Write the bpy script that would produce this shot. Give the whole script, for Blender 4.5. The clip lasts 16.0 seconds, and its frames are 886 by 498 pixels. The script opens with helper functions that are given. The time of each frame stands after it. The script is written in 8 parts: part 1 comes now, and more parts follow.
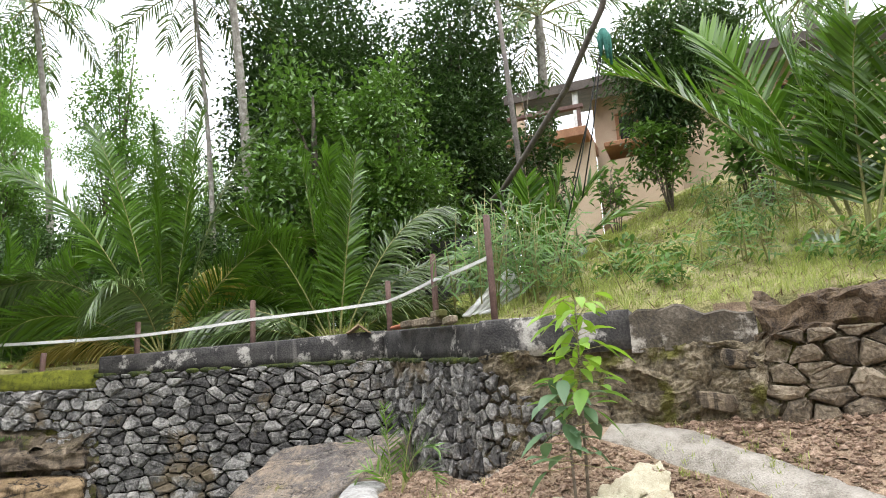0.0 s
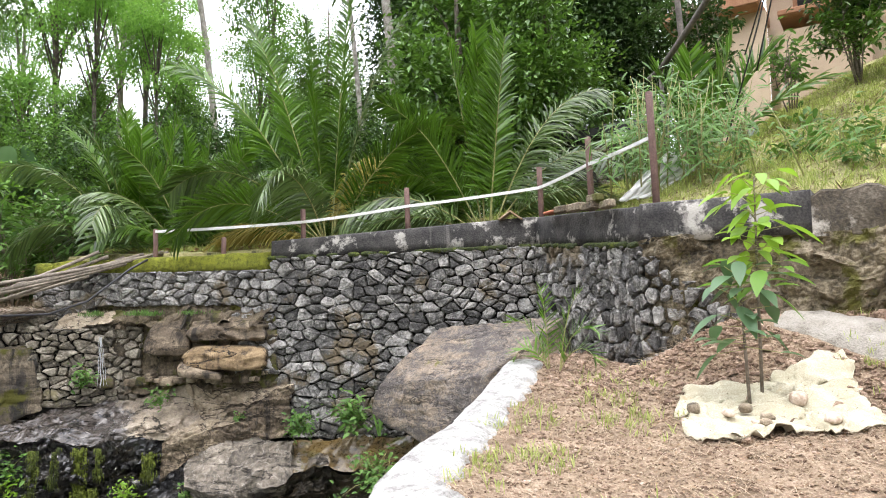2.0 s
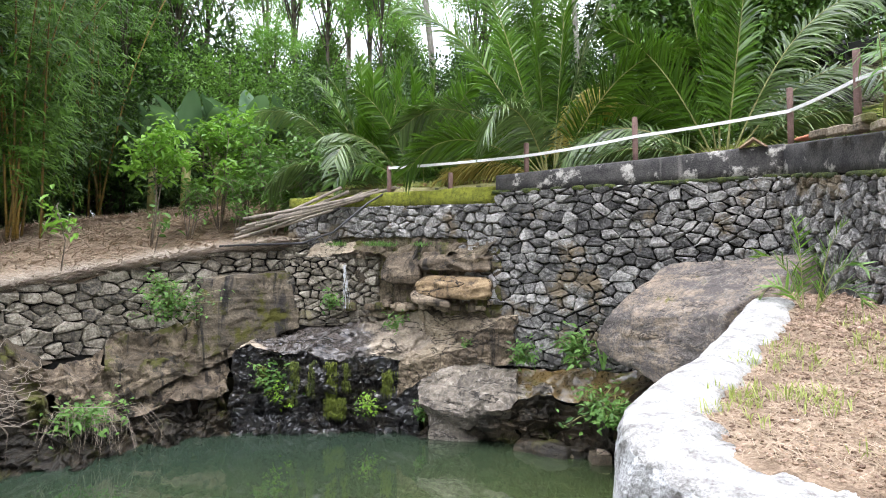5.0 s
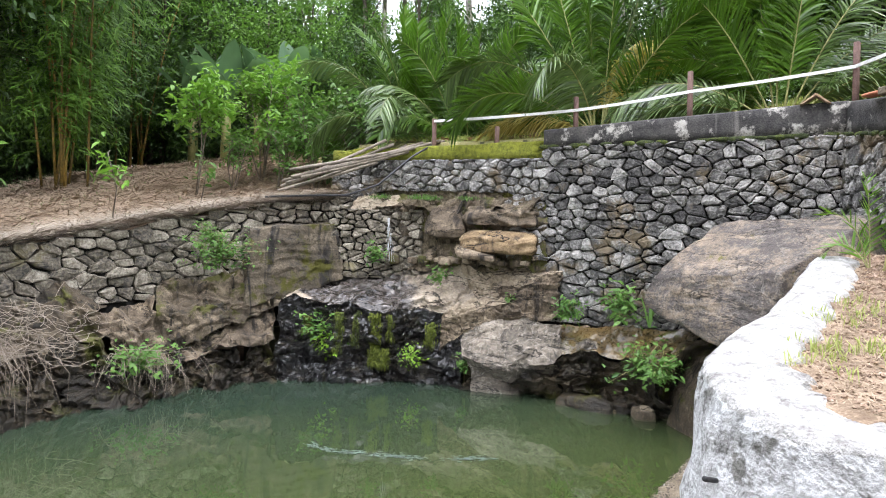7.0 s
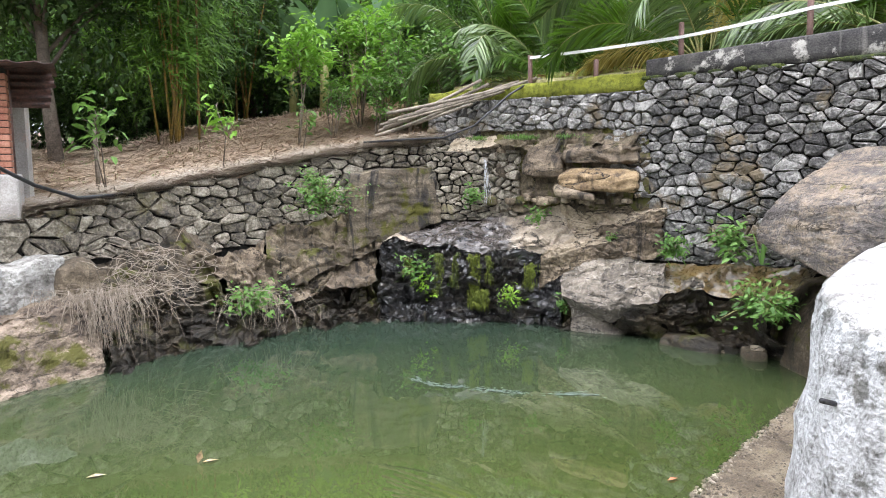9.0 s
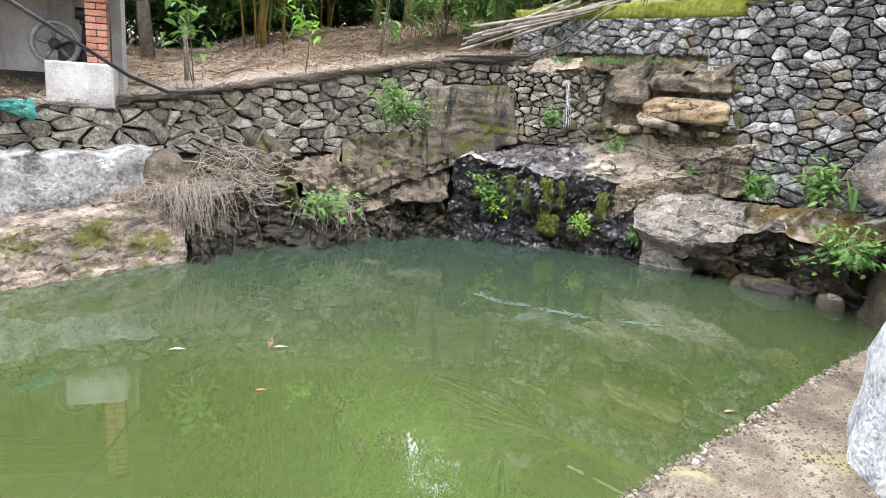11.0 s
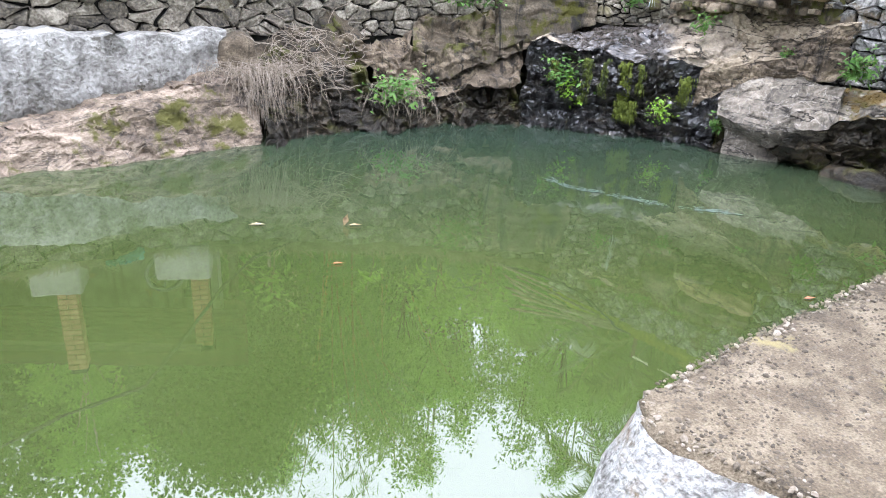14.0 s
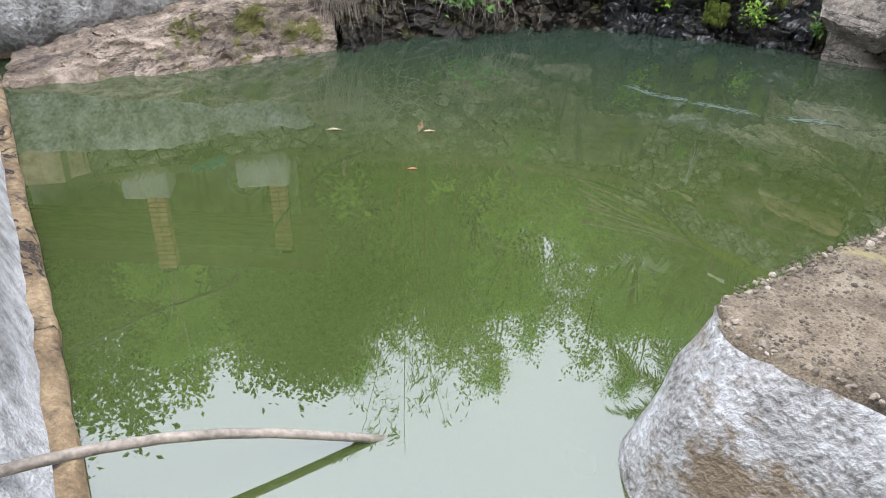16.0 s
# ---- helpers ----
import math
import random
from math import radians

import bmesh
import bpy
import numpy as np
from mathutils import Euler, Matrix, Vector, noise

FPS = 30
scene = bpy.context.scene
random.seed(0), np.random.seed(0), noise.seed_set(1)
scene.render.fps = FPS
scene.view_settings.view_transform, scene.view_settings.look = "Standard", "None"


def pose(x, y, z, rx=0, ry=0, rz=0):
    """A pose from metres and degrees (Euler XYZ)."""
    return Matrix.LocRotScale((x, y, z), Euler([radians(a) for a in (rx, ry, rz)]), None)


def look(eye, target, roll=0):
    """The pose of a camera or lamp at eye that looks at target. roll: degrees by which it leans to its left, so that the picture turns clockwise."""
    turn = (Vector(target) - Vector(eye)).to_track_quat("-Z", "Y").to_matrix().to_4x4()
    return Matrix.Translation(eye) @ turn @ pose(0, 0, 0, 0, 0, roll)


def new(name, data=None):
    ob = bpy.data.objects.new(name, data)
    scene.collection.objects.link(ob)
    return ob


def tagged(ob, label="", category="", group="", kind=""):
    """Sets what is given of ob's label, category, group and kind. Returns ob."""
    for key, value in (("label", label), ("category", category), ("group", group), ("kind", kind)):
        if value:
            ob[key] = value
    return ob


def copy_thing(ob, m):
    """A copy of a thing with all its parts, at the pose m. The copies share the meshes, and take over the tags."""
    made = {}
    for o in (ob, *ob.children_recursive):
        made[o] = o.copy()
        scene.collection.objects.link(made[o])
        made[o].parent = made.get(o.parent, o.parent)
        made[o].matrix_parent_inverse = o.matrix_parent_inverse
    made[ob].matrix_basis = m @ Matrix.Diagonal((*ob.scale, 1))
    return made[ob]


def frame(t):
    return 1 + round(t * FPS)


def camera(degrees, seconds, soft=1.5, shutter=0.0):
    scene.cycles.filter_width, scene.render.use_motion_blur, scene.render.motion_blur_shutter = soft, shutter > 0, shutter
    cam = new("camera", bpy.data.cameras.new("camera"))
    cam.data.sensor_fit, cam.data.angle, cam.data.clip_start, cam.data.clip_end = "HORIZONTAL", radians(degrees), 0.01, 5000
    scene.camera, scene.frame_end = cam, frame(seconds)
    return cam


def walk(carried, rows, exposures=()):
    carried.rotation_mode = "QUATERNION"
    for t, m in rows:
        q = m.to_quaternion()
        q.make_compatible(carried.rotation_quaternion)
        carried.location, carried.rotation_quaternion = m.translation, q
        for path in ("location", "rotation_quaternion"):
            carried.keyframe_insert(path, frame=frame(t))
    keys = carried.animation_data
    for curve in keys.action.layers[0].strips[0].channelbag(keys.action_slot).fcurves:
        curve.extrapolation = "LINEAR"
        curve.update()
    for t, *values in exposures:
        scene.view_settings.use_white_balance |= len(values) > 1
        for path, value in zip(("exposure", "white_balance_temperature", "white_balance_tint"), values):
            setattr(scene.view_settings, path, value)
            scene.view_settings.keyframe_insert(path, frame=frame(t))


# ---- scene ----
# Camera: a phone sinking from 2.7 to 2.0 m over the water, turning from the hillside to the pool
cam = camera(65.9, 16.0, soft=1.0)
PATH = [
    (0, (0.328, -0.282, 2.664), (1.917, 0.827, 3.158), -2.3),
    (0.5, (0.29, -0.227, 2.649), (1.844, 0.965, 3.052), -2.0),
    (1, (0.319, -0.202, 2.607), (1.839, 1.061, 2.917), -0.6),
    (1.5, (0.29, -0.155, 2.593), (1.757, 1.179, 2.855), -0.5),
    (2, (0.267, -0.098, 2.563), (1.629, 1.352, 2.766), -0.6),
    (2.5, (0.228, -0.052, 2.557), (1.487, 1.495, 2.7), -0.2),
    (3, (0.175, -0.017, 2.542), (1.352, 1.596, 2.651), -0.5),
    (3.5, (0.157, 0.0, 2.52), (1.259, 1.667, 2.596), -0.5),
    (4, (0.152, 0.018, 2.487), (1.173, 1.737, 2.529), -0.0),
    (4.5, (0.15, 0.026, 2.491), (1.066, 1.803, 2.542), -0.2),
    (4.7, (0.137, 0.033, 2.489), (1.026, 1.824, 2.536), 0.4),
    (6.8, (-0.127, 0.183, 2.409), (0.705, 1.998, 2.287), 1.5),
    (7, (-0.145, 0.178, 2.402), (0.666, 2.005, 2.308), 1.9),
    (7.5, (-0.131, 0.201, 2.358), (0.577, 2.066, 2.222), 0.8),
    (8, (-0.141, 0.193, 2.341), (0.492, 2.085, 2.202), 0.7),
    (8.5, (-0.147, 0.175, 2.316), (0.435, 2.079, 2.123), 0.6),
    (8.7, (-0.14, 0.177, 2.303), (0.423, 2.084, 2.089), 0.1),
    (10.8, (-0.171, 0.138, 2.16), (0.189, 2.054, 1.712), 4.3),
    (11, (-0.173, 0.139, 2.153), (0.172, 2.055, 1.694), 3.9),
    (11.5, (-0.181, 0.132, 2.129), (0.133, 2.044, 1.633), 3.0),
    (12, (-0.187, 0.126, 2.103), (0.111, 2.032, 1.576), 3.0),
    (12.5, (-0.209, 0.121, 2.085), (0.057, 2.02, 1.519), 2.8),
    (13, (-0.214, 0.123, 2.067), (0.014, 2.016, 1.461), 2.6),
    (13.5, (-0.22, 0.118, 2.038), (-0.014, 1.989, 1.362), 2.8),
    (14, (-0.223, 0.122, 2.011), (-0.061, 1.968, 1.257), 3.3),
    (14.5, (-0.224, 0.113, 1.995), (-0.092, 1.931, 1.172), 3.3),
    (15, (-0.226, 0.095, 1.982), (-0.131, 1.888, 1.1), 3.6),
    (15.5, (-0.229, 0.088, 1.972), (-0.203, 1.85, 1.026), 2.5),
    (16, (-0.241, 0.092, 1.963), (-0.278, 1.831, 0.976), 1.8),
]
walk(cam, [(t, look(eye, target, roll)) for t, eye, target, roll in PATH],
     [(0, 0.26, 7100, 9), (0.6, 0.42, 7100, 11), (2.5, 0.55, 6900, 11), (4, 0.6, 6650, 11), (8.7, 0.78, 6700, 11), (11, 1.04, 6550, 11), (13.8, 0.98, 6200, 12), (16, 0.36, 6420, 11)])

# World: a bright overcast sky, whitened by cloud, and a wide soft sun
world = bpy.data.worlds.new("sky")
scene.world = world
world.use_nodes = True
wn = world.node_tree
wn.nodes.clear()
sky = wn.nodes.new("ShaderNodeTexSky")
sky.sky_type = "NISHITA"
sky.sun_disc = False
sky.sun_elevation = radians(58)
sky.sun_rotation = radians(200)
sky.dust_density = 4.0
cloud = wn.nodes.new("ShaderNodeHueSaturation")
cloud.inputs["Saturation"].default_value = 0.12
# cloud cover: brightest overhead, a third as bright at the horizon
where = wn.nodes.new("ShaderNodeTexCoord")
split = wn.nodes.new("ShaderNodeSeparateXYZ")
wn.links.new(where.outputs["Generated"], split.inputs[0])
lift = wn.nodes.new("ShaderNodeMapRange")
wn.links.new(split.outputs["Z"], lift.inputs[0])
lift.inputs[3].default_value, lift.inputs[4].default_value = 9.5, 52.0
veil = wn.nodes.new("ShaderNodeMix")
veil.data_type = "RGBA"
veil.inputs["Factor"].default_value = 0.8
wn.links.new(cloud.outputs[0], veil.inputs["A"])
tone = wn.nodes.new("ShaderNodeMix")
tone.data_type, tone.blend_type = "RGBA", "MULTIPLY"
tone.inputs["Factor"].default_value = 1.0
wn.links.new(lift.outputs[0], tone.inputs["A"])
tone.inputs["B"].default_value = (0.93, 0.985, 1.15, 1)
wn.links.new(tone.outputs["Result"], veil.inputs["B"])
back = wn.nodes.new("ShaderNodeBackground")
back.inputs["Strength"].default_value = 0.1
wout = wn.nodes.new("ShaderNodeOutputWorld")
wn.links.new(sky.outputs[0], cloud.inputs["Color"])
wn.links.new(veil.outputs["Result"], back.inputs["Color"])
wn.links.new(back.outputs[0], wout.inputs["Surface"])
sun_data = bpy.data.lights.new("sun", "SUN")
sun_data.energy = 0.8
sun_data.angle = radians(25)
sun_data.color = (1.0, 0.96, 0.9)
sun = new("sun", sun_data)
sun.matrix_world = look((-2, -5, 20), (0, 0, 0))


# ---- materials ----
def material(name, stops, scale=3.0, rough=0.85, bump=0.3, fine=40.0, spread=0.0, metal=0.0,
             patch=None, patch_scale=1.2, patch_at=0.6, wet=0.0, coarse_bump=0.0, spec=0.5, streak=None, streak_at=0.55, relief=0.02, grit=0.7):
    """A two-scale procedural surface: a colour ramp on noise, a second patchy colour, fine relief,
    and a change from object to object (spread)."""
    m = bpy.data.materials.new(name)
    m.use_nodes = True
    nt = m.node_tree
    b = nt.nodes["Principled BSDF"]
    co = nt.nodes.new("ShaderNodeTexCoord")
    geo = nt.nodes.new("ShaderNodeNewGeometry")
    where = geo.outputs["Position"]
    n1 = nt.nodes.new("ShaderNodeTexNoise")
    n1.inputs["Scale"].default_value, n1.inputs["Detail"].default_value = scale, 8
    n1.inputs["Roughness"].default_value = 0.65
    n2 = nt.nodes.new("ShaderNodeTexNoise")
    n2.inputs["Scale"].default_value, n2.inputs["Detail"].default_value = fine, 5
    nt.links.new(where, n1.inputs["Vector"])
    nt.links.new(where, n2.inputs["Vector"])
    add = nt.nodes.new("ShaderNodeMath")
    add.operation = "MULTIPLY_ADD"
    nt.links.new(n2.outputs["Fac"], add.inputs[0])
    add.inputs[1].default_value = grit
    nt.links.new(n1.outputs["Fac"], add.inputs[2])
    span = nt.nodes.new("ShaderNodeMapRange")
    nt.links.new(add.outputs[0], span.inputs[0])
    half = 0.25 + 0.155 * grit
    span.inputs[1].default_value, span.inputs[2].default_value = 0.5 + grit / 2 - half, 0.5 + grit / 2 + half
    value = span.outputs[0]
    if spread:
        info = nt.nodes.new("ShaderNodeObjectInfo")
        plus = nt.nodes.new("ShaderNodeMath")
        plus.operation = "MULTIPLY_ADD"
        nt.links.new(info.outputs["Random"], plus.inputs[0])
        plus.inputs[1].default_value = spread
        nt.links.new(value, plus.inputs[2])
        more = nt.nodes.new("ShaderNodeMath")
        more.operation = "MULTIPLY_ADD"
        nt.links.new(geo.outputs["Random Per Island"], more.inputs[0])
        more.inputs[1].default_value = spread * 0.6
        nt.links.new(plus.outputs[0], more.inputs[2])
        sub = nt.nodes.new("ShaderNodeMath")
        sub.operation = "SUBTRACT"
        nt.links.new(more.outputs[0], sub.inputs[0])
        sub.inputs[1].default_value = spread * 0.8
        value = sub.outputs[0]
    ramp = nt.nodes.new("ShaderNodeValToRGB")
    nt.links.new(value, ramp.inputs[0])
    el = ramp.color_ramp.elements
    for k, (at, col) in enumerate(stops):
        e = el[k] if k < 2 else el.new(at)
        e.position, e.color = at, (*col, 1)
    colour = ramp.outputs[0]
    if patch:
        n3 = nt.nodes.new("ShaderNodeTexNoise")
        n3.inputs["Scale"].default_value, n3.inputs["Detail"].default_value = patch_scale, 9
        n3.inputs["Roughness"].default_value = 0.7
        nt.links.new(where, n3.inputs["Vector"])
        r3 = nt.nodes.new("ShaderNodeValToRGB")
        r3.color_ramp.elements[0].position, r3.color_ramp.elements[1].position = patch_at, patch_at + 0.07
        nt.links.new(n3.outputs["Fac"], r3.inputs[0])
        mix = nt.nodes.new("ShaderNodeMix")
        mix.data_type = "RGBA"
        nt.links.new(r3.outputs[0], mix.inputs["Factor"])
        nt.links.new(colour, mix.inputs["A"])
        mix.inputs["B"].default_value = (*patch, 1)
        colour = mix.outputs["Result"]
    if streak:
        mp = nt.nodes.new("ShaderNodeMapping")
        mp.inputs["Scale"].default_value = (6, 6, 0.55)
        nt.links.new(where, mp.inputs["Vector"])
        n4 = nt.nodes.new("ShaderNodeTexNoise")
        n4.inputs["Scale"].default_value, n4.inputs["Detail"].default_value = 1.0, 6
        nt.links.new(mp.outputs[0], n4.inputs["Vector"])
        r4 = nt.nodes.new("ShaderNodeValToRGB")
        r4.color_ramp.elements[0].position, r4.color_ramp.elements[1].position = streak_at, streak_at + 0.16
        nt.links.new(n4.outputs["Fac"], r4.inputs[0])
        mix = nt.nodes.new("ShaderNodeMix")
        mix.data_type = "RGBA"
        nt.links.new(r4.outputs[0], mix.inputs["Factor"])
        nt.links.new(colour, mix.inputs["A"])
        mix.inputs["B"].default_value = (*streak, 1)
        colour = mix.outputs["Result"]
    nt.links.new(colour, b.inputs["Base Color"])
    b.inputs["Metallic"].default_value = metal
    b.inputs["Specular IOR Level"].default_value = spec
    rr = nt.nodes.new("ShaderNodeMapRange")
    nt.links.new(n2.outputs["Fac"], rr.inputs[0])
    rr.inputs[3].default_value, rr.inputs[4].default_value = max(0.03, rough - 0.12), min(1.0, rough + 0.1)
    nt.links.new(rr.outputs[0], b.inputs["Roughness"])
    bp = nt.nodes.new("ShaderNodeBump")
    bp.inputs["Strength"].default_value, bp.inputs["Distance"].default_value = bump, relief
    nt.links.new(value if coarse_bump else n2.outputs["Fac"], bp.inputs["Height"])
    nt.links.new(bp.outputs[0], b.inputs["Normal"])
    if wet:
        b.inputs["Coat Weight"].default_value, b.inputs["Coat Roughness"].default_value = wet, 0.12
    return m


def leaf_material(name, dark, light, gloss=0.35, through_leaf=0.35, rough=0.45):
    """Foliage: colour by leaf, some light passing through the blade, a waxy gloss."""
    m = bpy.data.materials.new(name)
    m.use_nodes = True
    nt = m.node_tree
    b = nt.nodes["Principled BSDF"]
    out = nt.nodes["Material Output"]
    geo = nt.nodes.new("ShaderNodeNewGeometry")
    no = nt.nodes.new("ShaderNodeTexNoise")
    no.inputs["Scale"].default_value = 1.3
    nt.links.new(geo.outputs["Position"], no.inputs["Vector"])
    ma = nt.nodes.new("ShaderNodeMath")
    ma.operation = "MULTIPLY_ADD"
    nt.links.new(geo.outputs["Random Per Island"], ma.inputs[0])
    ma.inputs[1].default_value = 0.6
    nt.links.new(no.outputs["Fac"], ma.inputs[2])
    ramp = nt.nodes.new("ShaderNodeValToRGB")
    ramp.color_ramp.elements[0].position, ramp.color_ramp.elements[1].position = 0.35, 1.0
    ramp.color_ramp.elements[0].color = (*dark, 1)
    ramp.color_ramp.elements[1].color = (*light, 1)
    nt.links.new(ma.outputs[0], ramp.inputs[0])
    nt.links.new(ramp.outputs[0], b.inputs["Base Color"])
    b.inputs["Roughness"].default_value = rough
    b.inputs["Specular IOR Level"].default_value = gloss
    tr = nt.nodes.new("ShaderNodeBsdfTranslucent")
    br = nt.nodes.new("ShaderNodeMix")
    br.data_type = "RGBA"
    br.inputs["Factor"].default_value = 0.5
    nt.links.new(ramp.outputs[0], br.inputs["A"])
    br.inputs["B"].default_value = (light[0] * 1.5, light[1] * 1.5, light[2], 1)
    nt.links.new(br.outputs["Result"], tr.inputs["Color"])
    mx = nt.nodes.new("ShaderNodeMixShader")
    mx.inputs[0].default_value = through_leaf
    nt.links.new(b.outputs[0], mx.inputs[1])
    nt.links.new(tr.outputs[0], mx.inputs[2])
    nt.links.new(mx.outputs[0], out.inputs["Surface"])
    return m


def rock_material(name, dark, mid, light, big=0.9, rough=0.8, bump=0.7, tilt=(0.25, -0.1, 0.4), run=None, run_at=0.52, moss=None, moss_at=0.56, moss_scale=1.6, vein=0.0, soak=None, gloss=0.4, band=0.45, crack=0.0, film=0.0):
    """Natural rock: broad tones, fine bedding along a tilt, dark water runs, moss patches, pale veins, and a soaked stretch (soak: from, to along the lip of the fall)."""
    m = bpy.data.materials.new(name)
    m.use_nodes = True
    nt = m.node_tree
    b = nt.nodes["Principled BSDF"]
    geo = nt.nodes.new("ShaderNodeNewGeometry")
    pos = geo.outputs["Position"]

    def noise_at(scale, detail, stretch=None, turn=None, distort=0.0, rough_=0.6):
        n = nt.nodes.new("ShaderNodeTexNoise")
        n.inputs["Scale"].default_value, n.inputs["Detail"].default_value = scale, detail
        n.inputs["Roughness"].default_value, n.inputs["Distortion"].default_value = rough_, distort
        src = pos
        if stretch:
            mp = nt.nodes.new("ShaderNodeMapping")
            mp.inputs["Scale"].default_value = stretch
            mp.inputs["Rotation"].default_value = turn or (0, 0, 0)
            nt.links.new(src, mp.inputs["Vector"])
            src = mp.outputs[0]
        nt.links.new(src, n.inputs["Vector"])
        return n.outputs["Fac"]

    def calc(op, a, c, e=None):
        n = nt.nodes.new("ShaderNodeMath")
        n.operation = op
        for k, v in enumerate((a, c, e)):
            if v is None:
                continue
            if isinstance(v, (int, float)):
                n.inputs[k].default_value = v
            else:
                nt.links.new(v, n.inputs[k])
        return n.outputs[0]

    def step(v, lo, hi):
        n = nt.nodes.new("ShaderNodeMapRange")
        n.interpolation_type = "SMOOTHSTEP"
        nt.links.new(v, n.inputs[0])
        n.inputs[1].default_value, n.inputs[2].default_value = lo, hi
        return n.outputs[0]

    def blend(f, a, c, kind="MIX"):
        n = nt.nodes.new("ShaderNodeMix")
        n.data_type, n.blend_type = "RGBA", kind
        nt.links.new(f, n.inputs["Factor"])
        nt.links.new(a, n.inputs["A"])
        if isinstance(c, tuple):
            n.inputs["B"].default_value = (*c, 1)
        else:
            nt.links.new(c, n.inputs["B"])
        return n.outputs["Result"]

    broad = noise_at(big, 9, rough_=0.62)
    bed = noise_at(1.0, 8, (2.2, 2.2, 9.0), tilt, 0.9, 0.68)
    fine = noise_at(42.0, 6, rough_=0.75)
    pit = noise_at(17.0, 6, rough_=0.7)
    value = calc("MULTIPLY_ADD", bed, band, calc("MULTIPLY_ADD", broad, 1.1, calc("MULTIPLY_ADD", fine, 0.6, calc("MULTIPLY", pit, 0.7))))
    span = nt.nodes.new("ShaderNodeMapRange")
    nt.links.new(value, span.inputs[0])
    span.inputs[1].default_value, span.inputs[2].default_value = 0.855 + band * 0.5, 1.555 + band * 0.5
    ramp = nt.nodes.new("ShaderNodeValToRGB")
    nt.links.new(span.outputs[0], ramp.inputs[0])
    el = ramp.color_ramp.elements
    el[0].position, el[0].color = 0.05, (*dark, 1)
    el[1].position, el[1].color = 0.5, (*mid, 1)
    e = el.new(0.95)
    e.color = (*light, 1)
    colour = ramp.outputs[0]
    if vein:
        lines = calc("ABSOLUTE", calc("SUBTRACT", noise_at(2.6, 5, distort=1.2), 0.5), 0.0)
        colour = blend(calc("MULTIPLY", step(lines, 0.016, 0.0), vein), colour, (0.5, 0.46, 0.4))
    if crack:
        seam = calc("ABSOLUTE", calc("SUBTRACT", noise_at(1.0, 6, (0.9, 0.9, 3.6), tilt, 0.6), 0.5), 0.0)
        seam = calc("MULTIPLY", step(seam, 0.013, 0.002), crack)
        colour = blend(seam, colour, (0.012, 0.01, 0.008))
    if run:
        colour = blend(step(noise_at(1.0, 8, (5, 5, 0.6), distort=0.5, rough_=0.68), run_at, run_at + 0.13), colour, run)
    if moss:
        colour = blend(step(noise_at(moss_scale, 9, rough_=0.72), moss_at, moss_at + 0.07), colour, moss)
    rough_out = calc("MULTIPLY_ADD", pit, 0.25, rough - 0.12)
    if soak:
        dot = nt.nodes.new("ShaderNodeVectorMath")
        dot.operation = "DOT_PRODUCT"
        nt.links.new(pos, dot.inputs[0])
        dot.inputs[1].default_value = (0.931, -0.364, 0.0)
        where = calc("ADD", calc("ADD", dot.outputs["Value"], 2.196), calc("MULTIPLY_ADD", noise_at(1.7, 6), 1.3, -0.65))
        wet = calc("MULTIPLY", step(where, soak[0] - 0.12, soak[0] + 0.12), step(where, soak[1] + 0.16, soak[1] - 0.16))
        colour = blend(wet, colour, blend(wet, colour, (0.2, 0.2, 0.225), "MULTIPLY"))
        rough_out = calc("MULTIPLY", rough_out, calc("MULTIPLY_ADD", wet, -0.6, 1.0))
        nt.links.new(calc("MULTIPLY", wet, 0.85), b.inputs["Coat Weight"])
    nt.links.new(colour, b.inputs["Base Color"])
    nt.links.new(rough_out, b.inputs["Roughness"])
    b.inputs["Specular IOR Level"].default_value = gloss
    b.inputs["Coat Roughness"].default_value = 0.1
    if film:
        b.inputs["Coat Weight"].default_value = film
    bp = nt.nodes.new("ShaderNodeBump")
    bp.inputs["Strength"].default_value, bp.inputs["Distance"].default_value = bump, 0.05
    height = calc("MULTIPLY_ADD", bed, 0.35 + 0.4 * band, calc("MULTIPLY_ADD", fine, 0.3, pit))
    if crack:
        height = calc("MULTIPLY_ADD", seam, -0.8, height)
    nt.links.new(height, bp.inputs["Height"])
    nt.links.new(bp.outputs[0], b.inputs["Normal"])
    return m


M_STONE = material("grey_stone", [(0.1, (0.022, 0.021, 0.021)), (0.5, (0.115, 0.111, 0.104)), (0.95, (0.44, 0.425, 0.395))], 8, 0.85, 0.9, 36, 0.5, patch=(0.15, 0.118, 0.075), patch_scale=1.3, patch_at=0.56, coarse_bump=1, relief=0.03)
M_STONE_BROWN = material("brown_stone", [(0.15, (0.04, 0.031, 0.022)), (0.5, (0.15, 0.117, 0.08)), (0.9, (0.36, 0.3, 0.22))], 7, 0.9, 0.6, 40, 0.45, patch=(0.085, 0.085, 0.02), patch_scale=2.2, patch_at=0.56, coarse_bump=1)
M_STONE_DRY = material("dry_wall_stone", [(0.1, (0.035, 0.033, 0.03)), (0.5, (0.175, 0.152, 0.115)), (0.95, (0.46, 0.42, 0.34))], 8, 0.9, 0.8, 36, 0.38, patch=(0.2, 0.175, 0.1), patch_scale=1.5, patch_at=0.58, coarse_bump=1, relief=0.03)
M_MORTAR = material("dark_joint", [(0.3, (0.008, 0.008, 0.007)), (0.9, (0.03, 0.028, 0.023))], 6, 0.95, 0.5)
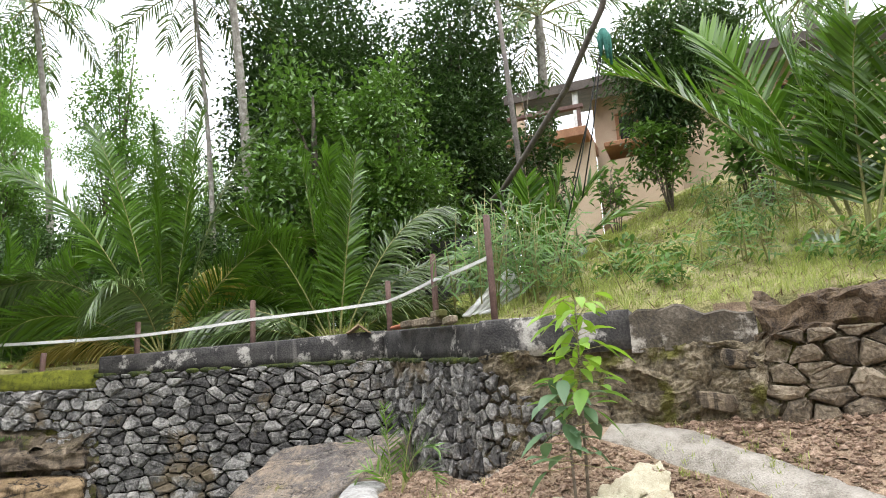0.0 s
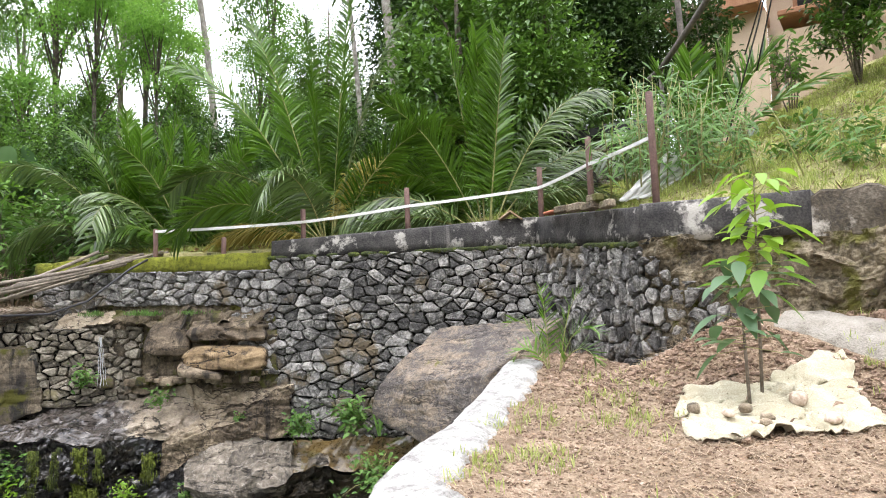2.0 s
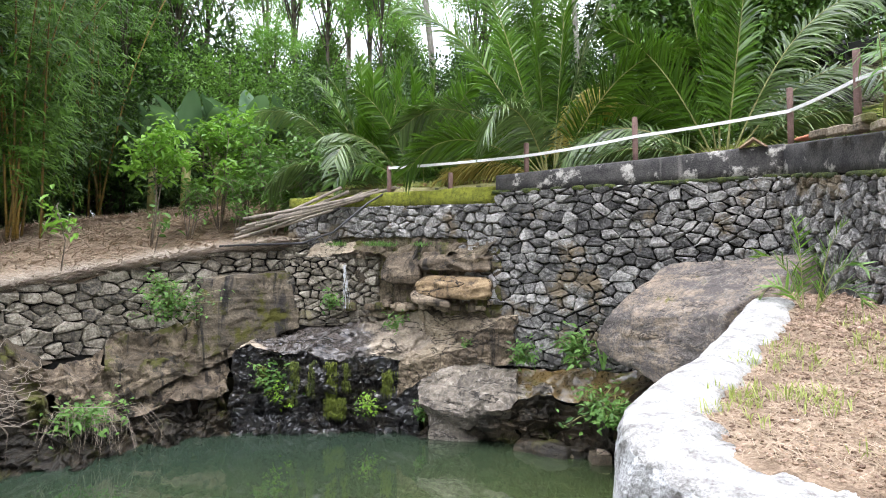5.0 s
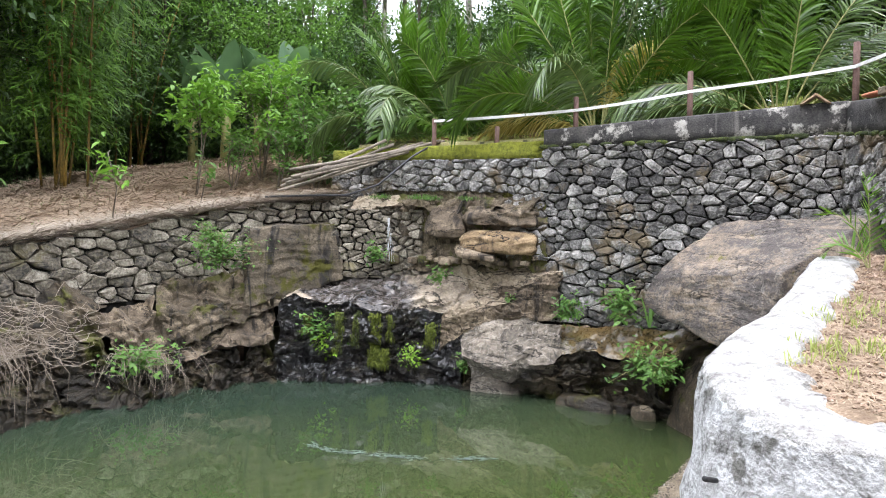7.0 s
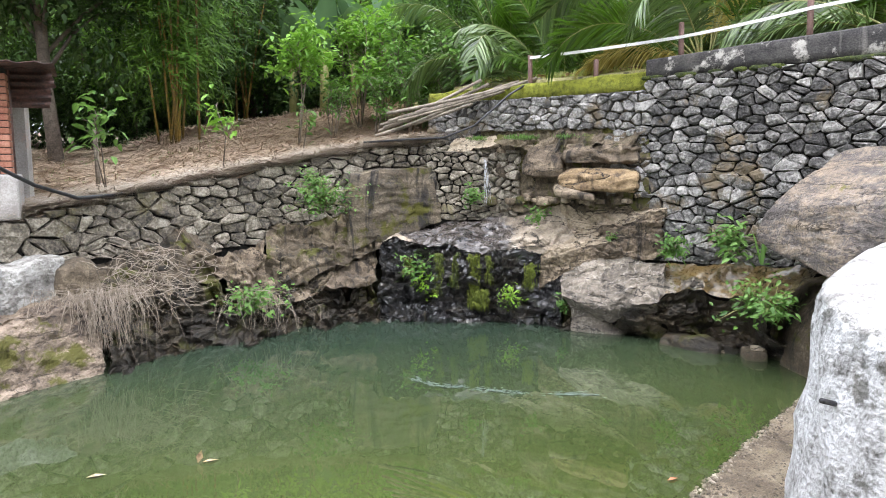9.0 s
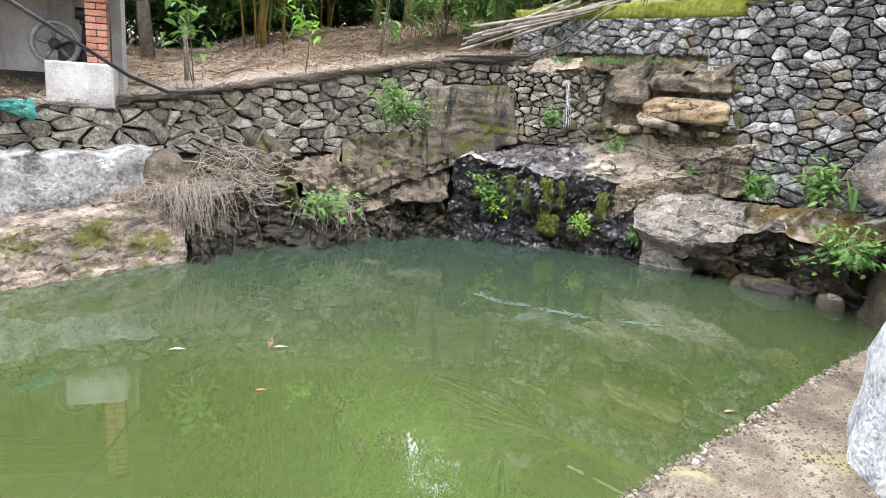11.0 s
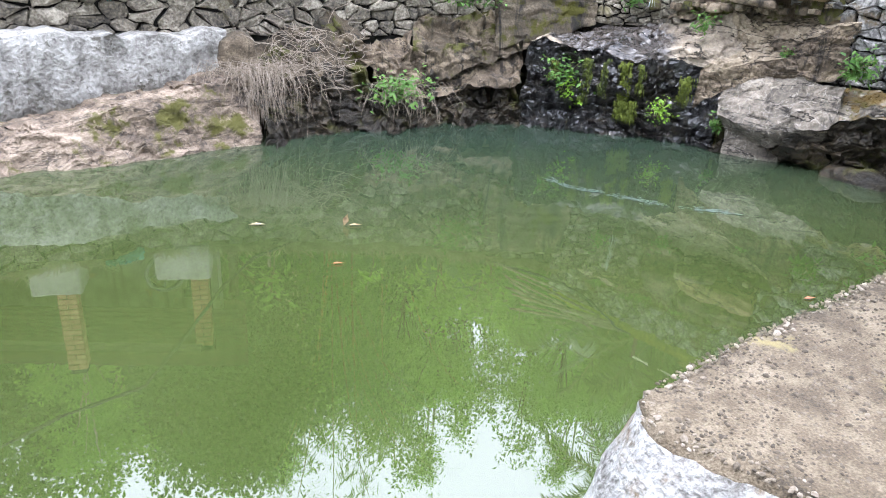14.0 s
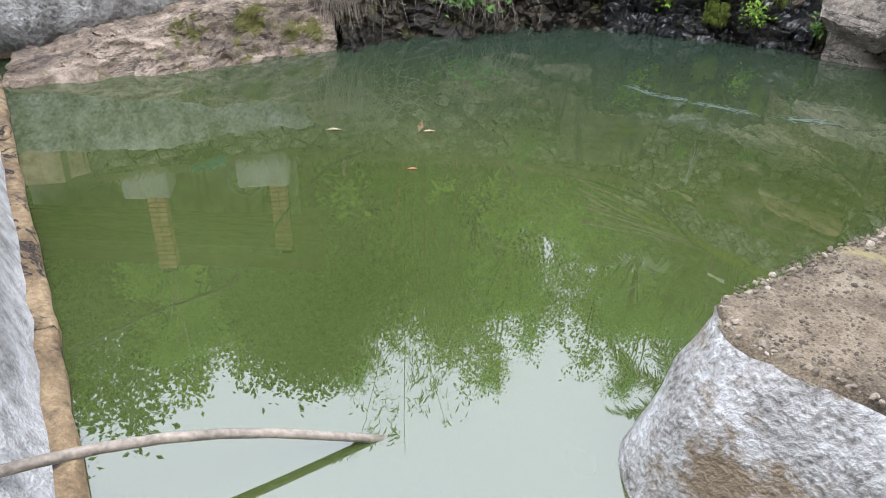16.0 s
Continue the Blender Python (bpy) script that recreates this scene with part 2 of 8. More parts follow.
M_EARTH = material("brown_earth", [(0.2, (0.025, 0.016, 0.01)), (0.55, (0.1, 0.068, 0.04)), (0.95, (0.22, 0.16, 0.1))], 6, 1.0, 0.9, 50, patch=(0.08, 0.09, 0.015), patch_scale=3, patch_at=0.58, coarse_bump=1)
M_MORTAR_BROWN = material("brown_mortar", [(0.2, (0.035, 0.028, 0.018)), (0.5, (0.14, 0.112, 0.07)), (0.9, (0.34, 0.285, 0.2))], 5, 0.95, 0.9, 26, patch=(0.09, 0.085, 0.012), patch_scale=2.0, patch_at=0.54, coarse_bump=1, relief=0.05)
M_CAP = material("stained_render", [(0.3, (0.018, 0.017, 0.017)), (0.95, (0.1, 0.093, 0.085))], 4, 0.85, 0.4, 50, patch=(0.42, 0.4, 0.36), patch_scale=2.8, patch_at=0.545, streak=(0.3, 0.28, 0.25), streak_at=0.61)
M_CAP_PALE = material("pale_worn_render", [(0.2, (0.03, 0.025, 0.019)), (0.55, (0.085, 0.07, 0.05)), (0.95, (0.2, 0.17, 0.13))], 4, 0.9, 0.5, 40, patch=(0.38, 0.35, 0.3), patch_scale=2.2, patch_at=0.5)
M_MOSS = material("moss", [(0.2, (0.07, 0.08, 0.008)), (0.7, (0.27, 0.29, 0.03))], 14, 1.0, 1.0, 120, coarse_bump=1)
M_ROCK = rock_material("weathered_rock", (0.12, 0.094, 0.066), (0.33, 0.265, 0.186), (0.6, 0.51, 0.38), run=(0.07, 0.056, 0.042), run_at=0.57, vein=0.25, band=0.6, crack=0.8)
M_ROCK_GREY = rock_material("grey_water_worn_rock", (0.045, 0.038, 0.031), (0.16, 0.137, 0.108), (0.4, 0.345, 0.275), big=1.2, rough=0.6, run=(0.03, 0.025, 0.02), run_at=0.55, vein=0.5, band=0.8, crack=0.9, tilt=(0.5, 0.2, 0.3))
M_ROCK_ORANGE = rock_material("ochre_rock", (0.07, 0.045, 0.026), (0.24, 0.165, 0.088), (0.46, 0.34, 0.2), big=1.8, run=(0.04, 0.03, 0.022), run_at=0.52, tilt=(0.0, 0.1, 0.3), band=1.0, crack=1.0)
M_BOULDER = rock_material("grey_boulder", (0.034, 0.031, 0.029), (0.095, 0.082, 0.073), (0.3, 0.235, 0.168), big=0.6, rough=0.7, tilt=(0.55, 0.35, 0.2), moss=(0.13, 0.12, 0.025), moss_at=0.61, vein=0.2, bump=0.6, band=1.1, crack=0.7)
M_ROCK_DAMP = rock_material("damp_rock", (0.13, 0.105, 0.079), (0.36, 0.298, 0.225), (0.62, 0.535, 0.42), rough=0.62, soak=(0.45, 2.1), gloss=0.45, bump=0.8, vein=0.2, band=0.6, crack=0.9)
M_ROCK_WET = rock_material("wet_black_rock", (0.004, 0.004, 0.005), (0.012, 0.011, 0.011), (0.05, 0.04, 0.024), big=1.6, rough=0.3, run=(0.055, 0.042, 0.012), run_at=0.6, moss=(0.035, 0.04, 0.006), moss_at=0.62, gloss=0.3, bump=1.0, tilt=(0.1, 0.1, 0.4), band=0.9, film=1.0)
M_ROCK_MOSSY = rock_material("mossy_rock", (0.022, 0.018, 0.012), (0.095, 0.073, 0.048), (0.27, 0.215, 0.145), big=1.4, run=(0.02, 0.017, 0.012), run_at=0.5, moss=(0.07, 0.07, 0.013), moss_at=0.52, moss_scale=2.2)
# damp rock, darkened further for the shade of undercuts and hollows
M_ROCK_DARK = rock_material("damp_shaded_rock", (0.005, 0.004, 0.003), (0.024, 0.019, 0.012), (0.11, 0.082, 0.048), big=1.6, rough=0.42, run=(0.012, 0.01, 0.007), run_at=0.56, moss=(0.05, 0.05, 0.01), moss_at=0.55, moss_scale=2.2, gloss=0.4)
# on the plate faces this stained tone also carries their shade
M_ROCK_STAIN = rock_material("stained_rock_face", (0.04, 0.03, 0.021), (0.15, 0.115, 0.078), (0.38, 0.305, 0.21), big=1.3, run=(0.024, 0.019, 0.014), run_at=0.5, moss=(0.055, 0.05, 0.012), moss_at=0.6, band=0.8, crack=0.8)
M_ROCK_BLOCK = rock_material("mossy_block_rock", (0.03, 0.025, 0.019), (0.11, 0.088, 0.06), (0.29, 0.235, 0.165), big=1.1, run=(0.016, 0.014, 0.012), run_at=0.5, moss=(0.06, 0.058, 0.004), moss_at=0.545, moss_scale=1.2, crack=0.4)
M_BASIN = material("muddy_rock", [(0.2, (0.03, 0.02, 0.008)), (0.6, (0.13, 0.085, 0.03)), (0.95, (0.24, 0.18, 0.08))], 3, 0.3, 0.5, 26, patch=(0.07, 0.07, 0.015), patch_scale=2, patch_at=0.55, wet=0.4, coarse_bump=1)
M_MOSS_WET = material("wet_moss", [(0.2, (0.02, 0.032, 0.002)), (0.7, (0.115, 0.145, 0.008))], 14, 0.8, 1.0, 120, 0.5, coarse_bump=1)
M_ROCK_PINK = rock_material("pink_brown_rock", (0.05, 0.038, 0.03), (0.165, 0.125, 0.09), (0.37, 0.295, 0.225), big=1.2, run=(0.042, 0.035, 0.03), run_at=0.54, moss=(0.08, 0.076, 0.014), moss_at=0.545, tilt=(0.2, 0.5, 0.6), band=1.2, crack=0.6)
M_WHITE = material("white_limewash", [(0.15, (0.09, 0.088, 0.08)), (0.38, (0.36, 0.36, 0.352)), (0.72, (0.58, 0.588, 0.59))], 6, 0.9, 0.7, 40, grit=0.6, patch=(0.15, 0.147, 0.135), patch_scale=4.5, patch_at=0.565, coarse_bump=1, streak=(0.14, 0.13, 0.105), streak_at=0.58, relief=0.05)
M_WHITE_TOP = material("white_lime_top", [(0.2, (0.17, 0.163, 0.148)), (0.5, (0.36, 0.353, 0.335)), (0.85, (0.55, 0.54, 0.52))], 9, 0.95, 0.8, 70, grit=0.4, patch=(0.33, 0.31, 0.27), patch_scale=3.0, patch_at=0.62, coarse_bump=1, relief=0.04)
# darker patches stand in for shaded recesses between dabs of plaster
M_PLASTER = material("grey_plaster", [(0.2, (0.085, 0.08, 0.07)), (0.45, (0.26, 0.25, 0.228)), (0.8, (0.5, 0.49, 0.46))], 4, 0.9, 1.0, 24, grit=0.5, patch=(0.11, 0.102, 0.082), patch_scale=5.5, patch_at=0.575, coarse_bump=1, streak=(0.16, 0.15, 0.13), streak_at=0.6, relief=0.06)
M_SLAB = material("aggregate_concrete", [(0.2, (0.05, 0.038, 0.025)), (0.5, (0.14, 0.107, 0.068)), (0.9, (0.3, 0.25, 0.18))], 5, 0.95, 0.9, 110, grit=0.6, patch=(0.24, 0.2, 0.09), patch_scale=1.5, patch_at=0.575, coarse_bump=1)
M_SLAB_SIDE = material("limewashed_slab_side", [(0.2, (0.11, 0.1, 0.085)), (0.42, (0.32, 0.31, 0.29)), (0.75, (0.54, 0.54, 0.525))], 3.5, 0.9, 0.8, 40, grit=0.5, patch=(0.19, 0.145, 0.095), patch_scale=1.9, patch_at=0.535, coarse_bump=1, relief=0.05)
M_SLAB_PALE = material("pale_rough_concrete", [(0.2, (0.14, 0.125, 0.1)), (0.5, (0.29, 0.265, 0.225)), (0.9, (0.4, 0.37, 0.325))], 5, 0.95, 0.8, 70, grit=0.5)
# near black: the shade inside the shed is put into this colour
M_SHADE_DARK = material("shade_dark_masonry", [(0.2, (0.008, 0.007, 0.006)), (0.55, (0.03, 0.026, 0.02)), (0.95, (0.09, 0.08, 0.06))], 4, 0.9, 0.5, 40, patch=(0.03, 0.035, 0.01), patch_scale=1.5, patch_at=0.58)
M_CONCRETE = material("bare_concrete", [(0.3, (0.27, 0.25, 0.23)), (0.9, (0.5, 0.48, 0.45))], 2.5, 0.9, 0.3, 50, patch=(0.42, 0.3, 0.24), patch_scale=1.5, patch_at=0.58, streak=(0.2, 0.18, 0.15), streak_at=0.6)
M_BRICK = material("red_brick", [(0.3, (0.28, 0.11, 0.07)), (0.9, (0.5, 0.25, 0.17))], 8, 0.9, 0.4, 60, 0.3)
M_SOIL = material("dry_litter_soil", [(0.1, (0.09, 0.058, 0.037)), (0.5, (0.25, 0.178, 0.118)), (0.9, (0.44, 0.34, 0.24))], 6, 1.0, 0.8, 70, patch=(0.16, 0.11, 0.07), patch_scale=1.6, patch_at=0.55)
M_GRASS_SOIL = material("grassy_soil", [(0.2, (0.11, 0.11, 0.04)), (0.5, (0.28, 0.26, 0.11)), (0.9, (0.5, 0.44, 0.24))], 2, 1.0, 1.0, 60, patch=(0.25, 0.2, 0.11), patch_scale=0.9, patch_at=0.6, coarse_bump=1)
M_MUD = material("pool_mud", [(0.3, (0.05, 0.05, 0.02)), (0.9, (0.1, 0.1, 0.05))], 2, 0.9, 0.3)
M_WALL_BEIGE = material("beige_house_paint", [(0.3, (0.5, 0.38, 0.27)), (0.9, (0.62, 0.49, 0.36))], 1.5, 0.9, 0.1, 60)
M_TRIM_ORANGE = material("orange_brown_trim", [(0.3, (0.26, 0.12, 0.06)), (0.9, (0.42, 0.22, 0.12))], 3, 0.8, 0.1)
M_ROOF = material("old_sheet_roof", [(0.3, (0.05, 0.04, 0.033)), (0.9, (0.14, 0.115, 0.095))], 3, 0.8, 0.2)
M_DARK = material("dark_opening", [(0.3, (0.01, 0.01, 0.01)), (0.9, (0.03, 0.03, 0.03))], 3, 0.9, 0.1)
M_POST = material("rusty_post", [(0.3, (0.1, 0.055, 0.045)), (0.9, (0.2, 0.12, 0.1))], 9, 0.8, 0.2, 60, 0.2)
M_RAIL = material("white_rail", [(0.3, (0.6, 0.6, 0.58)), (0.9, (0.82, 0.82, 0.8))], 9, 0.6, 0.1)
M_TRUNK = material("pale_palm_bark", [(0.3, (0.16, 0.145, 0.12)), (0.6, (0.32, 0.3, 0.26)), (0.95, (0.52, 0.5, 0.46))], 6, 0.95, 0.6, 30)
M_BARK = material("brown_bark", [(0.3, (0.05, 0.04, 0.03)), (0.9, (0.17, 0.14, 0.11))], 6, 0.95, 0.6, 40)
M_STEM = material("palm_stalk", [(0.3, (0.2, 0.2, 0.07)), (0.9, (0.36, 0.34, 0.14))], 5, 0.6, 0.2)
M_STRAW = material("dry_straw", [(0.3, (0.21, 0.15, 0.095)), (0.9, (0.54, 0.43, 0.31))], 8, 1.0, 0.2, 60, 0.35)
M_VINE = material("grey_dead_vine", [(0.3, (0.27, 0.22, 0.165)), (0.9, (0.54, 0.47, 0.39))], 8, 1.0, 0.2, 60, 0.35)
M_CREEPER = material("brown_dead_creeper", [(0.3, (0.17, 0.135, 0.1)), (0.9, (0.38, 0.325, 0.265))], 8, 1.0, 0.2, 60, 0.4)
M_TWIG = material("twig", [(0.3, (0.1, 0.08, 0.06)), (0.9, (0.25, 0.21, 0.17))], 8, 1.0, 0.2)
M_POLE = material("weathered_bamboo", [(0.3, (0.11, 0.09, 0.07)), (0.9, (0.33, 0.28, 0.22))], 6, 0.8, 0.3, 40, 0.3)
M_POLE_DARK = material("grey_pole", [(0.3, (0.08, 0.07, 0.06)), (0.9, (0.2, 0.17, 0.15))], 6, 0.8, 0.3)
M_HOSE = material("black_hose", [(0.3, (0.015, 0.015, 0.017)), (0.9, (0.05, 0.05, 0.055))], 6, 0.5, 0.1)
M_ROPE = material("dark_rope", [(0.3, (0.02, 0.02, 0.02)), (0.9, (0.06, 0.06, 0.055))], 20, 0.9, 0.2)
M_CLOTH_TEAL = material("teal_net", [(0.3, (0.015, 0.1, 0.08)), (0.9, (0.06, 0.25, 0.2))], 10, 0.9, 0.3)
M_CLOTH = material("cream_sack", [(0.3, (0.34, 0.305, 0.21)), (0.9, (0.56, 0.52, 0.4))], 5, 0.95, 0.4, 90, patch=(0.38, 0.31, 0.19), patch_scale=4, patch_at=0.6)
M_IRON = material("dark_iron", [(0.3, (0.02, 0.02, 0.022)), (0.9, (0.09, 0.085, 0.08))], 8, 0.5, 0.3, 50, metal=0.6)
M_IRON_GREY = material("grey_iron", [(0.3, (0.12, 0.12, 0.12)), (0.9, (0.3, 0.29, 0.28))], 8, 0.5, 0.3, 50, metal=0.5)
M_TILE = material("clay_tile", [(0.3, (0.3, 0.09, 0.045)), (0.9, (0.5, 0.2, 0.12))], 8, 0.9, 0.3)
M_TIN = material("rusty_tin", [(0.3, (0.03, 0.016, 0.013)), (0.9, (0.13, 0.06, 0.045))], 5, 0.7, 0.3)
M_PEBBLE = material("bared_pebble", [(0.1, (0.055, 0.043, 0.03)), (0.5, (0.16, 0.13, 0.094)), (0.95, (0.37, 0.32, 0.26))], 9, 0.95, 0.4, 40, 0.5)
M_GRAVEL = material("gravel", [(0.1, (0.12, 0.075, 0.05)), (0.45, (0.31, 0.215, 0.15)), (0.95, (0.6, 0.5, 0.41))], 9, 0.95, 0.4, 40, 0.5)
M_DEADLEAF = material("dead_leaf", [(0.2, (0.11, 0.06, 0.034)), (0.55, (0.28, 0.18, 0.108)), (0.95, (0.46, 0.34, 0.225))], 9, 0.95, 0.2, 40, 0.6)

L_PALM = leaf_material("palm_leaf", (0.006, 0.024, 0.003), (0.09, 0.19, 0.018), 0.5, 0.2, 0.32)
L_PALM_BRIGHT = leaf_material("young_palm_leaf", (0.01, 0.042, 0.004), (0.12, 0.25, 0.024), 0.5, 0.25, 0.3)
L_PALM_GREY = leaf_material("old_palm_leaf", (0.008, 0.024, 0.005), (0.12, 0.19, 0.055), 0.6, 0.15, 0.3)
L_PALM_DRY = leaf_material("yellowing_palm_leaf", (0.2, 0.16, 0.035), (0.45, 0.38, 0.12), 0.4)
L_DARK = leaf_material("dark_glossy_leaf", (0.005, 0.016, 0.004), (0.06, 0.12, 0.032), 0.3, 0.2)
L_JACK = leaf_material("broad_green_leaf", (0.01, 0.038, 0.006), (0.11, 0.225, 0.035), 0.6, 0.25, 0.35)
L_FOREST = leaf_material("forest_leaf", (0.006, 0.026, 0.004), (0.135, 0.27, 0.045), 0.35, 0.3)
L_LACY = leaf_material("lacy_leaf", (0.03, 0.09, 0.015), (0.19, 0.37, 0.07), 0.35, 0.45)
L_BRIGHT = leaf_material("sunny_leaf", (0.045, 0.12, 0.015), (0.16, 0.32, 0.045), 0.4, 0.4)
L_LIME = leaf_material("lime_leaf", (0.07, 0.17, 0.015), (0.25, 0.42, 0.045), 0.4, 0.35)
L_BAMBOO = leaf_material("bamboo_leaf", (0.007, 0.028, 0.004), (0.1, 0.2, 0.03), 0.2, 0.3)
L_BANANA = leaf_material("banana_leaf", (0.03, 0.075, 0.035), (0.11, 0.2, 0.1), 0.4, 0.3)
L_GRASS = leaf_material("grass_blade", (0.1, 0.15, 0.035), (0.38, 0.43, 0.15), 0.2, 0.4)
L_HERB = leaf_material("herb_leaf", (0.028, 0.085, 0.018), (0.13, 0.25, 0.06), 0.3, 0.35)

# murky green water, mirror-smooth with faint ripples
M_WATER = bpy.data.materials.new("murky_water")
M_WATER.use_nodes = True
_n = M_WATER.node_tree
_b = _n.nodes["Principled BSDF"]
_b.inputs["Roughness"].default_value = 0.012
_b.inputs["IOR"].default_value = 1.95
_g = _n.nodes.new("ShaderNodeNewGeometry")
_w = _n.nodes.new("ShaderNodeTexNoise")
_w.inputs["Scale"].default_value, _w.inputs["Detail"].default_value = 0.35, 3
_n.links.new(_g.outputs["Position"], _w.inputs["Vector"])
_r = _n.nodes.new("ShaderNodeValToRGB")
_r.color_ramp.elements[0].position, _r.color_ramp.elements[0].color = 0.35, (0.037, 0.052, 0.014, 1)
_r.color_ramp.elements[1].position, _r.color_ramp.elements[1].color = 0.7, (0.056, 0.073, 0.023, 1)
_n.links.new(_w.outputs["Fac"], _r.inputs[0])
# body colour darkens and blues towards the fall, standing in for reflected dark rock
_s = _n.nodes.new("ShaderNodeSeparateXYZ")
_n.links.new(_g.outputs["Position"], _s.inputs[0])
_d = _n.nodes.new("ShaderNodeMapRange")
_n.links.new(_s.outputs["Y"], _d.inputs[0])
_d.inputs[1].default_value, _d.inputs[2].default_value = 4.5, 9.0
_m = _n.nodes.new("ShaderNodeMix")
_m.data_type = "RGBA"
_n.links.new(_d.outputs[0], _m.inputs["Factor"])
_n.links.new(_r.outputs[0], _m.inputs["A"])
_m.inputs["B"].default_value = (0.023, 0.038, 0.025, 1)
_n.links.new(_m.outputs["Result"], _b.inputs["Base Color"])
_k = _n.nodes.new("ShaderNodeTexNoise")
_k.inputs["Scale"].default_value, _k.inputs["Detail"].default_value = 5.0, 2
_n.links.new(_g.outputs["Position"], _k.inputs["Vector"])
_p = _n.nodes.new("ShaderNodeBump")
_p.inputs["Strength"].default_value, _p.inputs["Distance"].default_value = 0.012, 0.02
_n.links.new(_k.outputs["Fac"], _p.inputs["Height"])
_n.links.new(_p.outputs[0], _b.inputs["Normal"])
M_FOAM = material("pale_foam", [(0.3, (0.07, 0.1, 0.082)), (0.9, (0.16, 0.2, 0.175))], 9, 0.4, 0.1)
M_FALL = bpy.data.materials.new("falling_water")
M_FALL.use_nodes = True
_b = M_FALL.node_tree.nodes["Principled BSDF"]
_b.inputs["Base Color"].default_value = (0.9, 0.93, 0.95, 1)
_b.inputs["Roughness"].default_value, _b.inputs["IOR"].default_value = 0.1, 1.33
_b.inputs["Transmission Weight"].default_value = 0.6


# ---- geometry helpers ----
class Geo:
    """Collects points and faces of one mesh."""

    def __init__(self):
        self.v, self.f = [], []

    def add(self, verts, faces):
        k = len(self.v)
        self.v.extend(verts)
        self.f.extend([tuple(i + k for i in face) for face in faces])
        return self

    def tube(self, pts, radii, n=7, cap=True):
        """A tube along pts; radii: one per point."""
        pts = [Vector(p) for p in pts]
        verts, faces = [], []
        side = None
        for k, p in enumerate(pts):
            d = (pts[min(k + 1, len(pts) - 1)] - pts[max(k - 1, 0)]).normalized()
            if side is None:
                side = d.orthogonal().normalized()
            side = (side - d * side.dot(d)).normalized()
            up = d.cross(side)
            for a in range(n):
                t = 2 * math.pi * a / n
                verts.append(tuple(p + radii[k] * (math.cos(t) * side + math.sin(t) * up)))
        for k in range(len(pts) - 1):
            for a in range(n):
                b = (a + 1) % n
                faces.append((k * n + a, k * n + b, (k + 1) * n + b, (k + 1) * n + a))
        if cap:
            faces.append(tuple(range(n))[::-1])
            faces.append(tuple((len(pts) - 1) * n + a for a in range(n)))
        return self.add(verts, faces)

    def box(self, lo, hi, m=None, chamfer=0.0):
        """A box from lo to hi, its upright and level edges cut by chamfer."""
        (x0, y0, z0), (x1, y1, z1) = lo, hi
        c = min(chamfer, 0.45 * min(x1 - x0, y1 - y0, z1 - z0))
        if c <= 0:
            verts = [(x, y, z) for z in (z0, z1) for y in (y0, y1) for x in (x0, x1)]
            faces = [(0, 2, 3, 1), (4, 5, 7, 6), (0, 1, 5, 4), (2, 6, 7, 3), (0, 4, 6, 2), (1, 3, 7, 5)]
        else:
            verts = []
            for z, i in ((z0, c), (z0 + c, 0), (z1 - c, 0), (z1, c)):
                a0, a1, b0, b1 = x0 + i, x1 - i, y0 + i, y1 - i
                verts += [(a0 + c, b0, z), (a1 - c, b0, z), (a1, b0 + c, z), (a1, b1 - c, z),
                          (a1 - c, b1, z), (a0 + c, b1, z), (a0, b1 - c, z), (a0, b0 + c, z)]
            faces = [tuple(range(8))[::-1], tuple(range(24, 32))]
            for k in range(3):
                for a in range(8):
                    b = (a + 1) % 8
                    faces.append((k * 8 + a, k * 8 + b, k * 8 + 8 + b, k * 8 + 8 + a))
        if m is not None:
            verts = [tuple(m @ Vector(p)) for p in verts]
        return self.add(verts, faces)

    def blade(self, p, d, side, length, width, droop=0.0, n=3, fold=0.0):
        """A pointed leaf from p along d, bending down by droop."""
        p, d, side = Vector(p), Vector(d), Vector(side)
        verts, faces = [], []
        for k in range(n):
            s = k / n
            w = width * (1 - s ** 2 * 0.6) * (0.55 + 0.45 * min(1, s * 5))
            c = p + d * length * s - Vector((0, 0, droop * length * s * s))
            verts += [tuple(c - side * w / 2), tuple(c + side * w / 2)]
        verts.append(tuple(p + d * length - Vector((0, 0, droop * length))))
        for k in range(n - 1):
            faces.append((2 * k, 2 * k + 1, 2 * k + 3, 2 * k + 2))
        faces.append((2 * n - 2, 2 * n - 1, 2 * n))
        return self.add(verts, faces)

    def leaf(self, p, d, nrm, length, width):
        """A small oval leaf of four triangles, folded on its midrib."""
        p, d, nrm = Vector(p), Vector(d), Vector(nrm)
        s = d.cross(nrm).normalized() * width / 2
        u = nrm.normalized() * width * 0.18
        self.add([tuple(p), tuple(p + d * length * 0.45 + s + u), tuple(p + d * length), tuple(p + d * length * 0.45 - s + u)],
                 [(0, 1, 2), (0, 2, 3)])
        return self

    def leaf_wide(self, p, d, nrm, length, width):
        """A pointed oval leaf, creased and drooping at its tip."""
        p, d, nrm = Vector(p), Vector(d), Vector(nrm)
        s = d.cross(nrm).normalized() * width / 2
        u = nrm.normalized() * width * 0.16
        a, b, t = p + d * length * 0.3, p + d * length * 0.68 - Vector((0, 0, length * 0.05)), p + d * length - Vector((0, 0, length * 0.16))
        self.add([tuple(v) for v in (p, a + s * 0.92 + u, a, a - s * 0.92 + u, b + s * 0.8 + u, b, b - s * 0.8 + u, t)],
                 [(0, 1, 2), (0, 2, 3), (1, 4, 5, 2), (2, 5, 6, 3), (4, 7, 5), (5, 7, 6)])
        return self


ORIGIN = {}


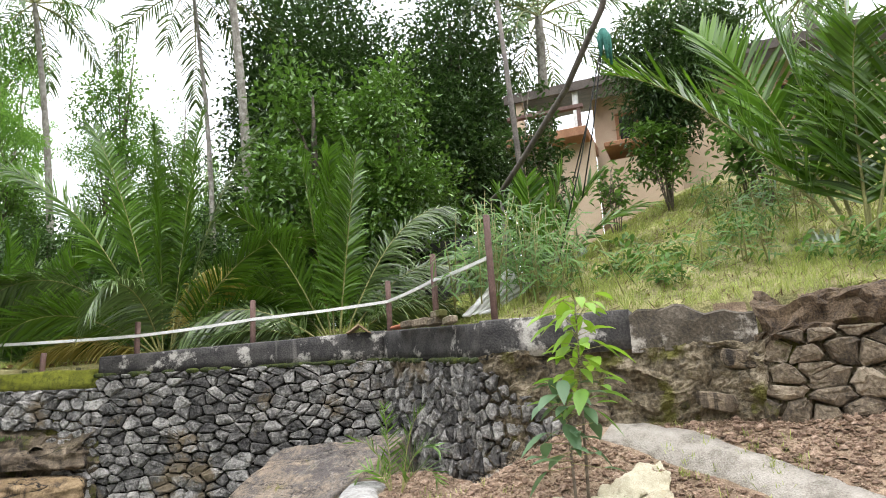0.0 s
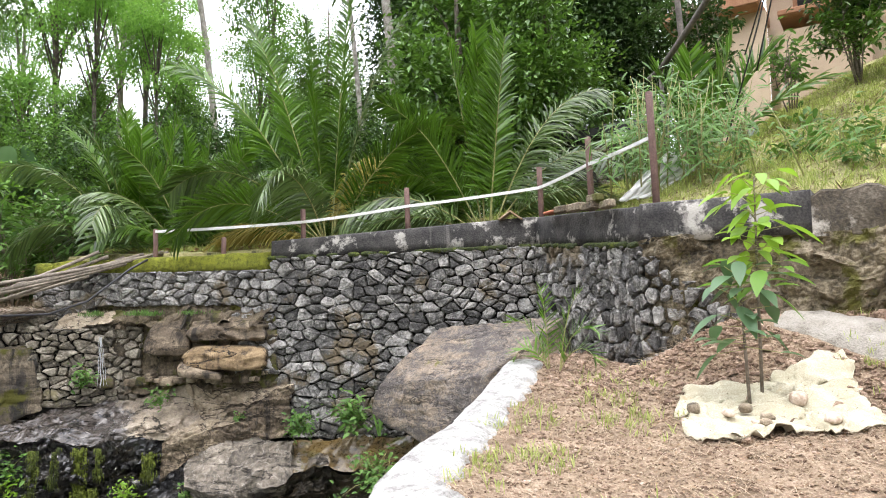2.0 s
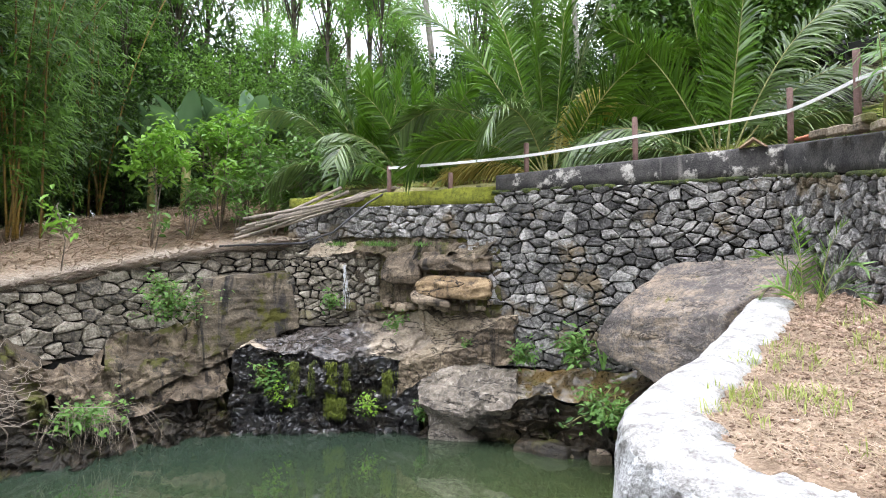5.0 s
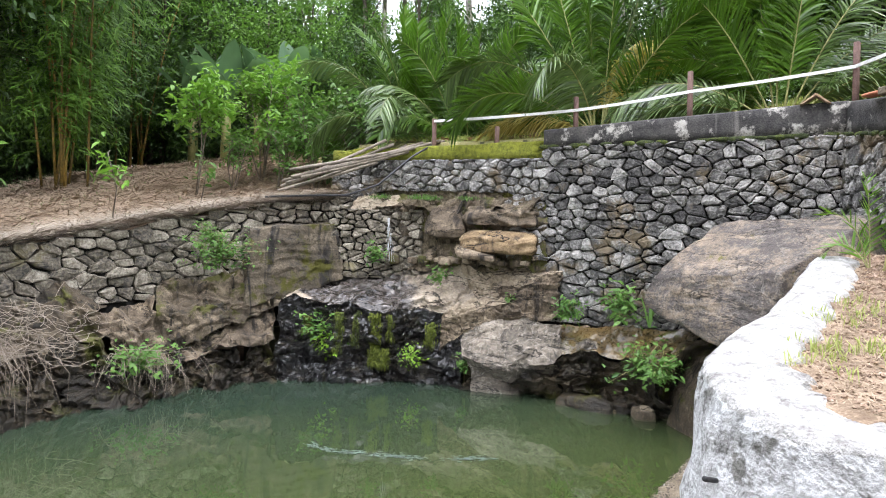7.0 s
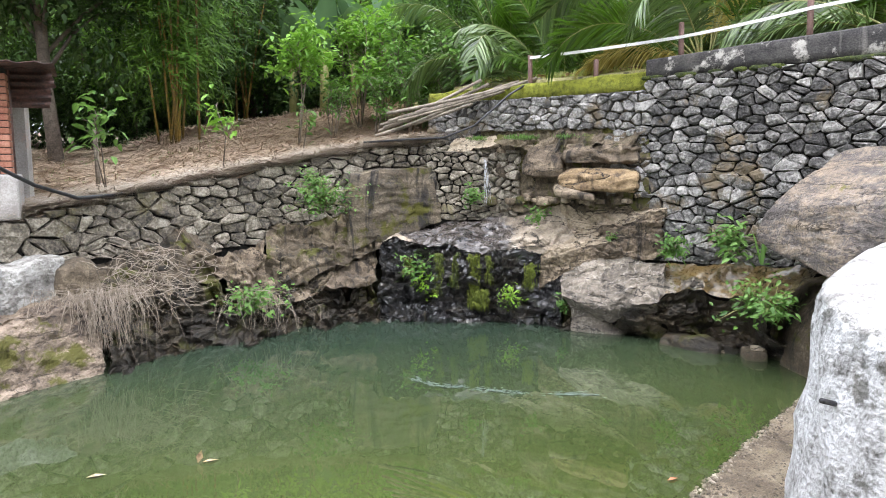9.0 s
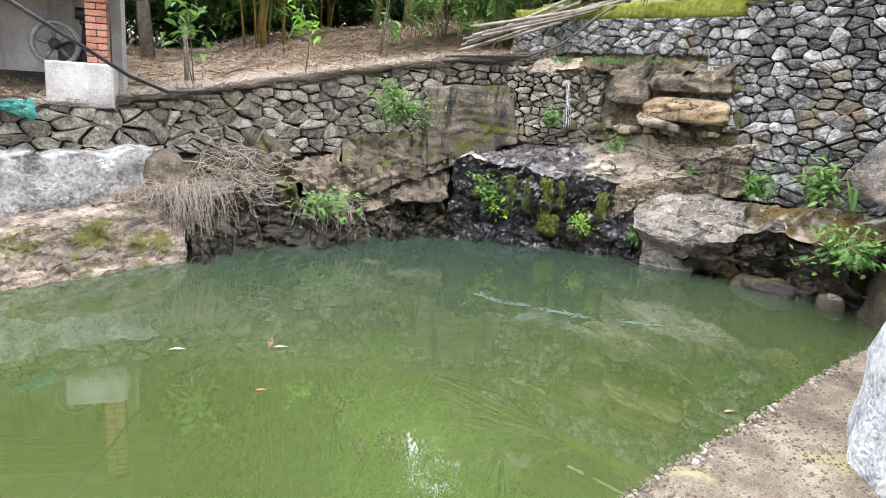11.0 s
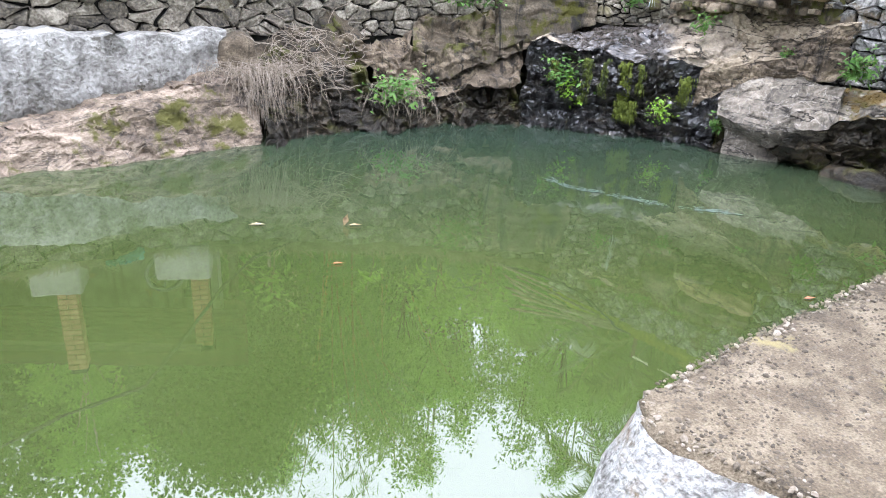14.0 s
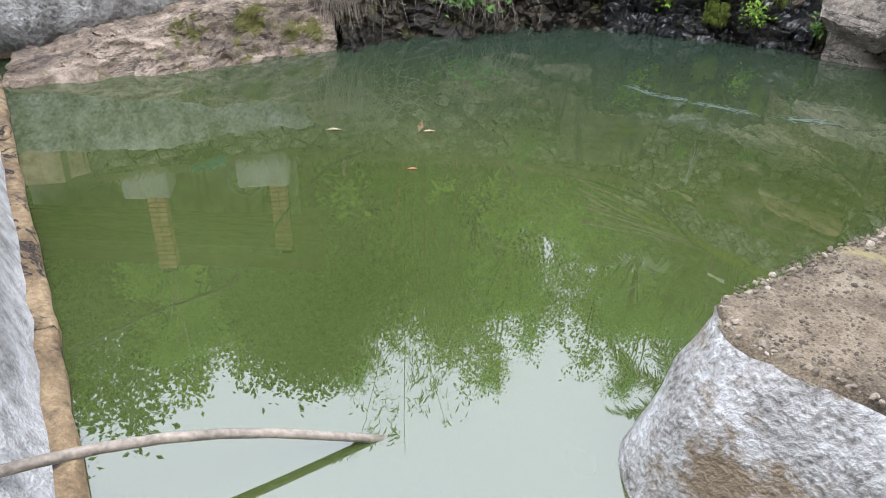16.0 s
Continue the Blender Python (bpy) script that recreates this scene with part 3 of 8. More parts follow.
def part(name, geo, mat, parent, label="", smooth=True, kind=""):
    """Links a Geo, given in world places, as ONE mesh object under a thing or part (or on its own)."""
    me = bpy.data.meshes.new(name)
    o = ORIGIN.get(parent.name, Vector((0, 0, 0))) if parent else Vector((0, 0, 0))
    if o.length > 0:
        verts = (np.array(geo.v, float) - np.array(o)).tolist()
    else:
        verts = geo.v
    me.from_pydata(verts, [], geo.f)
    if smooth:
        me.polygons.foreach_set("use_smooth", [True] * len(me.polygons))
    for one in mat if isinstance(mat, (list, tuple)) else [mat]:
        me.materials.append(one)
    me.update()
    ob = new(name, me)
    if parent:
        ob.parent = parent
        ORIGIN[ob.name] = o
    if label or kind:
        tagged(ob, label, kind=kind)
    return ob


def thing(name, place, label, category, group="", kind=""):
    """An Empty at a thing's base, which carries its parts."""
    e = new(name)
    e.location = place
    e.empty_display_size = 0.1
    ORIGIN[e.name] = Vector(place)
    return tagged(e, label, category, group, kind)


def dirn(az, el):
    """A direction from degrees: az clockwise from +y, el up."""
    a, e = radians(az), radians(el)
    return Vector((math.sin(a) * math.cos(e), math.cos(a) * math.cos(e), math.sin(e)))


def polar(az, r, z=0.0):
    return Vector((r * math.sin(radians(az)), r * math.cos(radians(az)), z))


def fbm(p, octaves=4):
    return noise.fractal(Vector(p), 0.9, 2.0, octaves)


def along(path, u):
    """The place and direction at the length u of a polyline."""
    for a, b in zip(path, path[1:]):
        d = math.dist(a[:2], b[:2])
        if u <= d or b is path[-1]:
            s = u / d
            return [a[k] + (b[k] - a[k]) * s for k in range(len(a))], ((b[0] - a[0]) / d, (b[1] - a[1]) / d)
        u -= d


def length_of(path):
    return sum(math.dist(a[:2], b[:2]) for a, b in zip(path, path[1:]))


def inside(x, y, poly):
    hit = False
    j = len(poly) - 1
    for i in range(len(poly)):
        xi, yi = poly[i][:2]
        xj, yj = poly[j][:2]
        if (yi > y) != (yj > y) and x < (xj - xi) * (y - yi) / (yj - yi) + xi:
            hit = not hit
        j = i
    return hit


def to_line(x, y, path):
    """Distance to a polyline."""
    best = 1e9
    for (ax, ay), (bx, by) in zip([p[:2] for p in path], [p[:2] for p in path[1:]]):
        dx, dy = bx - ax, by - ay
        t = max(0, min(1, ((x - ax) * dx + (y - ay) * dy) / (dx * dx + dy * dy)))
        best = min(best, math.hypot(x - ax - t * dx, y - ay - t * dy))
    return best


def rock(corners, n=10, round_=0.35, rough=0.06, scale=1.3, seed=0.0, strata=0.0):
    """A rock shaped by its eight corners (lower four, then upper four, each going round), rounded and broken by noise."""
    c = [Vector(p) for p in corners]
    size = max((c[6] - c[0]).length, 0.3)
    geo, index = Geo(), {}

    def at(i, j, k):
        key = (i, j, k)
        if key not in index:
            x, y, z = 2 * i / n - 1, 2 * j / n - 1, 2 * k / n - 1
            sx = x * math.sqrt(1 - y * y / 2 - z * z / 2 + y * y * z * z / 3)
            sy = y * math.sqrt(1 - z * z / 2 - x * x / 2 + z * z * x * x / 3)
            sz = z * math.sqrt(1 - x * x / 2 - y * y / 2 + x * x * y * y / 3)
            q = round_
            u, v, w = [(a * (1 - q) + b * 1.12 * q + 1) / 2 for a, b in ((x, sx), (y, sy), (z, sz))]
            lo = (c[0] * (1 - u) + c[1] * u) * (1 - v) + (c[3] * (1 - u) + c[2] * u) * v
            hi = (c[4] * (1 - u) + c[5] * u) * (1 - v) + (c[7] * (1 - u) + c[6] * u) * v
            p = lo * (1 - w) + hi * w
            out = (p - sum(c, Vector()) / 8).normalized()
            q1 = p * scale + Vector((seed * 7.1, seed * 3.3, seed))
            d = fbm(q1, 6) * rough * size * 0.5 + (0.35 - abs(fbm(q1 * 2.3 + Vector((5, 1, 2)), 5))) * rough * size * 0.35 + fbm(q1 * 7, 3) * rough * size * 0.08
            cell = (0.42 - noise.voronoi(q1 * 1.5)[0][0]) * rough * size * 1.6
            if strata:
                d += strata * math.sin((p.z + 0.15 * fbm(q1)) * 38)
            index[key] = len(geo.v)
            geo.v.append(tuple(p + out * (d + cell * 0.3)))
        return index[key]

    for a in range(n):
        for b in range(n):
            geo.f += [(at(a, b, 0), at(a, b + 1, 0), at(a + 1, b + 1, 0), at(a + 1, b, 0)),
                      (at(a, b, n), at(a + 1, b, n), at(a + 1, b + 1, n), at(a, b + 1, n)),
                      (at(a, 0, b), at(a + 1, 0, b), at(a + 1, 0, b + 1), at(a, 0, b + 1)),
                      (at(a, n, b), at(a, n, b + 1), at(a + 1, n, b + 1), at(a + 1, n, b)),
                      (at(0, a, b), at(0, a, b + 1), at(0, a + 1, b + 1), at(0, a + 1, b)),
                      (at(n, a, b), at(n, a + 1, b), at(n, a + 1, b + 1), at(n, a, b + 1))]
    return geo


def face_rock(tl, tr, br, bl, deep, n=10, **more):
    """A rock from the four corners of its visible face and the way in which it reaches back."""
    d = Vector(deep)
    a, b, c, e = [Vector(p) for p in (bl, br, tr, tl)]
    return rock([a, b, b + d, a + d, e, c, c + d, e + d], n, **more)


def clip(poly, px, py, nx, ny):
    """The part of a convex polygon where (p - (px, py)) . (nx, ny) <= 0."""
    out = []
    for k in range(len(poly)):
        a, b = poly[k], poly[(k + 1) % len(poly)]
        da, db = (a[0] - px) * nx + (a[1] - py) * ny, (b[0] - px) * nx + (b[1] - py) * ny
        if da <= 0:
            out.append(a)
        if da * db < 0:
            s = da / (da - db)
            out.append((a[0] + (b[0] - a[0]) * s, a[1] + (b[1] - a[1]) * s))
    return out


def stone_cells(length, lo, hi, w, h, rnd, jitter=0.42):
    """Irregular stones that fill a strip: cells round scattered points. Yields polygons in (u, v)."""
    sites = []
    top, low = max(hi(k * length / 20) for k in range(21)), min(lo(k * length / 20) for k in range(21))
    rows = int((top - low) / h) + 2
    for r in range(-1, rows + 1):
        ww = w * rnd.uniform(0.8, 1.2)
        for k in range(-1, int(length / ww) + 2):
            sites.append(((k + 0.5 * (r % 2) + rnd.uniform(-jitter, jitter)) * ww, low + (r + rnd.uniform(-jitter, jitter) * 0.85) * h))
    sites = [s for s in sites if rnd.random() > 0.2]
    flat = max(0.8, w / h * 1.15) ** 2
    grid = {}
    for s in sites:
        grid.setdefault((int(s[0] // (2 * w)), int(s[1] // (2 * h))), []).append(s)
    for s in sites:
        gx, gy = int(s[0] // (2 * w)), int(s[1] // (2 * h))
        poly = [(s[0] - 2 * w, s[1] - 2 * h), (s[0] + 2 * w, s[1] - 2 * h), (s[0] + 2 * w, s[1] + 2 * h), (s[0] - 2 * w, s[1] + 2 * h)]
        for i in (-1, 0, 1):
            for j in (-1, 0, 1):
                for o in grid.get((gx + i, gy + j), ()):
                    if o is not s and poly:
                        poly = clip(poly, (s[0] + o[0]) / 2, (s[1] + o[1]) / 2, o[0] - s[0], (o[1] - s[1]) * flat)
        if not poly or not (-w < s[0] < length + w):
            continue
        poly = clip(clip(poly, 0, 0, -1, 0), length, 0, 1, 0)
        poly = clip(poly, 0, hi(s[0]), 0, 1)
        poly = clip(poly, 0, lo(s[0]), 0, -1)
        if len(poly) < 3:
            continue
        area = abs(sum(a[0] * b[1] - b[0] * a[1] for a, b in zip(poly, poly[1:] + poly[:1]))) / 2
        if area > 0.12 * w * h:
            yield poly


def lay_stones(parent, path, lo, hi, w, h, mat, seed, gap=0.012, proud=0.045, limit=300, near=None, batter=0.0, jitter=0.42, ragged=0.05):
    """Lays separate stones on the face of a wall along path; those past the limit are joined. The face looks to the right of the path."""
    rnd = random.Random(seed)
    total = length_of(path)
    cells = list(stone_cells(total, lo, hi, w, h, rnd, jitter))
    if near is not None:
        cells.sort(key=lambda c: abs(sum(p[0] for p in c) / len(c) - near))
    rest = Geo()
    for k, poly in enumerate(cells):
        cx, cy = sum(p[0] for p in poly) / len(poly), sum(p[1] for p in poly) / len(poly)
        span = max(math.dist(p, (cx, cy)) for p in poly)
        cut = []
        for i in range(len(poly)):
            a, b, c = poly[i - 1], poly[i], poly[(i + 1) % len(poly)]
            for o in (a, c):
                s = min(0.3, rnd.uniform(0.008, 0.035) / max(0.01, math.dist(b, o)))
                cut.append((b[0] + (o[0] - b[0]) * s, b[1] + (o[1] - b[1]) * s))
        cut = [(u + rnd.uniform(-ragged, ragged) * span, v + rnd.uniform(-ragged, ragged) * span) for u, v in cut]
        shrink = max(0.5, 1 - gap / max(0.03, span * 0.7))
        lift = proud * rnd.uniform(0.5, 1.5)
        tilt = (rnd.uniform(-0.25, 0.25), rnd.uniform(-0.2, 0.25))
        verts, m = [], len(cut)
        for ring, (sc, dp) in enumerate(((shrink, -0.06), (shrink, lift * 0.55), (shrink * 0.84, lift), (shrink * 0.45, lift * 1.12))):
            for (u, v) in cut:
                du, dv = (u - cx) * sc, (v - cy) * sc
                d = dp + (tilt[0] * du + tilt[1] * dv + rnd.uniform(-0.008, 0.008)) * (1 if ring > 1 else 0)
                (x, y), (tx, ty) = along(path, min(max(cx + du, 0), total - 1e-4))
                d -= batter * (cy + dv - lo(cx))
                verts.append((x + ty * d, y - tx * d, cy + dv))
        faces = []
        for ring in range(3):
            for i in range(m):
                j = (i + 1) % m
                faces.append((ring * m + i, ring * m + j, ring * m + m + j, ring * m + m + i))
        faces.append(tuple(3 * m + i for i in range(m)))
        if k < limit:
            part("stone", Geo().add(verts, faces), mat, parent, smooth=False)
        else:
            rest.add(verts, faces)
    if rest.f:
        part("further_stones", rest, mat, parent, smooth=False, kind="stuff")


def wall_body(path, lo, hi, thick, step=0.25, front=0.0, rough=0.01):
    """A solid wall along path, its face to the right of the path; thick reaches to the left."""
    total, geo = length_of(path), Geo()
    n = max(2, int(total / step))
    for k in range(n + 1):
        u = min(total * k / n, total - 1e-4)
        (x, y), (tx, ty) = along(path, u)
        j = rough * fbm((x * 2, y * 2, 0))
        f, b = front + j, -thick
        z0, z1 = lo(u), hi(u) + rough * fbm((x * 3, y * 3, 5))
        for zz in (z0, z0 + (z1 - z0) * 0.33, z0 + (z1 - z0) * 0.66, z1 - 0.02):
            w = front + rough * fbm((x * 3, y * 3, zz * 3))
            geo.v.append((x + ty * w, y - tx * w, zz))
        geo.v += [(x + ty * (f - 0.02), y - tx * (f - 0.02), z1), (x + ty * (b + 0.02), y - tx * (b + 0.02), z1), (x + ty * b, y - tx * b, z1 - 0.02), (x + ty * b, y - tx * b, z0)]
    for k in range(n):
        for i in range(8):
            j = (i + 1) % 8
            geo.f.append((k * 8 + i, k * 8 + 8 + i, k * 8 + 8 + j, k * 8 + j))
    geo.f += [tuple(range(8)), tuple(n * 8 + i for i in range(8))[::-1]]
    return geo


def crag(p, rough, seed=0.0, way=(-0.15, -0.75, 0.45), fine=1.0):
    """The break of rock at a point: tilted planes that meet at cracks, and finer grain."""
    q = Vector(p) + Vector((seed, seed * 1.7, 0))
    out = Vector()
    for f, a in ((1.2, 0.32), (3.2, 0.2 * (0.5 + 0.5 * fine)), (8.5, 0.09 * (0.3 + 0.7 * fine))):
        s = Vector((q.x * f, q.y * f, q.z * f * 1.6))
        dist_, near = noise.voronoi(s)
        c = near[0]
        tilt = noise.cell_vector(c * 7.3) - Vector((0.5, 0.5, 0.5))
        gap = min(1.0, (dist_[1] - dist_[0]) * 5)
        d = (s - c).dot(tilt) * a * 0.9 + (tilt.z * 0.5) * a - (1 - gap) * a * 0.22
        out += Vector(way) * d
    out += Vector(way) * (fbm(q * 2.2, 6) * 0.24 + fbm(q * 9, 5) * 0.07 + abs(fbm(q * 4.5 + Vector((3, 1, 7)), 4)) * -0.12)
    out += noise.noise_vector(q * 1.9) * 0.3 + noise.noise_vector(q * 5.5) * 0.14 + noise.noise_vector(q * 15) * 0.05
    return out * rough


def crags(quads, cell=0.035, rough=0.45, seed=0.0, way=(-0.15, -0.75, 0.45), fine=1.0, ledge=0.0):
    """A rock surface through four-cornered facets, split finely and broken by crag()."""
    geo = Geo()
    for quad in quads:
        a, b, c, d = [Vector(v) for v in quad]
        nu = max(2, int(max((b - a).length, (c - d).length) / cell))
        nv = max(2, int(max((d - a).length, (c - b).length) / cell))
        verts, faces = [], []
        for j in range(nv + 1):
            for i in range(nu + 1):
                u, v = i / nu, j / nv
                p = (a * (1 - u) + b * u) * (1 - v) + (d * (1 - u) + c * u) * v
                q = p + crag(p, rough, seed, way, fine)
                if ledge:
                    bed = q.z * 7.5 + 0.16 * q.x + 1.1 * fbm((q.x * 1.5, q.y * 1.5, q.z * 1.5 + seed), 4)
                    f = bed - math.floor(bed)
                    size = 0.4 + 1.2 * noise.cell(Vector((math.floor(bed) * 3.7, math.floor(q.x * 2.2 + 0.7 * math.sin(q.z * 5)), seed)))
                    q += Vector((-0.25, -0.9, 0.1)) * ledge * size * (min(f / 0.78, (1 - f) / 0.22) - 0.5)
                verts.append(tuple(q))
        for j in range(nv):
            for i in range(nu):
                k = j * (nu + 1) + i
                faces.append((k, k + 1, k + nu + 2, k + nu + 1))
        geo.add(verts, faces)
    return geo


# ---- the lie of the land ----
WALL = [(2.75, 11.3), (3.4, 10.53), (7.2, 5.5), (6.2, 3.4), (6.55, 1.75), (6.85, 0.2), (7.3, -5.0)]   # foot of the upper retaining wall
DRY = [(-4.9, 7.95), (-3.7, 8.62), (-2.75, 9.1), (-1.98, 9.6), (-0.95, 10.16), (0.31, 10.7), (1.72, 10.97), (2.99, 10.89)]            # dry stone wall of the terrace
def dry_top(u):
    return 1.63 + 0.17 * max(0.0, min(1.0, (u - 2.2) / 4.6)) + 0.9 * max(0.0, (u - 2.4) / 6.4) + 0.03 * math.sin(u * 7)


KERB = [(5.3, 4.35), (3.46, 3.24), (2.64, 2.86), (2.22, 2.56), (2.07, 2.3), (2.07, 2.05), (2.14, 1.82), (2.22, 1.55), (2.45, 1.1), (2.9, 0.2), (3.3, -5.0)]
SLAB = [(0.58, 1.88), (0.65, 2.05), (0.82, 2.19), (1.15, 2.41), (1.75, 2.79), (2.52, 3.29), (3.27, 3.76), (4.0, 4.2), (4.7, 4.6), (5.0, 4.4), (2.9, 1.0),
        (1.9, 0.95), (1.18, 1.34), (0.95, 1.53), (0.79, 1.68), (0.64, 1.78)]
UPPER = WALL + [(60, -5), (60, 60), (6, 60), (3.4, 14)]
TERRACE = DRY + [(3.4, 10.9), (2.75, 11.3), (3.4, 14), (6, 60), (-60, 60), (-60, 6), (-4.9, 7.8)]
BED = KERB + [(7.3, -5.0), (6.85, 0.2), (6.55, 1.75), (6.2, 3.4), (6.6, 4.4)]


def bed_height(x, y):
    heap = 0.44 * max(0.0, min(1.0, (3.4 - y) / 0.95)) - 0.14 * max(0.0, min(1.0, (y - 2.9) / 0.5))
    return 1.12 + 0.15 * math.hypot(x, y) + heap * math.exp(-((to_line(x, y, WALL[2:]) / 0.75) ** 2)) + 0.09 * math.exp(-((math.hypot(x - 2.2, y - 2.2) / 1.7) ** 2)) + 0.015 * fbm((x * 2.2, y * 2.2, 3))


def upper_height(x, y):
    s = to_line(x, y, WALL)
    steep = 0.16 + 0.34 * max(0.0, min(1.0, (10.5 - y) / 7.0))
    return 3.5 + steep * min(s, 7.5) + 0.12 * max(0, min(s - 7.5, 30)) + 0.06 * fbm((x * 0.5, y * 0.5, 0)) * min(1, s)


def terrace_height(x, y):
    s = to_line(x, y, DRY)
    base = 1.68 + 0.17 * max(0.0, min(1.0, (x + 2.75) / 4.3)) + 0.85 * max(0.0, min(1.0, (x + 2.7) / 5.7))
    rise = 0.14 + 0.06 * max(0.0, min(1.0, (x + 3.5) / 2.0))
    return base + 0.1 * min(s, 0.8) + rise * max(0, min(s - 0.8, 4.7)) + 0.05 * max(0, min(s - 5.5, 40)) + 0.06 * fbm((x * 0.6, y * 0.6, 1)) * min(1, s)


def region(x, y):
    if inside(x, y, UPPER):
        if to_line(x, y, WALL) > 0.26:
            return 1
        return 3 if y < 3.6 else 4
    if inside(x, y, TERRACE):
        return 2 if to_line(x, y, DRY) > 0.26 else 4
    if inside(x, y, BED) and to_line(x, y, KERB) > 0.2:
        return 3
    return 4


def ground_height(x, y):
    k = region(x, y)
    if k == 1:
        up = upper_height(x, y)
        if y > 11.3:
            d = to_line(x, y, [(2.75, 11.3), (3.4, 14), (6, 60)])
            s = min(1, d / 3.0)
            return up * s + terrace_height(x, y) * (1 - s)
        return up
    if k == 2:
        return terrace_height(x, y)
    if k == 3:
        return bed_height(x, y)
    if math.hypot(x, y) > 9.0 and y < -4:
        return 1.0
    return -0.7


def ground_sheet():
    """The ground in one sheet: fine near the pool, wide steps out to the horizon."""
    def axis(lo, hi):
        a = [lo + 0.14 * k for k in range(int((hi - lo) / 0.14) + 1)]
        step, right, left = 0.3, [a[-1]], [a[0]]
        while right[-1] < 600:
            right.append(right[-1] + step)
            left.append(left[-1] - step)
            step *= 1.22
        return left[:0:-1] + a + right[1:]
    xs, ys = axis(-5.5, 12.5), axis(-1.5, 13.5)
    geo, mats = Geo(), []
    geo.v = [(x, y, ground_height(x, y)) for y in ys for x in xs]
    nx = len(xs)
    for j in range(len(ys) - 1):
        for i in range(nx - 1):
            geo.f.append((j * nx + i, j * nx + i + 1, (j + 1) * nx + i + 1, (j + 1) * nx + i))
            mats.append(region((xs[i] + xs[i + 1]) / 2, (ys[j] + ys[j + 1]) / 2) - 1)
    ob = part("ground", geo, [M_GRASS_SOIL, M_SOIL, M_SOIL, M_MUD], None)
    ob.data.polygons.foreach_set("material_index", mats)
    return tagged(ob, "dry littered soil, grassy slope and pool bed", "ground", kind="structure")


ground_sheet()

# the pool
g = Geo()
g.v = [(x, y, 0.0) for y in np.linspace(-3.0, 11.0, 8) for x in np.linspace(-7.0, 7.2, 8)]
g.f = [(j * 8 + i, j * 8 + i + 1, j * 8 + 9 + i, j * 8 + 8 + i) for j in range(7) for i in range(7)]
tagged(part("water", g, M_WATER, None), "still murky green pool water", "water", kind="structure")


# upper retaining wall: body and rendered cap, in stretches
S_MOSS, S_MAIN, S_TURN, S_RIGHT = WALL[0:2] + [(5.0, 8.41)], [(5.0, 8.41), (7.2, 5.5)], [(7.2, 5.5), (6.2, 3.4)], WALL[3:]
wall_moss = tagged(part("wall_moss", wall_body(S_MOSS, lambda u: 1.3 if u > 1.1 else 2.3, lambda u: 3.28, 0.4, front=-0.03), M_MORTAR_BROWN, None), "low dark stone wall with a mossy top", "wall", kind="structure")
wall_main = tagged(part("wall_main", wall_body(S_MAIN, lambda u: -0.6, lambda u: 3.44, 0.45, front=-0.03), M_MORTAR, None), "tall retaining wall of dark fitted stones", "wall", kind="structure")
wall_turn = tagged(part("wall_turn", wall_body(S_TURN, lambda u: -0.6, lambda u: 3.5 - 0.09 * u, 0.45, front=-0.03), M_MORTAR, None), "retaining wall of upright dark stones", "wall", kind="structure")
wall_right = tagged(part("wall_right", wall_body(S_RIGHT, lambda u: 0.5, lambda u: 3.3, 0.45, front=-0.03, rough=0.05), M_MORTAR_BROWN, None), "mossy rubble retaining wall with brown mortar", "wall", kind="structure")
cap_moss = tagged(part("trim_moss", wall_body(S_MOSS, lambda u: 3.27, lambda u: 3.44 + 0.02 * u, 0.42, front=0.0, rough=0.03), M_MOSS, None), "green moss-grown wall top", "wall top", kind="structure")
cap_main = tagged(part("trim_main", wall_body(S_MAIN, lambda u: 3.43 + 0.02 * u, lambda u: 3.66 + 0.06 * u, 0.3, front=0.02), M_CAP, None), "black-stained peeling rendered wall cap", "wall cap", kind="structure")
cap_turn = tagged(part("trim_turn", wall_body(S_TURN, lambda u: 3.5 - 0.1 * u, lambda u: 3.87 - 0.1 * u, 0.3, front=0.02), M_CAP, None), "black-stained peeling rendered wall cap", "wall cap", kind="structure")
cap_right = tagged(part("trim_right", wall_body([(6.2, 3.4), (6.5, 1.95)], lambda u: 3.26, lambda u: 3.66 - 0.02 * u, 0.3, front=0.02), M_CAP, None), "black-stained peeling rendered wall cap", "wall cap", kind="structure")
cap_end = tagged(part("trim_end", wall_body([(6.5, 1.95), (6.55, 1.75), (6.72, 0.9)], lambda u: 3.22, lambda u: 3.57 + 0.05 * math.sin(u * 5.3) + 0.025 * math.sin(u * 17), 0.3, 0.08, front=0.02, rough=0.03), M_CAP_PALE, None, smooth=False), "pale worn rendered wall cap with an uneven edge", "wall cap", kind="structure")
earth = crags([((6.68, 0.95, 3.25), (7.3, -5.0, 3.25), (7.33, -5.0, 3.6), (6.7, 0.95, 3.6)), ((6.7, 0.95, 3.6), (7.33, -5.0, 3.6), (7.8, -5.0, 3.68), (7.15, 0.95, 3.68))], 0.06, 0.5, 3.0, (-0.85, -0.1, 0.2))
tagged(part("trim_earth", earth, M_EARTH, None, smooth=False), "brown earth edge with roots over the rubble wall", "earth edge", kind="structure")
face = crags([((6.18, 3.4, 1.4), (6.48, 1.95, 1.4), (6.5, 1.95, 3.28), (6.2, 3.4, 3.28)), ((6.48, 1.95, 1.4), (6.66, 1.0, 1.4), (6.68, 0.85, 3.3), (6.5, 1.95, 3.28)), ((6.66, 1.0, 1.4), (6.83, 0.2, 1.4), (6.83, 0.2, 2.2), (6.68, 0.85, 2.3))], 0.03, 0.34, 3.0, (-0.85, -0.15, 0.1))
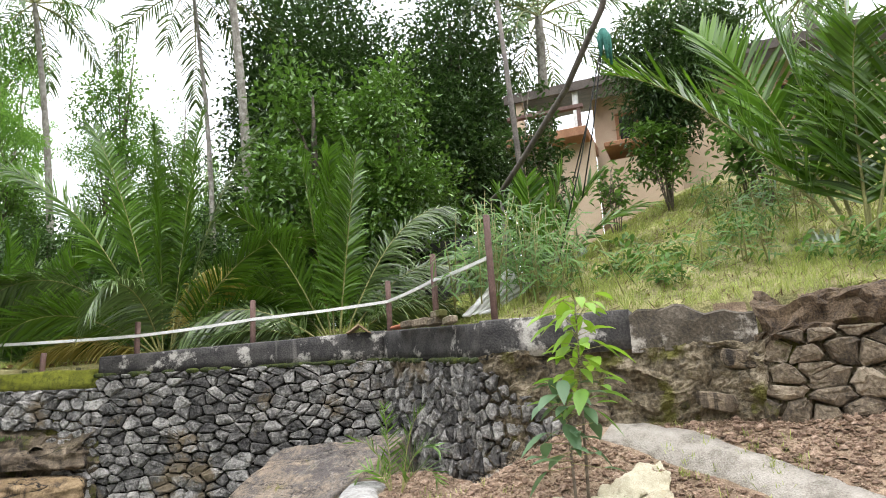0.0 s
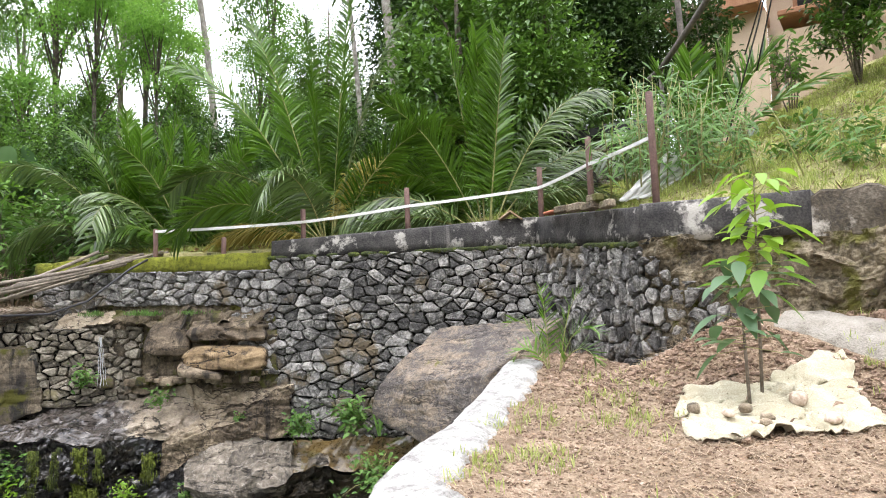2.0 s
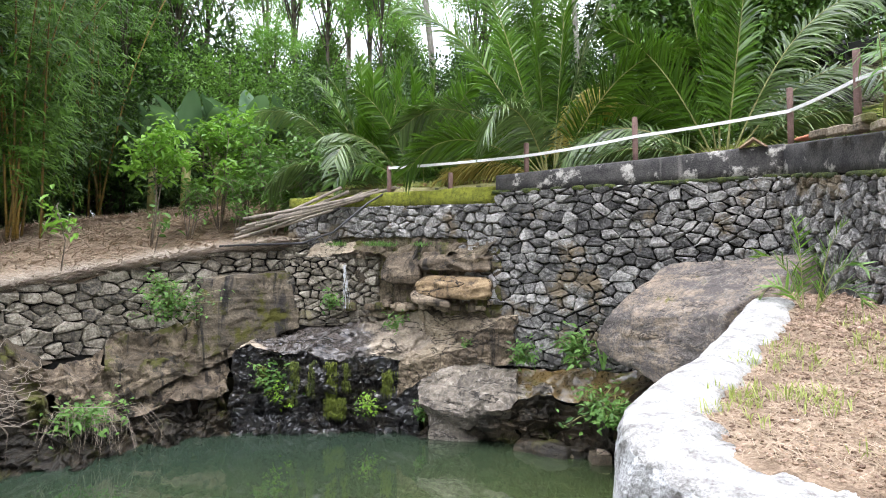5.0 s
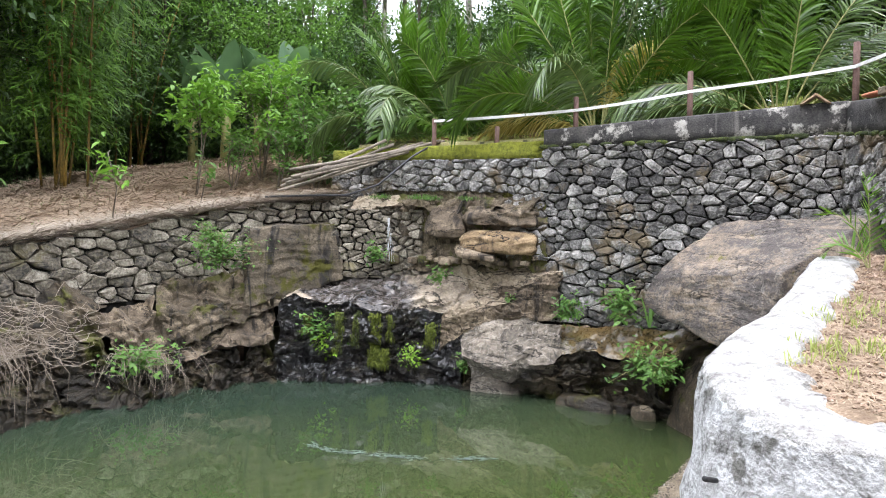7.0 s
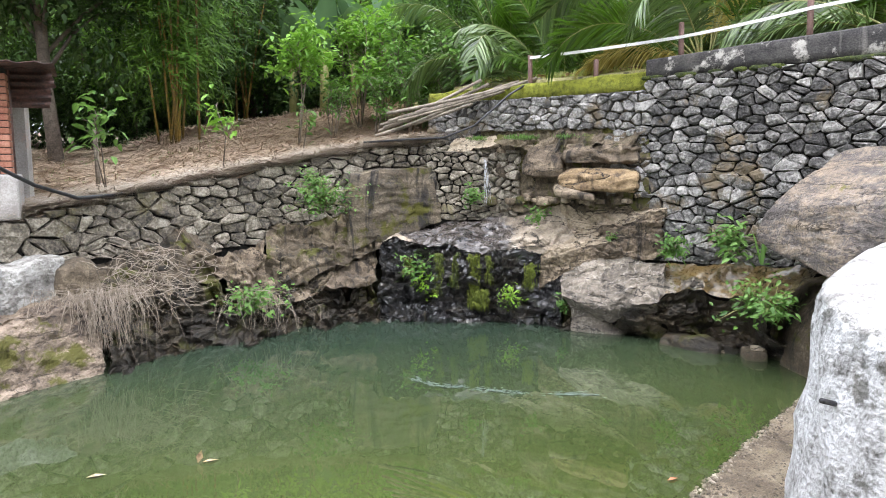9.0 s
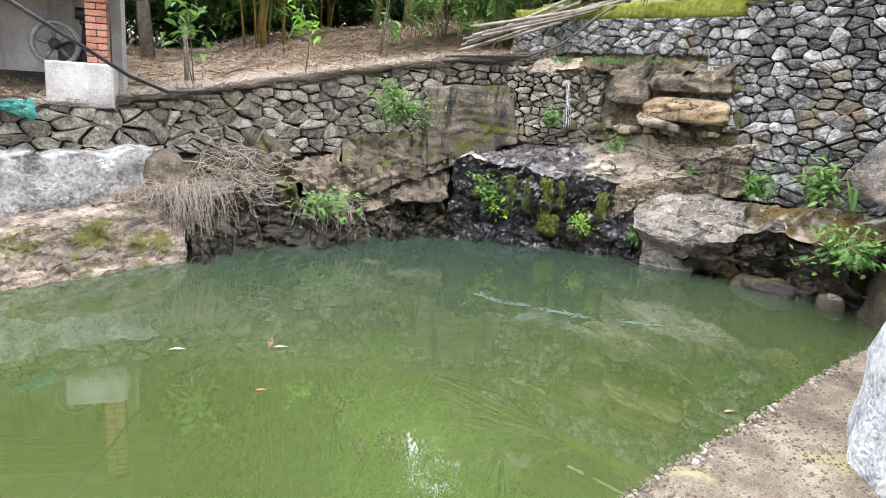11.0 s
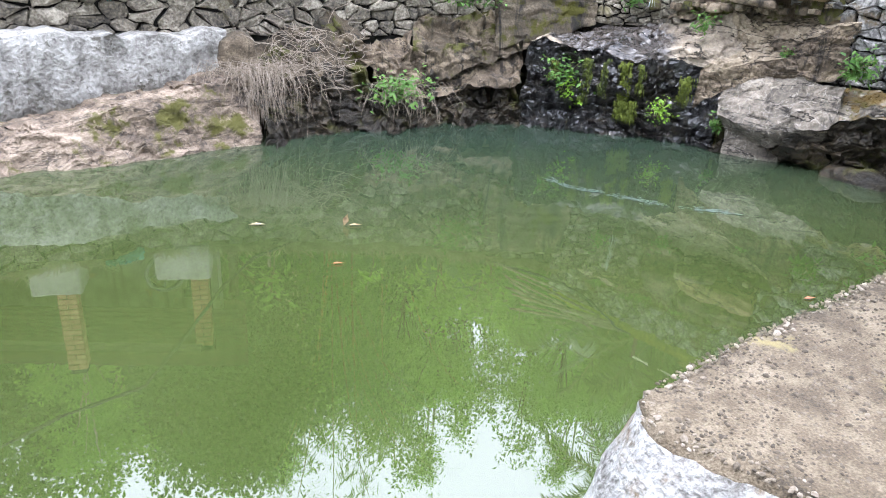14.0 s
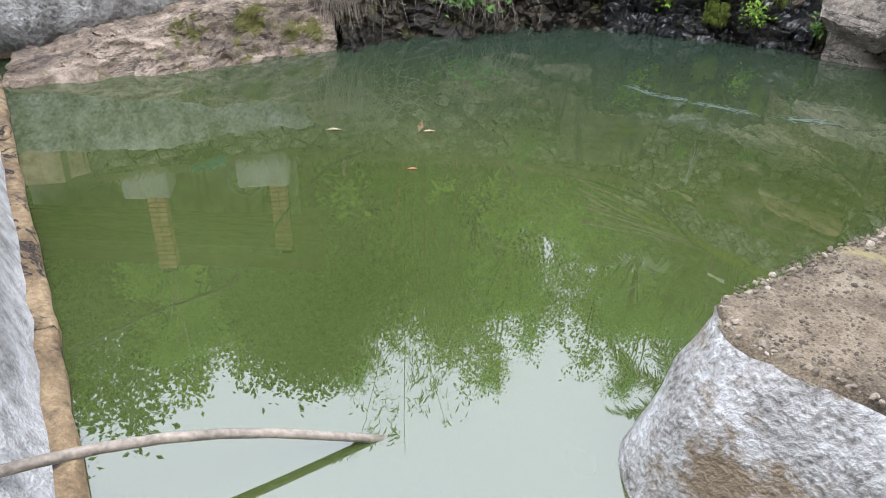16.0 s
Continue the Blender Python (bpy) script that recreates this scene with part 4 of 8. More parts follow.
tagged(part("wall_mortar", face, M_MORTAR_BROWN, None, smooth=False), "crumbling mossy mortar face of the rubble wall", "wall face", kind="structure")
moss_line = Geo()
for path, z0 in ((S_MAIN, lambda u: 3.43 + 0.02 * u), (S_TURN, lambda u: 3.5 - 0.1 * u)):
    rr, n = random.Random(4), 60
    for k in range(n):
        u = length_of(path) * (k + 0.5) / n
        (x, y), (tx, ty) = along(path, u)
        if rr.random() < 0.38:
            e = 0.02 * rr.random()
            corners = []
            for zz in (-0.035 - e, 0.02):
                for side, d in ((-0.08, 0.06), (0.08, 0.06), (0.08, -0.02), (-0.08, -0.02)):
                    corners.append((x + tx * side + ty * d, y + ty * side - tx * d, z0(u) + zz))
            lump = rock(corners, 3, round_=0.8, rough=0.1)
            moss_line.add(lump.v, lump.f)
part("moss_line", moss_line, M_MOSS_WET, wall_main, "moss along the joint", kind="stuff")

# dry stone wall of the terrace
wall_dry = tagged(part("wall_dry", wall_body(DRY, lambda u: 0.6, lambda u: dry_top(u) - 0.025, 0.5, front=-0.04, rough=0.03), [M_MORTAR, M_SOIL], None), "dry stone terrace wall of grey rubble", "wall", kind="structure")
wall_dry.data.polygons.foreach_set("material_index", [1 if abs(f.normal.z) > 0.3 else 0 for f in wall_dry.data.polygons])

# limewashed kerb wall of the planting bed: a rough parapet round the bend
kerb_geo = Geo()
total = length_of(KERB)
nk = 420
LIP = ((-0.17, -0.6), (-0.12, 0.35), (-0.105, 0.6), (-0.09, 0.8), (-0.075, 1.0), (-0.06, 1.15), (-0.045, 1.3))
for k in range(nk + 1):
    u = min(total * 0.62 * k / nk if k < nk - 4 else total * (0.62 + 0.095 * (k - nk + 4)), total - 1e-4)
    near = [along(KERB, min(max(u + 0.04 * a, 0), total - 1e-4)) for a in range(-8, 9)]
    x, y = sum(p[0][0] for p in near) / 17, sum(p[0][1] for p in near) / 17
    tx, ty = sum(p[1][0] for p in near), sum(p[1][1] for p in near)
    q = math.hypot(tx, ty)
    tx, ty = tx / q, ty / q
    zt = bed_height(x, y) + 0.03
    wide = 0.34 + 0.1 * math.exp(-((u - 3.9) / 0.8) ** 2) + 0.06 * fbm((x * 2.5, y * 2.5, 8))
    for d, zz in LIP + ((-0.03, zt - 0.2), (-0.022, zt - 0.15), (-0.015, zt - 0.11), (-0.012, zt - 0.075), (-0.006, zt - 0.045), (0.008, zt - 0.02), (0.035, zt), (0.08, zt + 0.008), (wide * 0.35, zt + 0.015), (wide * 0.55, zt + 0.02), (wide * 0.75, zt + 0.012), (wide * 0.9, zt), (wide, zt - 0.02), (wide + 0.05, zt - 0.12), (wide, 0.4)):
        near = math.exp(-(((zz - zt + 0.09) / 0.075) ** 2)) * (1 if d < 0.1 else 0.2)
        crumb = (0.5 - noise.voronoi(Vector((x * 22, y * 22, zz * 22)))[0][0]) * 0.03 + 0.018 * fbm((x * 30, y * 30, zz * 30), 3)
        e = 0.03 * fbm((x * 5 + d * 5, y * 5, zz * 4), 6) + near * crumb
        kerb_geo.v.append((x - ty * (d + e), y + tx * (d + e), zz + (0.7 * e if zz > zt - 0.3 else 0.0)))
rings = len(LIP) + 15
for k in range(nk):
    for i in range(rings - 1):
        kerb_geo.f.append((k * rings + i, k * rings + i + 1, k * rings + rings + 1 + i, k * rings + rings + i))
kerb_geo.f += [tuple(range(rings))[::-1], tuple(nk * rings + i for i in range(rings))]
kerb = part("kerb_wall", kerb_geo, [M_WHITE, M_WHITE_TOP], None)
kerb.data.polygons.foreach_set("material_index", [1 if f.index % (rings - 1) >= len(LIP) + 4 and f.index < nk * (rings - 1) else 0 for f in kerb.data.polygons])
tagged(kerb, "rough white limewashed parapet of the planting bed", "parapet", kind="structure")

# concrete ledge at the pool's edge: a rounded crumbling rim, limewash on its sides
slab_geo = Geo()
ring = []
for a, b in zip(SLAB, SLAB[1:] + SLAB[:1]):
    m = max(1, int(math.dist(a, b) / 0.03))
    ring += [(a[0] + (b[0] - a[0]) * k / m, a[1] + (b[1] - a[1]) * k / m) for k in range(m)]
nr = len(ring)
ring = [(sum(ring[(i + k) % nr][0] for k in range(-3, 4)) / 7, sum(ring[(i + k) % nr][1] for k in range(-3, 4)) / 7) for i in range(nr)]
RIM = ((0.3, -0.7), (0.24, -0.15), (0.2, 0.0), (0.17, 0.1), (0.14, 0.2), (0.115, 0.3), (0.09, 0.4), (0.06, 0.49), (0.04, 0.56), (0.022, 0.61), (0.012, 0.645), (0.0, 0.675), (-0.014, 0.694), (-0.035, 0.705), (-0.065, 0.709), (-0.1, 0.71), (-0.15, 0.711))
kinds = []
for grow, zz in RIM:
    for i, (x, y) in enumerate(ring):
        (ax, ay), (bx, by) = ring[i - 2], ring[(i + 2) % nr]
        q = math.hypot(bx - ax, by - ay)
        nx_, ny_ = -(by - ay) / q, (bx - ax) / q
        rim = math.exp(-((zz - 0.68) / 0.05) ** 2)
        e = 0.03 * fbm((x * 5, y * 5, zz * 4), 5) + rim * ((0.45 - noise.voronoi(Vector((x * 24, y * 24, zz * 24)))[0][0]) * 0.035 + 0.02 * fbm((x * 14, y * 14, zz * 14), 4))
        slab_geo.v.append((x + nx_ * (grow + e), y + ny_ * (grow + e), zz + (0.3 * e if grow > -0.05 else 0.15 * e)))
for k in range(len(RIM) - 1):
    for i in range(nr):
        j = (i + 1) % nr
        slab_geo.f.append((k * nr + j, k * nr + i, k * nr + nr + i, k * nr + nr + j))
        kinds.append(1 if k >= 11 else 0)
slab_geo.f.append(tuple((len(RIM) - 1) * nr + i for i in range(nr))[::-1])
kinds.append(1)
slab = part("ledge_slab", slab_geo, [M_SLAB_SIDE, M_SLAB], None)
slab.data.polygons.foreach_set("material_index", kinds)
tagged(slab, "rough concrete ledge with exposed pebbles and white sides", "ledge", kind="structure")

# dam wall on the left, sloping white face on a tan footing, and the walkway behind the camera
g = Geo()
DAM = [(-5.3, 7.38), (-4.29, 5.88), (-2.8, 3.67), (-2.11, 2.66), (-1.44, 1.62), (-0.9, 0.76)]
for k in range(41):
    (x, y), (tx, ty) = along(DAM, min(length_of(DAM) * k / 40, length_of(DAM) - 1e-4))
    for d, zz in ((0.02, -0.7), (0.0, 0.06), (-0.03, 0.08), (-0.09, 0.09), (-0.16, 0.3), (-0.42, 1.0), (-0.62, 1.06), (-1.0, 1.06), (-1.1, -0.6)):
        e = 0.02 * fbm((x * 4, y * 4, zz * 3), 4)
        s = 1.0 if k < 32 else max(0.2, 1 - (k - 32) / 5.6)
        zz = zz if zz < 0.1 else 0.1 + (zz - 0.1) * s
        g.v.append((x - ty * (d + e), y + tx * (d + e) * 1.0, zz + e * 0.5))
for k in range(40):
    for i in range(8):
        g.f.append((k * 9 + i, k * 9 + 9 + i, k * 9 + 10 + i, k * 9 + 1 + i))
dam = part("dam_wall", g, [M_WHITE_TOP, M_ROCK_ORANGE], None)
dam.data.polygons.foreach_set("material_index", [1 if f.index % 8 in (0, 1, 2) else 0 for f in dam.data.polygons])
tagged(dam, "white sloping dam wall on a tan footing", "dam wall", kind="structure")
tagged(part("walkway", Geo().box((-3.0, -3.0, -0.7), (2.2, 0.75, 0.85), None, 0.04), M_SLAB, None), "rough concrete walkway", "walkway", kind="structure")

# plastered wall and the rock under it
PLASTER = [(-6.4, 6.35), (-4.6, 7.4), (-3.61, 8.0), (-3.09, 8.34), (-2.24, 8.92)]
g = wall_body(PLASTER, lambda u: 0.1 + 0.17 * max(0, u - 2.08), lambda u: 1.1 + 0.04 * (u - 2.08) + 0.05 * math.sin((u - 2.08) * 2.2), 0.6, 0.06, rough=0.07)
tagged(part("wall_plastered", g, M_PLASTER, None), "rubble wall smeared with grey and white plaster", "wall", kind="structure")


def bank(cols, nx=60, ny=18, rough=0.13, seed=0.0):
    """A broken rock bank lofted through columns of points, each from under water to its top."""
    geo = Geo()
    for i in range(nx + 1):
        f = i / nx * (len(cols) - 1)
        a, b, s = cols[min(int(f), len(cols) - 2)], cols[min(int(f) + 1, len(cols) - 1)], f - min(int(f), len(cols) - 2)
        col = [Vector(p).lerp(Vector(q), s) for p, q in zip(a, b)]
        for j in range(ny + 1):
            g_ = j / ny * (len(col) - 1)
            k = min(int(g_), len(col) - 2)
            p = col[k].lerp(col[k + 1], g_ - k)
            q = p * 1.6 + Vector((seed, seed, seed))
            cell = noise.voronoi(q * 1.3)[0][0] - 0.45
            d = rough * (fbm(q, 5) * 0.8 - cell * 1.1)
            edge = min(1, j / 3, (ny - j) / 2 + 0.3)
            geo.v.append((p.x + d * 0.4 * edge, p.y - d * edge, p.z + d * 0.55 * edge))
    for i in range(nx):
        for j in range(ny):
            k = i * (ny + 1) + j
            geo.f.append((k, k + ny + 1, k + ny + 2, k + 1))
    return geo


tagged(part("bank_right", bank([
    [(4.6, 9.3, -0.6), (4.6, 9.4, 0.1), (4.7, 9.4, 0.6), (4.9, 9.4, 1.0), (5.2, 9.6, 1.4)],
    [(5.1, 8.45, -0.6), (5.15, 8.5, 0.1), (5.2, 8.6, 0.5), (5.4, 8.7, 0.9), (5.7, 8.9, 1.3)],
    [(5.8, 7.5, -0.6), (5.8, 7.6, 0.1), (5.8, 7.7, 0.5), (5.9, 7.7, 0.95), (6.2, 7.8, 1.2)],
    [(5.95, 6.75, -0.6), (6.0, 6.85, 0.1), (6.05, 6.85, 0.5), (6.3, 6.9, 0.95), (6.6, 7.0, 1.1)],
    [(5.5, 5.9, -0.6), (5.55, 5.95, 0.1), (5.6, 5.95, 0.5), (5.9, 6.0, 0.95), (6.6, 6.0, 1.1)],
    [(5.0, 5.0, -0.6), (5.05, 5.05, 0.1), (5.2, 5.1, 0.5), (5.5, 5.1, 0.95), (6.6, 5.0, 1.1)]], 70, 18, 0.2, 9.0), M_ROCK_MOSSY, None), "mossy broken rock bank below the wall", "rock bank", kind="structure")


# ---- rocks of the fall and the banks ----
def rock_thing(label, geo, mat, category="rock"):
    return tagged(part("rock", geo, mat, None), label, category)


def boulder_at(label, x, y, z, a, b, c, mat, seed, turn=0.0, rough=0.08, n=8, round_=0.75):
    m = pose(x, y, z, 0, 0, turn)
    pts = [m @ Vector((sx * a, sy * b, sz * c)) for sz in (-1, 1) for sx, sy in ((-1, -1), (1, -1), (1, 1), (-1, 1))]
    return rock_thing(label, rock(pts, n, round_=round_, rough=rough, seed=seed), mat)


# the fall: one broad stepped outcrop, wet and black in front, tan where it stays dry
def craggy(label, quads, mat, cell=0.035, rough=0.45, seed=0.0, fine=1.0, ledge=0.0):
    ob = part("rock", crags(quads, cell, rough, seed, fine=fine, ledge=ledge), mat, None, smooth=not ledge)
    return tagged(ob, label, "rock")


def low(p, z=-0.6, away=0.0):
    return (p[0], p[1] - away, z)


F0, F1, F2, F3, F4 = (1.59, 9.87, 0.0), (2.30, 9.61, 0.0), (3.15, 9.36, 0.0), (3.76, 9.02, 0.0), (4.03, 8.71, 0.0)
F5, F6, F7, F8 = (4.77, 8.28, 0.06), (5.08, 7.9, 0.06), (5.64, 7.12, 0.06), (5.75, 6.3, 0.06)
L0, L1, L2, L3, L4, L5 = (1.68, 9.96, 1.19), (2.40, 9.59, 1.18), (3.10, 9.34, 1.06), (3.80, 9.06, 0.96), (4.02, 8.89, 0.95), (4.59, 8.41, 1.25)
M0, M1, M2, M3, M4, M5 = (1.62, 10.00, 0.48), (2.36, 9.63, 0.51), (3.13, 9.37, 0.48), (3.78, 9.09, 0.49), (4.08, 8.86, 0.74), (4.74, 8.27, 1.04)
T0, T1, T2, T3, T4, T5 = (2.15, 10.52, 1.24), (2.94, 10.73, 1.51), (3.62, 10.46, 1.63), (4.17, 9.5, 1.72), (4.83, 8.63, 1.83), (5.2, 8.15, 1.7)
S1, S2, S3, S4 = (4.34, 9.06, 1.34), (4.73, 8.50, 1.45), (5.06, 8.00, 1.68), (5.11, 7.97, 1.10)
H1, H2, H3, H4, H5, H6 = (4.09, 8.90, 0.76), (4.77, 8.25, 1.06), (5.03, 7.84, 0.96), (3.96, 8.52, 0.55), (4.78, 7.58, 0.60), (4.34, 7.97, 0.44)
B1, B2, B3, B4, B5, B6 = (4.9, 7.66, 0.67), (5.46, 6.94, 0.73), (5.13, 7.99, 0.95), (5.69, 7.2, 1.1), (5.3, 6.2, 0.8), (6.1, 6.3, 1.15)
craggy("broad damp rock slab under the trickle", [(L0, L1, T1, T0), (L1, L2, T2, T1), (L2, S1, T3, T2), (L2, L3, S1, S1)], M_ROCK_DAMP, 0.022, 0.34, 2.0, 0.7)
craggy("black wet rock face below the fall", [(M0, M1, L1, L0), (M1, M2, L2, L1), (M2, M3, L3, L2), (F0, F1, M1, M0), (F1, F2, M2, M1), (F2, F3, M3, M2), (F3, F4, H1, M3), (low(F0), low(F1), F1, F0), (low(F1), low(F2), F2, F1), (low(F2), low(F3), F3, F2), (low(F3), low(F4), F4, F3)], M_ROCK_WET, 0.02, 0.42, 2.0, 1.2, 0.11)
craggy("tan rock plate beside the fall", [(L3, L4, L5, S1), (S1, S2, T4, T3), (S2, S3, T5, T4)], M_ROCK, 0.022, 0.34, 2.0, 0.7)
# darker than the plate tops: water stain, plus face shade put into the colour
craggy("brown stained broken faces of the rock plates, shade in their colour", [(M3, M4, L4, L3), (M4, M5, L5, L4), (M5, S4, S3, S2), (L5, M5, S2, S1), (S4, B3, T5, S3)], M_ROCK_STAIN, 0.022, 0.34, 2.0, 1.0, 0.05)
craggy("pale sloping rock shelf at the pool", [(H5, B1, B3, H3), (B1, (5.2, 7.28, 0.72), (5.4, 7.6, 0.98), B3), (H4, H6, H2, H1), (H6, H5, H3, H2), ((4.06, 8.62, 0.3), (4.46, 8.24, 0.22), H6, H4), ((4.46, 8.24, 0.22), (4.9, 7.76, 0.44), H5, H6)], M_ROCK_GREY, 0.022, 0.34, 2.0, 0.7)
# the undercut's shade is put into its dark rock colour
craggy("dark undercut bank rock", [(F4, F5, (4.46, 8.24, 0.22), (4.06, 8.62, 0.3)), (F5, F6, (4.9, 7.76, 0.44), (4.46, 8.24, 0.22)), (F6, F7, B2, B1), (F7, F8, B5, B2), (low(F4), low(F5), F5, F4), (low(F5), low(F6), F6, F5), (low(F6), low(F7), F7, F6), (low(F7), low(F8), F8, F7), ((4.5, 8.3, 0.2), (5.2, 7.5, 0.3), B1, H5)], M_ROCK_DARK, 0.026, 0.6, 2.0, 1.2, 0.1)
craggy("muddy brown rock basin below the wall", [(B1, B2, B4, B3), (B2, B5, B6, B4)], M_BASIN, 0.04, 0.3, 2.0)
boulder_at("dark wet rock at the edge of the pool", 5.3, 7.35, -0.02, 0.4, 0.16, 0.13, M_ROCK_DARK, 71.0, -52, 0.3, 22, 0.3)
# moss hanging down the wet face, in strands
rr = random.Random(77)
for s0, s1, z0, z1, count in ((0.34, 0.385, 1.02, 0.45, 90), (0.45, 0.475, 1.04, 0.55, 50), (0.55, 0.61, 1.02, 0.36, 130), (0.66, 0.68, 1.0, 0.62, 50), (0.55, 0.66, 0.5, 0.26, 120), (0.9, 0.97, 0.9, 0.55, 70), (0.15, 0.2, 0.95, 0.7, 50)):
    g = Geo()
    for k in range(count):
        u, v = s0 + (s1 - s0) * rr.random(), rr.random() ** 1.2
        w = u * 3
        a_, b_, c_, d_ = [(L0, L1, M0, M1), (L1, L2, M1, M2), (L2, L3, M2, M3)][min(2, int(w))]
        top, mid = Vector(a_).lerp(Vector(b_), w - int(w)), Vector(c_).lerp(Vector(d_), w - int(w))
        z = z0 + (z1 - z0) * v
        p = top.lerp(mid, max(0, min(1.25, (top.z - z) / (top.z - mid.z))))
        x, y = p.x + 0.014 * rr.gauss(0, 1), p.y - rr.uniform(0.0, 0.07)
        for m in range(3):
            dx, ln = rr.gauss(0, 0.012), rr.uniform(0.03, 0.13)
            g.tube([(x + dx, y, z), (x + dx * 1.3, y - 0.014, z - ln * 0.45), (x + dx * 1.5 + rr.gauss(0, 0.006), y - 0.012, z - ln)], [rr.uniform(0.003, 0.008), 0.005, 0.001], 4)
    tagged(part("hanging_moss", g, M_MOSS_WET, None), "wet green moss hanging down black rock", "moss", kind="stuff")

# the left bank: mossy broken rock with a pale ledge over a dark hollow
k0, k1, k2, k3, k4 = (0.41, 10.07, 0.601), (1.68, 10.43, 1.119), (1.63, 10.03, 0.577), (0.7, 9.9, 0.431), (-0.31, 9.78, 0.367)
r0, r1, r2, r3 = (-0.32, 9.83, 0.375), (2.47, 10.31, 1.26), (1.26, 10.39, 1.193), (0.13, 10.13, 1.02)
craggy("pale rock ledge beside the fall", [(k3, k2, k1, k0), (k4, k3, k0, k4), ((0.72, 10.1, 0.375), (1.63, 10.25, 0.498), k2, k3)], M_ROCK_STAIN, 0.024, 0.34, 4.0)
craggy("brown mossy rock under the squared block", [(r0, r1, r2, r3), (r3, r2, (1.25, 10.8, 1.483), (0.1, 10.6, 1.389)), (r1, (2.5, 10.7, 1.3), (1.5, 10.8, 1.492), r2)], M_ROCK_MOSSY, 0.026, 0.42, 4.0)
craggy("flat grey rock in the bank", [((-0.38, 9.58, 0.417), (0.19, 9.78, 0.525), (0.12, 10.03, 0.95), (-0.62, 9.72, 0.902)), ((-0.62, 9.72, 0.902), (0.12, 10.03, 0.95), (0.1, 10.3, 1.139), (-0.7, 10, 1.109))], M_ROCK_STAIN, 0.026, 0.6, 4.0)
c0, c1, c2, c3 = (-2.05, 8.97, 0.898), (-1.54, 9.27, 1.067), (-0.96, 9.54, 1.079), (-0.62, 9.72, 0.922)
e0, e1, e2, e3 = (-1.91, 8.79, 0.583), (-1.42, 8.83, 0.641), (-0.91, 9.24, 0.671), (-0.38, 9.58, 0.417)
f0, f1, f2, f3, f4, f5 = (-1.75, 8.02, 0.0), (-1.34, 8.33, 0.0), (-0.86, 8.67, 0.0), (-0.28, 8.9, 0.0), (0.38, 9.36, 0.0), (0.98, 9.67, 0.0)
craggy("mossy overhanging rocks of the bank", [(e0, e1, c1, c0), (e1, e2, c2, c1), (e2, e3, c3, c2), (c0, c1, (-1.75, 9.75, 1.169), (-2.3, 9.4, 1.098)), (c1, c2, (-1.1, 10.05, 1.244), (-1.75, 9.75, 1.169)), (c2, c3, (-0.7, 10.2, 1.209), (-1.1, 10.05, 1.244))], M_ROCK_MOSSY, 0.028, 0.65, 5.0)
h0, h1, h2, h3 = (-1.85, 8.75, 0.388), (-1.3, 9, 0.446), (-0.85, 9.25, 0.419), (-0.35, 9.55, 0.365)
# damp mossy hollow, its shade painted in with the darkest rock
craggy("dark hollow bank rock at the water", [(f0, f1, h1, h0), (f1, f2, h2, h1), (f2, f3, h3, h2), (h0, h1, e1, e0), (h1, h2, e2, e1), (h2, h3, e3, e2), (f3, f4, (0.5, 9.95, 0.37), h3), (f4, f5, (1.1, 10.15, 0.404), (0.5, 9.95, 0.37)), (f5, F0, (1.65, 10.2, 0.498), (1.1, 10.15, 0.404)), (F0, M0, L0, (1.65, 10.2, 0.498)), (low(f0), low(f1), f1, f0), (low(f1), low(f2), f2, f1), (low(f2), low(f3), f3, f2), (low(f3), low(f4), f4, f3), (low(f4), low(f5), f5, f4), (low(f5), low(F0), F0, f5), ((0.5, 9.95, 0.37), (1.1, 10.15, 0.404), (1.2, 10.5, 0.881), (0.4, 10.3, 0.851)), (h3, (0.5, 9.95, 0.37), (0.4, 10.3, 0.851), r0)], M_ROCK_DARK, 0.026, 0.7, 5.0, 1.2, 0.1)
craggy("pinkish sloping rock at the water", [((-4.6, 5.75, -0.3), (-3.05, 6.75, -0.3), (-3.3, 7.3, 0.42), (-4.6, 6.4, 0.12)), ((-3.05, 6.75, -0.3), (-1.72, 7.95, -0.3), (-1.9, 8.6, 0.76), (-3.3, 7.3, 0.42)), ((-4.6, 6.4, 0.12), (-3.3, 7.3, 0.42), (-3.6, 8.1, 0.44), (-4.8, 7.2, 0.2)), ((-3.3, 7.3, 0.42), (-1.9, 8.6, 0.76), (-2.1, 9.2, 0.86), (-3.6, 8.1, 0.44))], M_ROCK_PINK, 0.026, 0.24, 8.0, 1.0, 0.035)
boulder_at("mossy rock at the end of the plastered wall", -2.1, 8.98, 0.88, 0.22, 0.22, 0.3, M_ROCK_MOSSY, 61.0, 20, 0.12, 12)
# big mossy block beside the fall
rock_thing("large squared mossy rock block", face_rock((1.32, 10.45, 2.12), (2.6, 10.42, 2.26), (2.75, 10.3, 1.4), (1.2, 10.25, 0.95), (0.1, 0.75, 0.05), 60, round_=0.12, rough=0.06, seed=1, strata=0.008), M_ROCK_BLOCK)
rock_thing("low pale rock in the water", face_rock((4.05, 8.6, 0.34), (4.62, 8.22, 0.28), (4.64, 8.16, -0.4), (4.0, 8.5, -0.4), (0.5, 0.6, 0.0), 22, round_=0.2, rough=0.09, seed=13), M_ROCK_GREY)
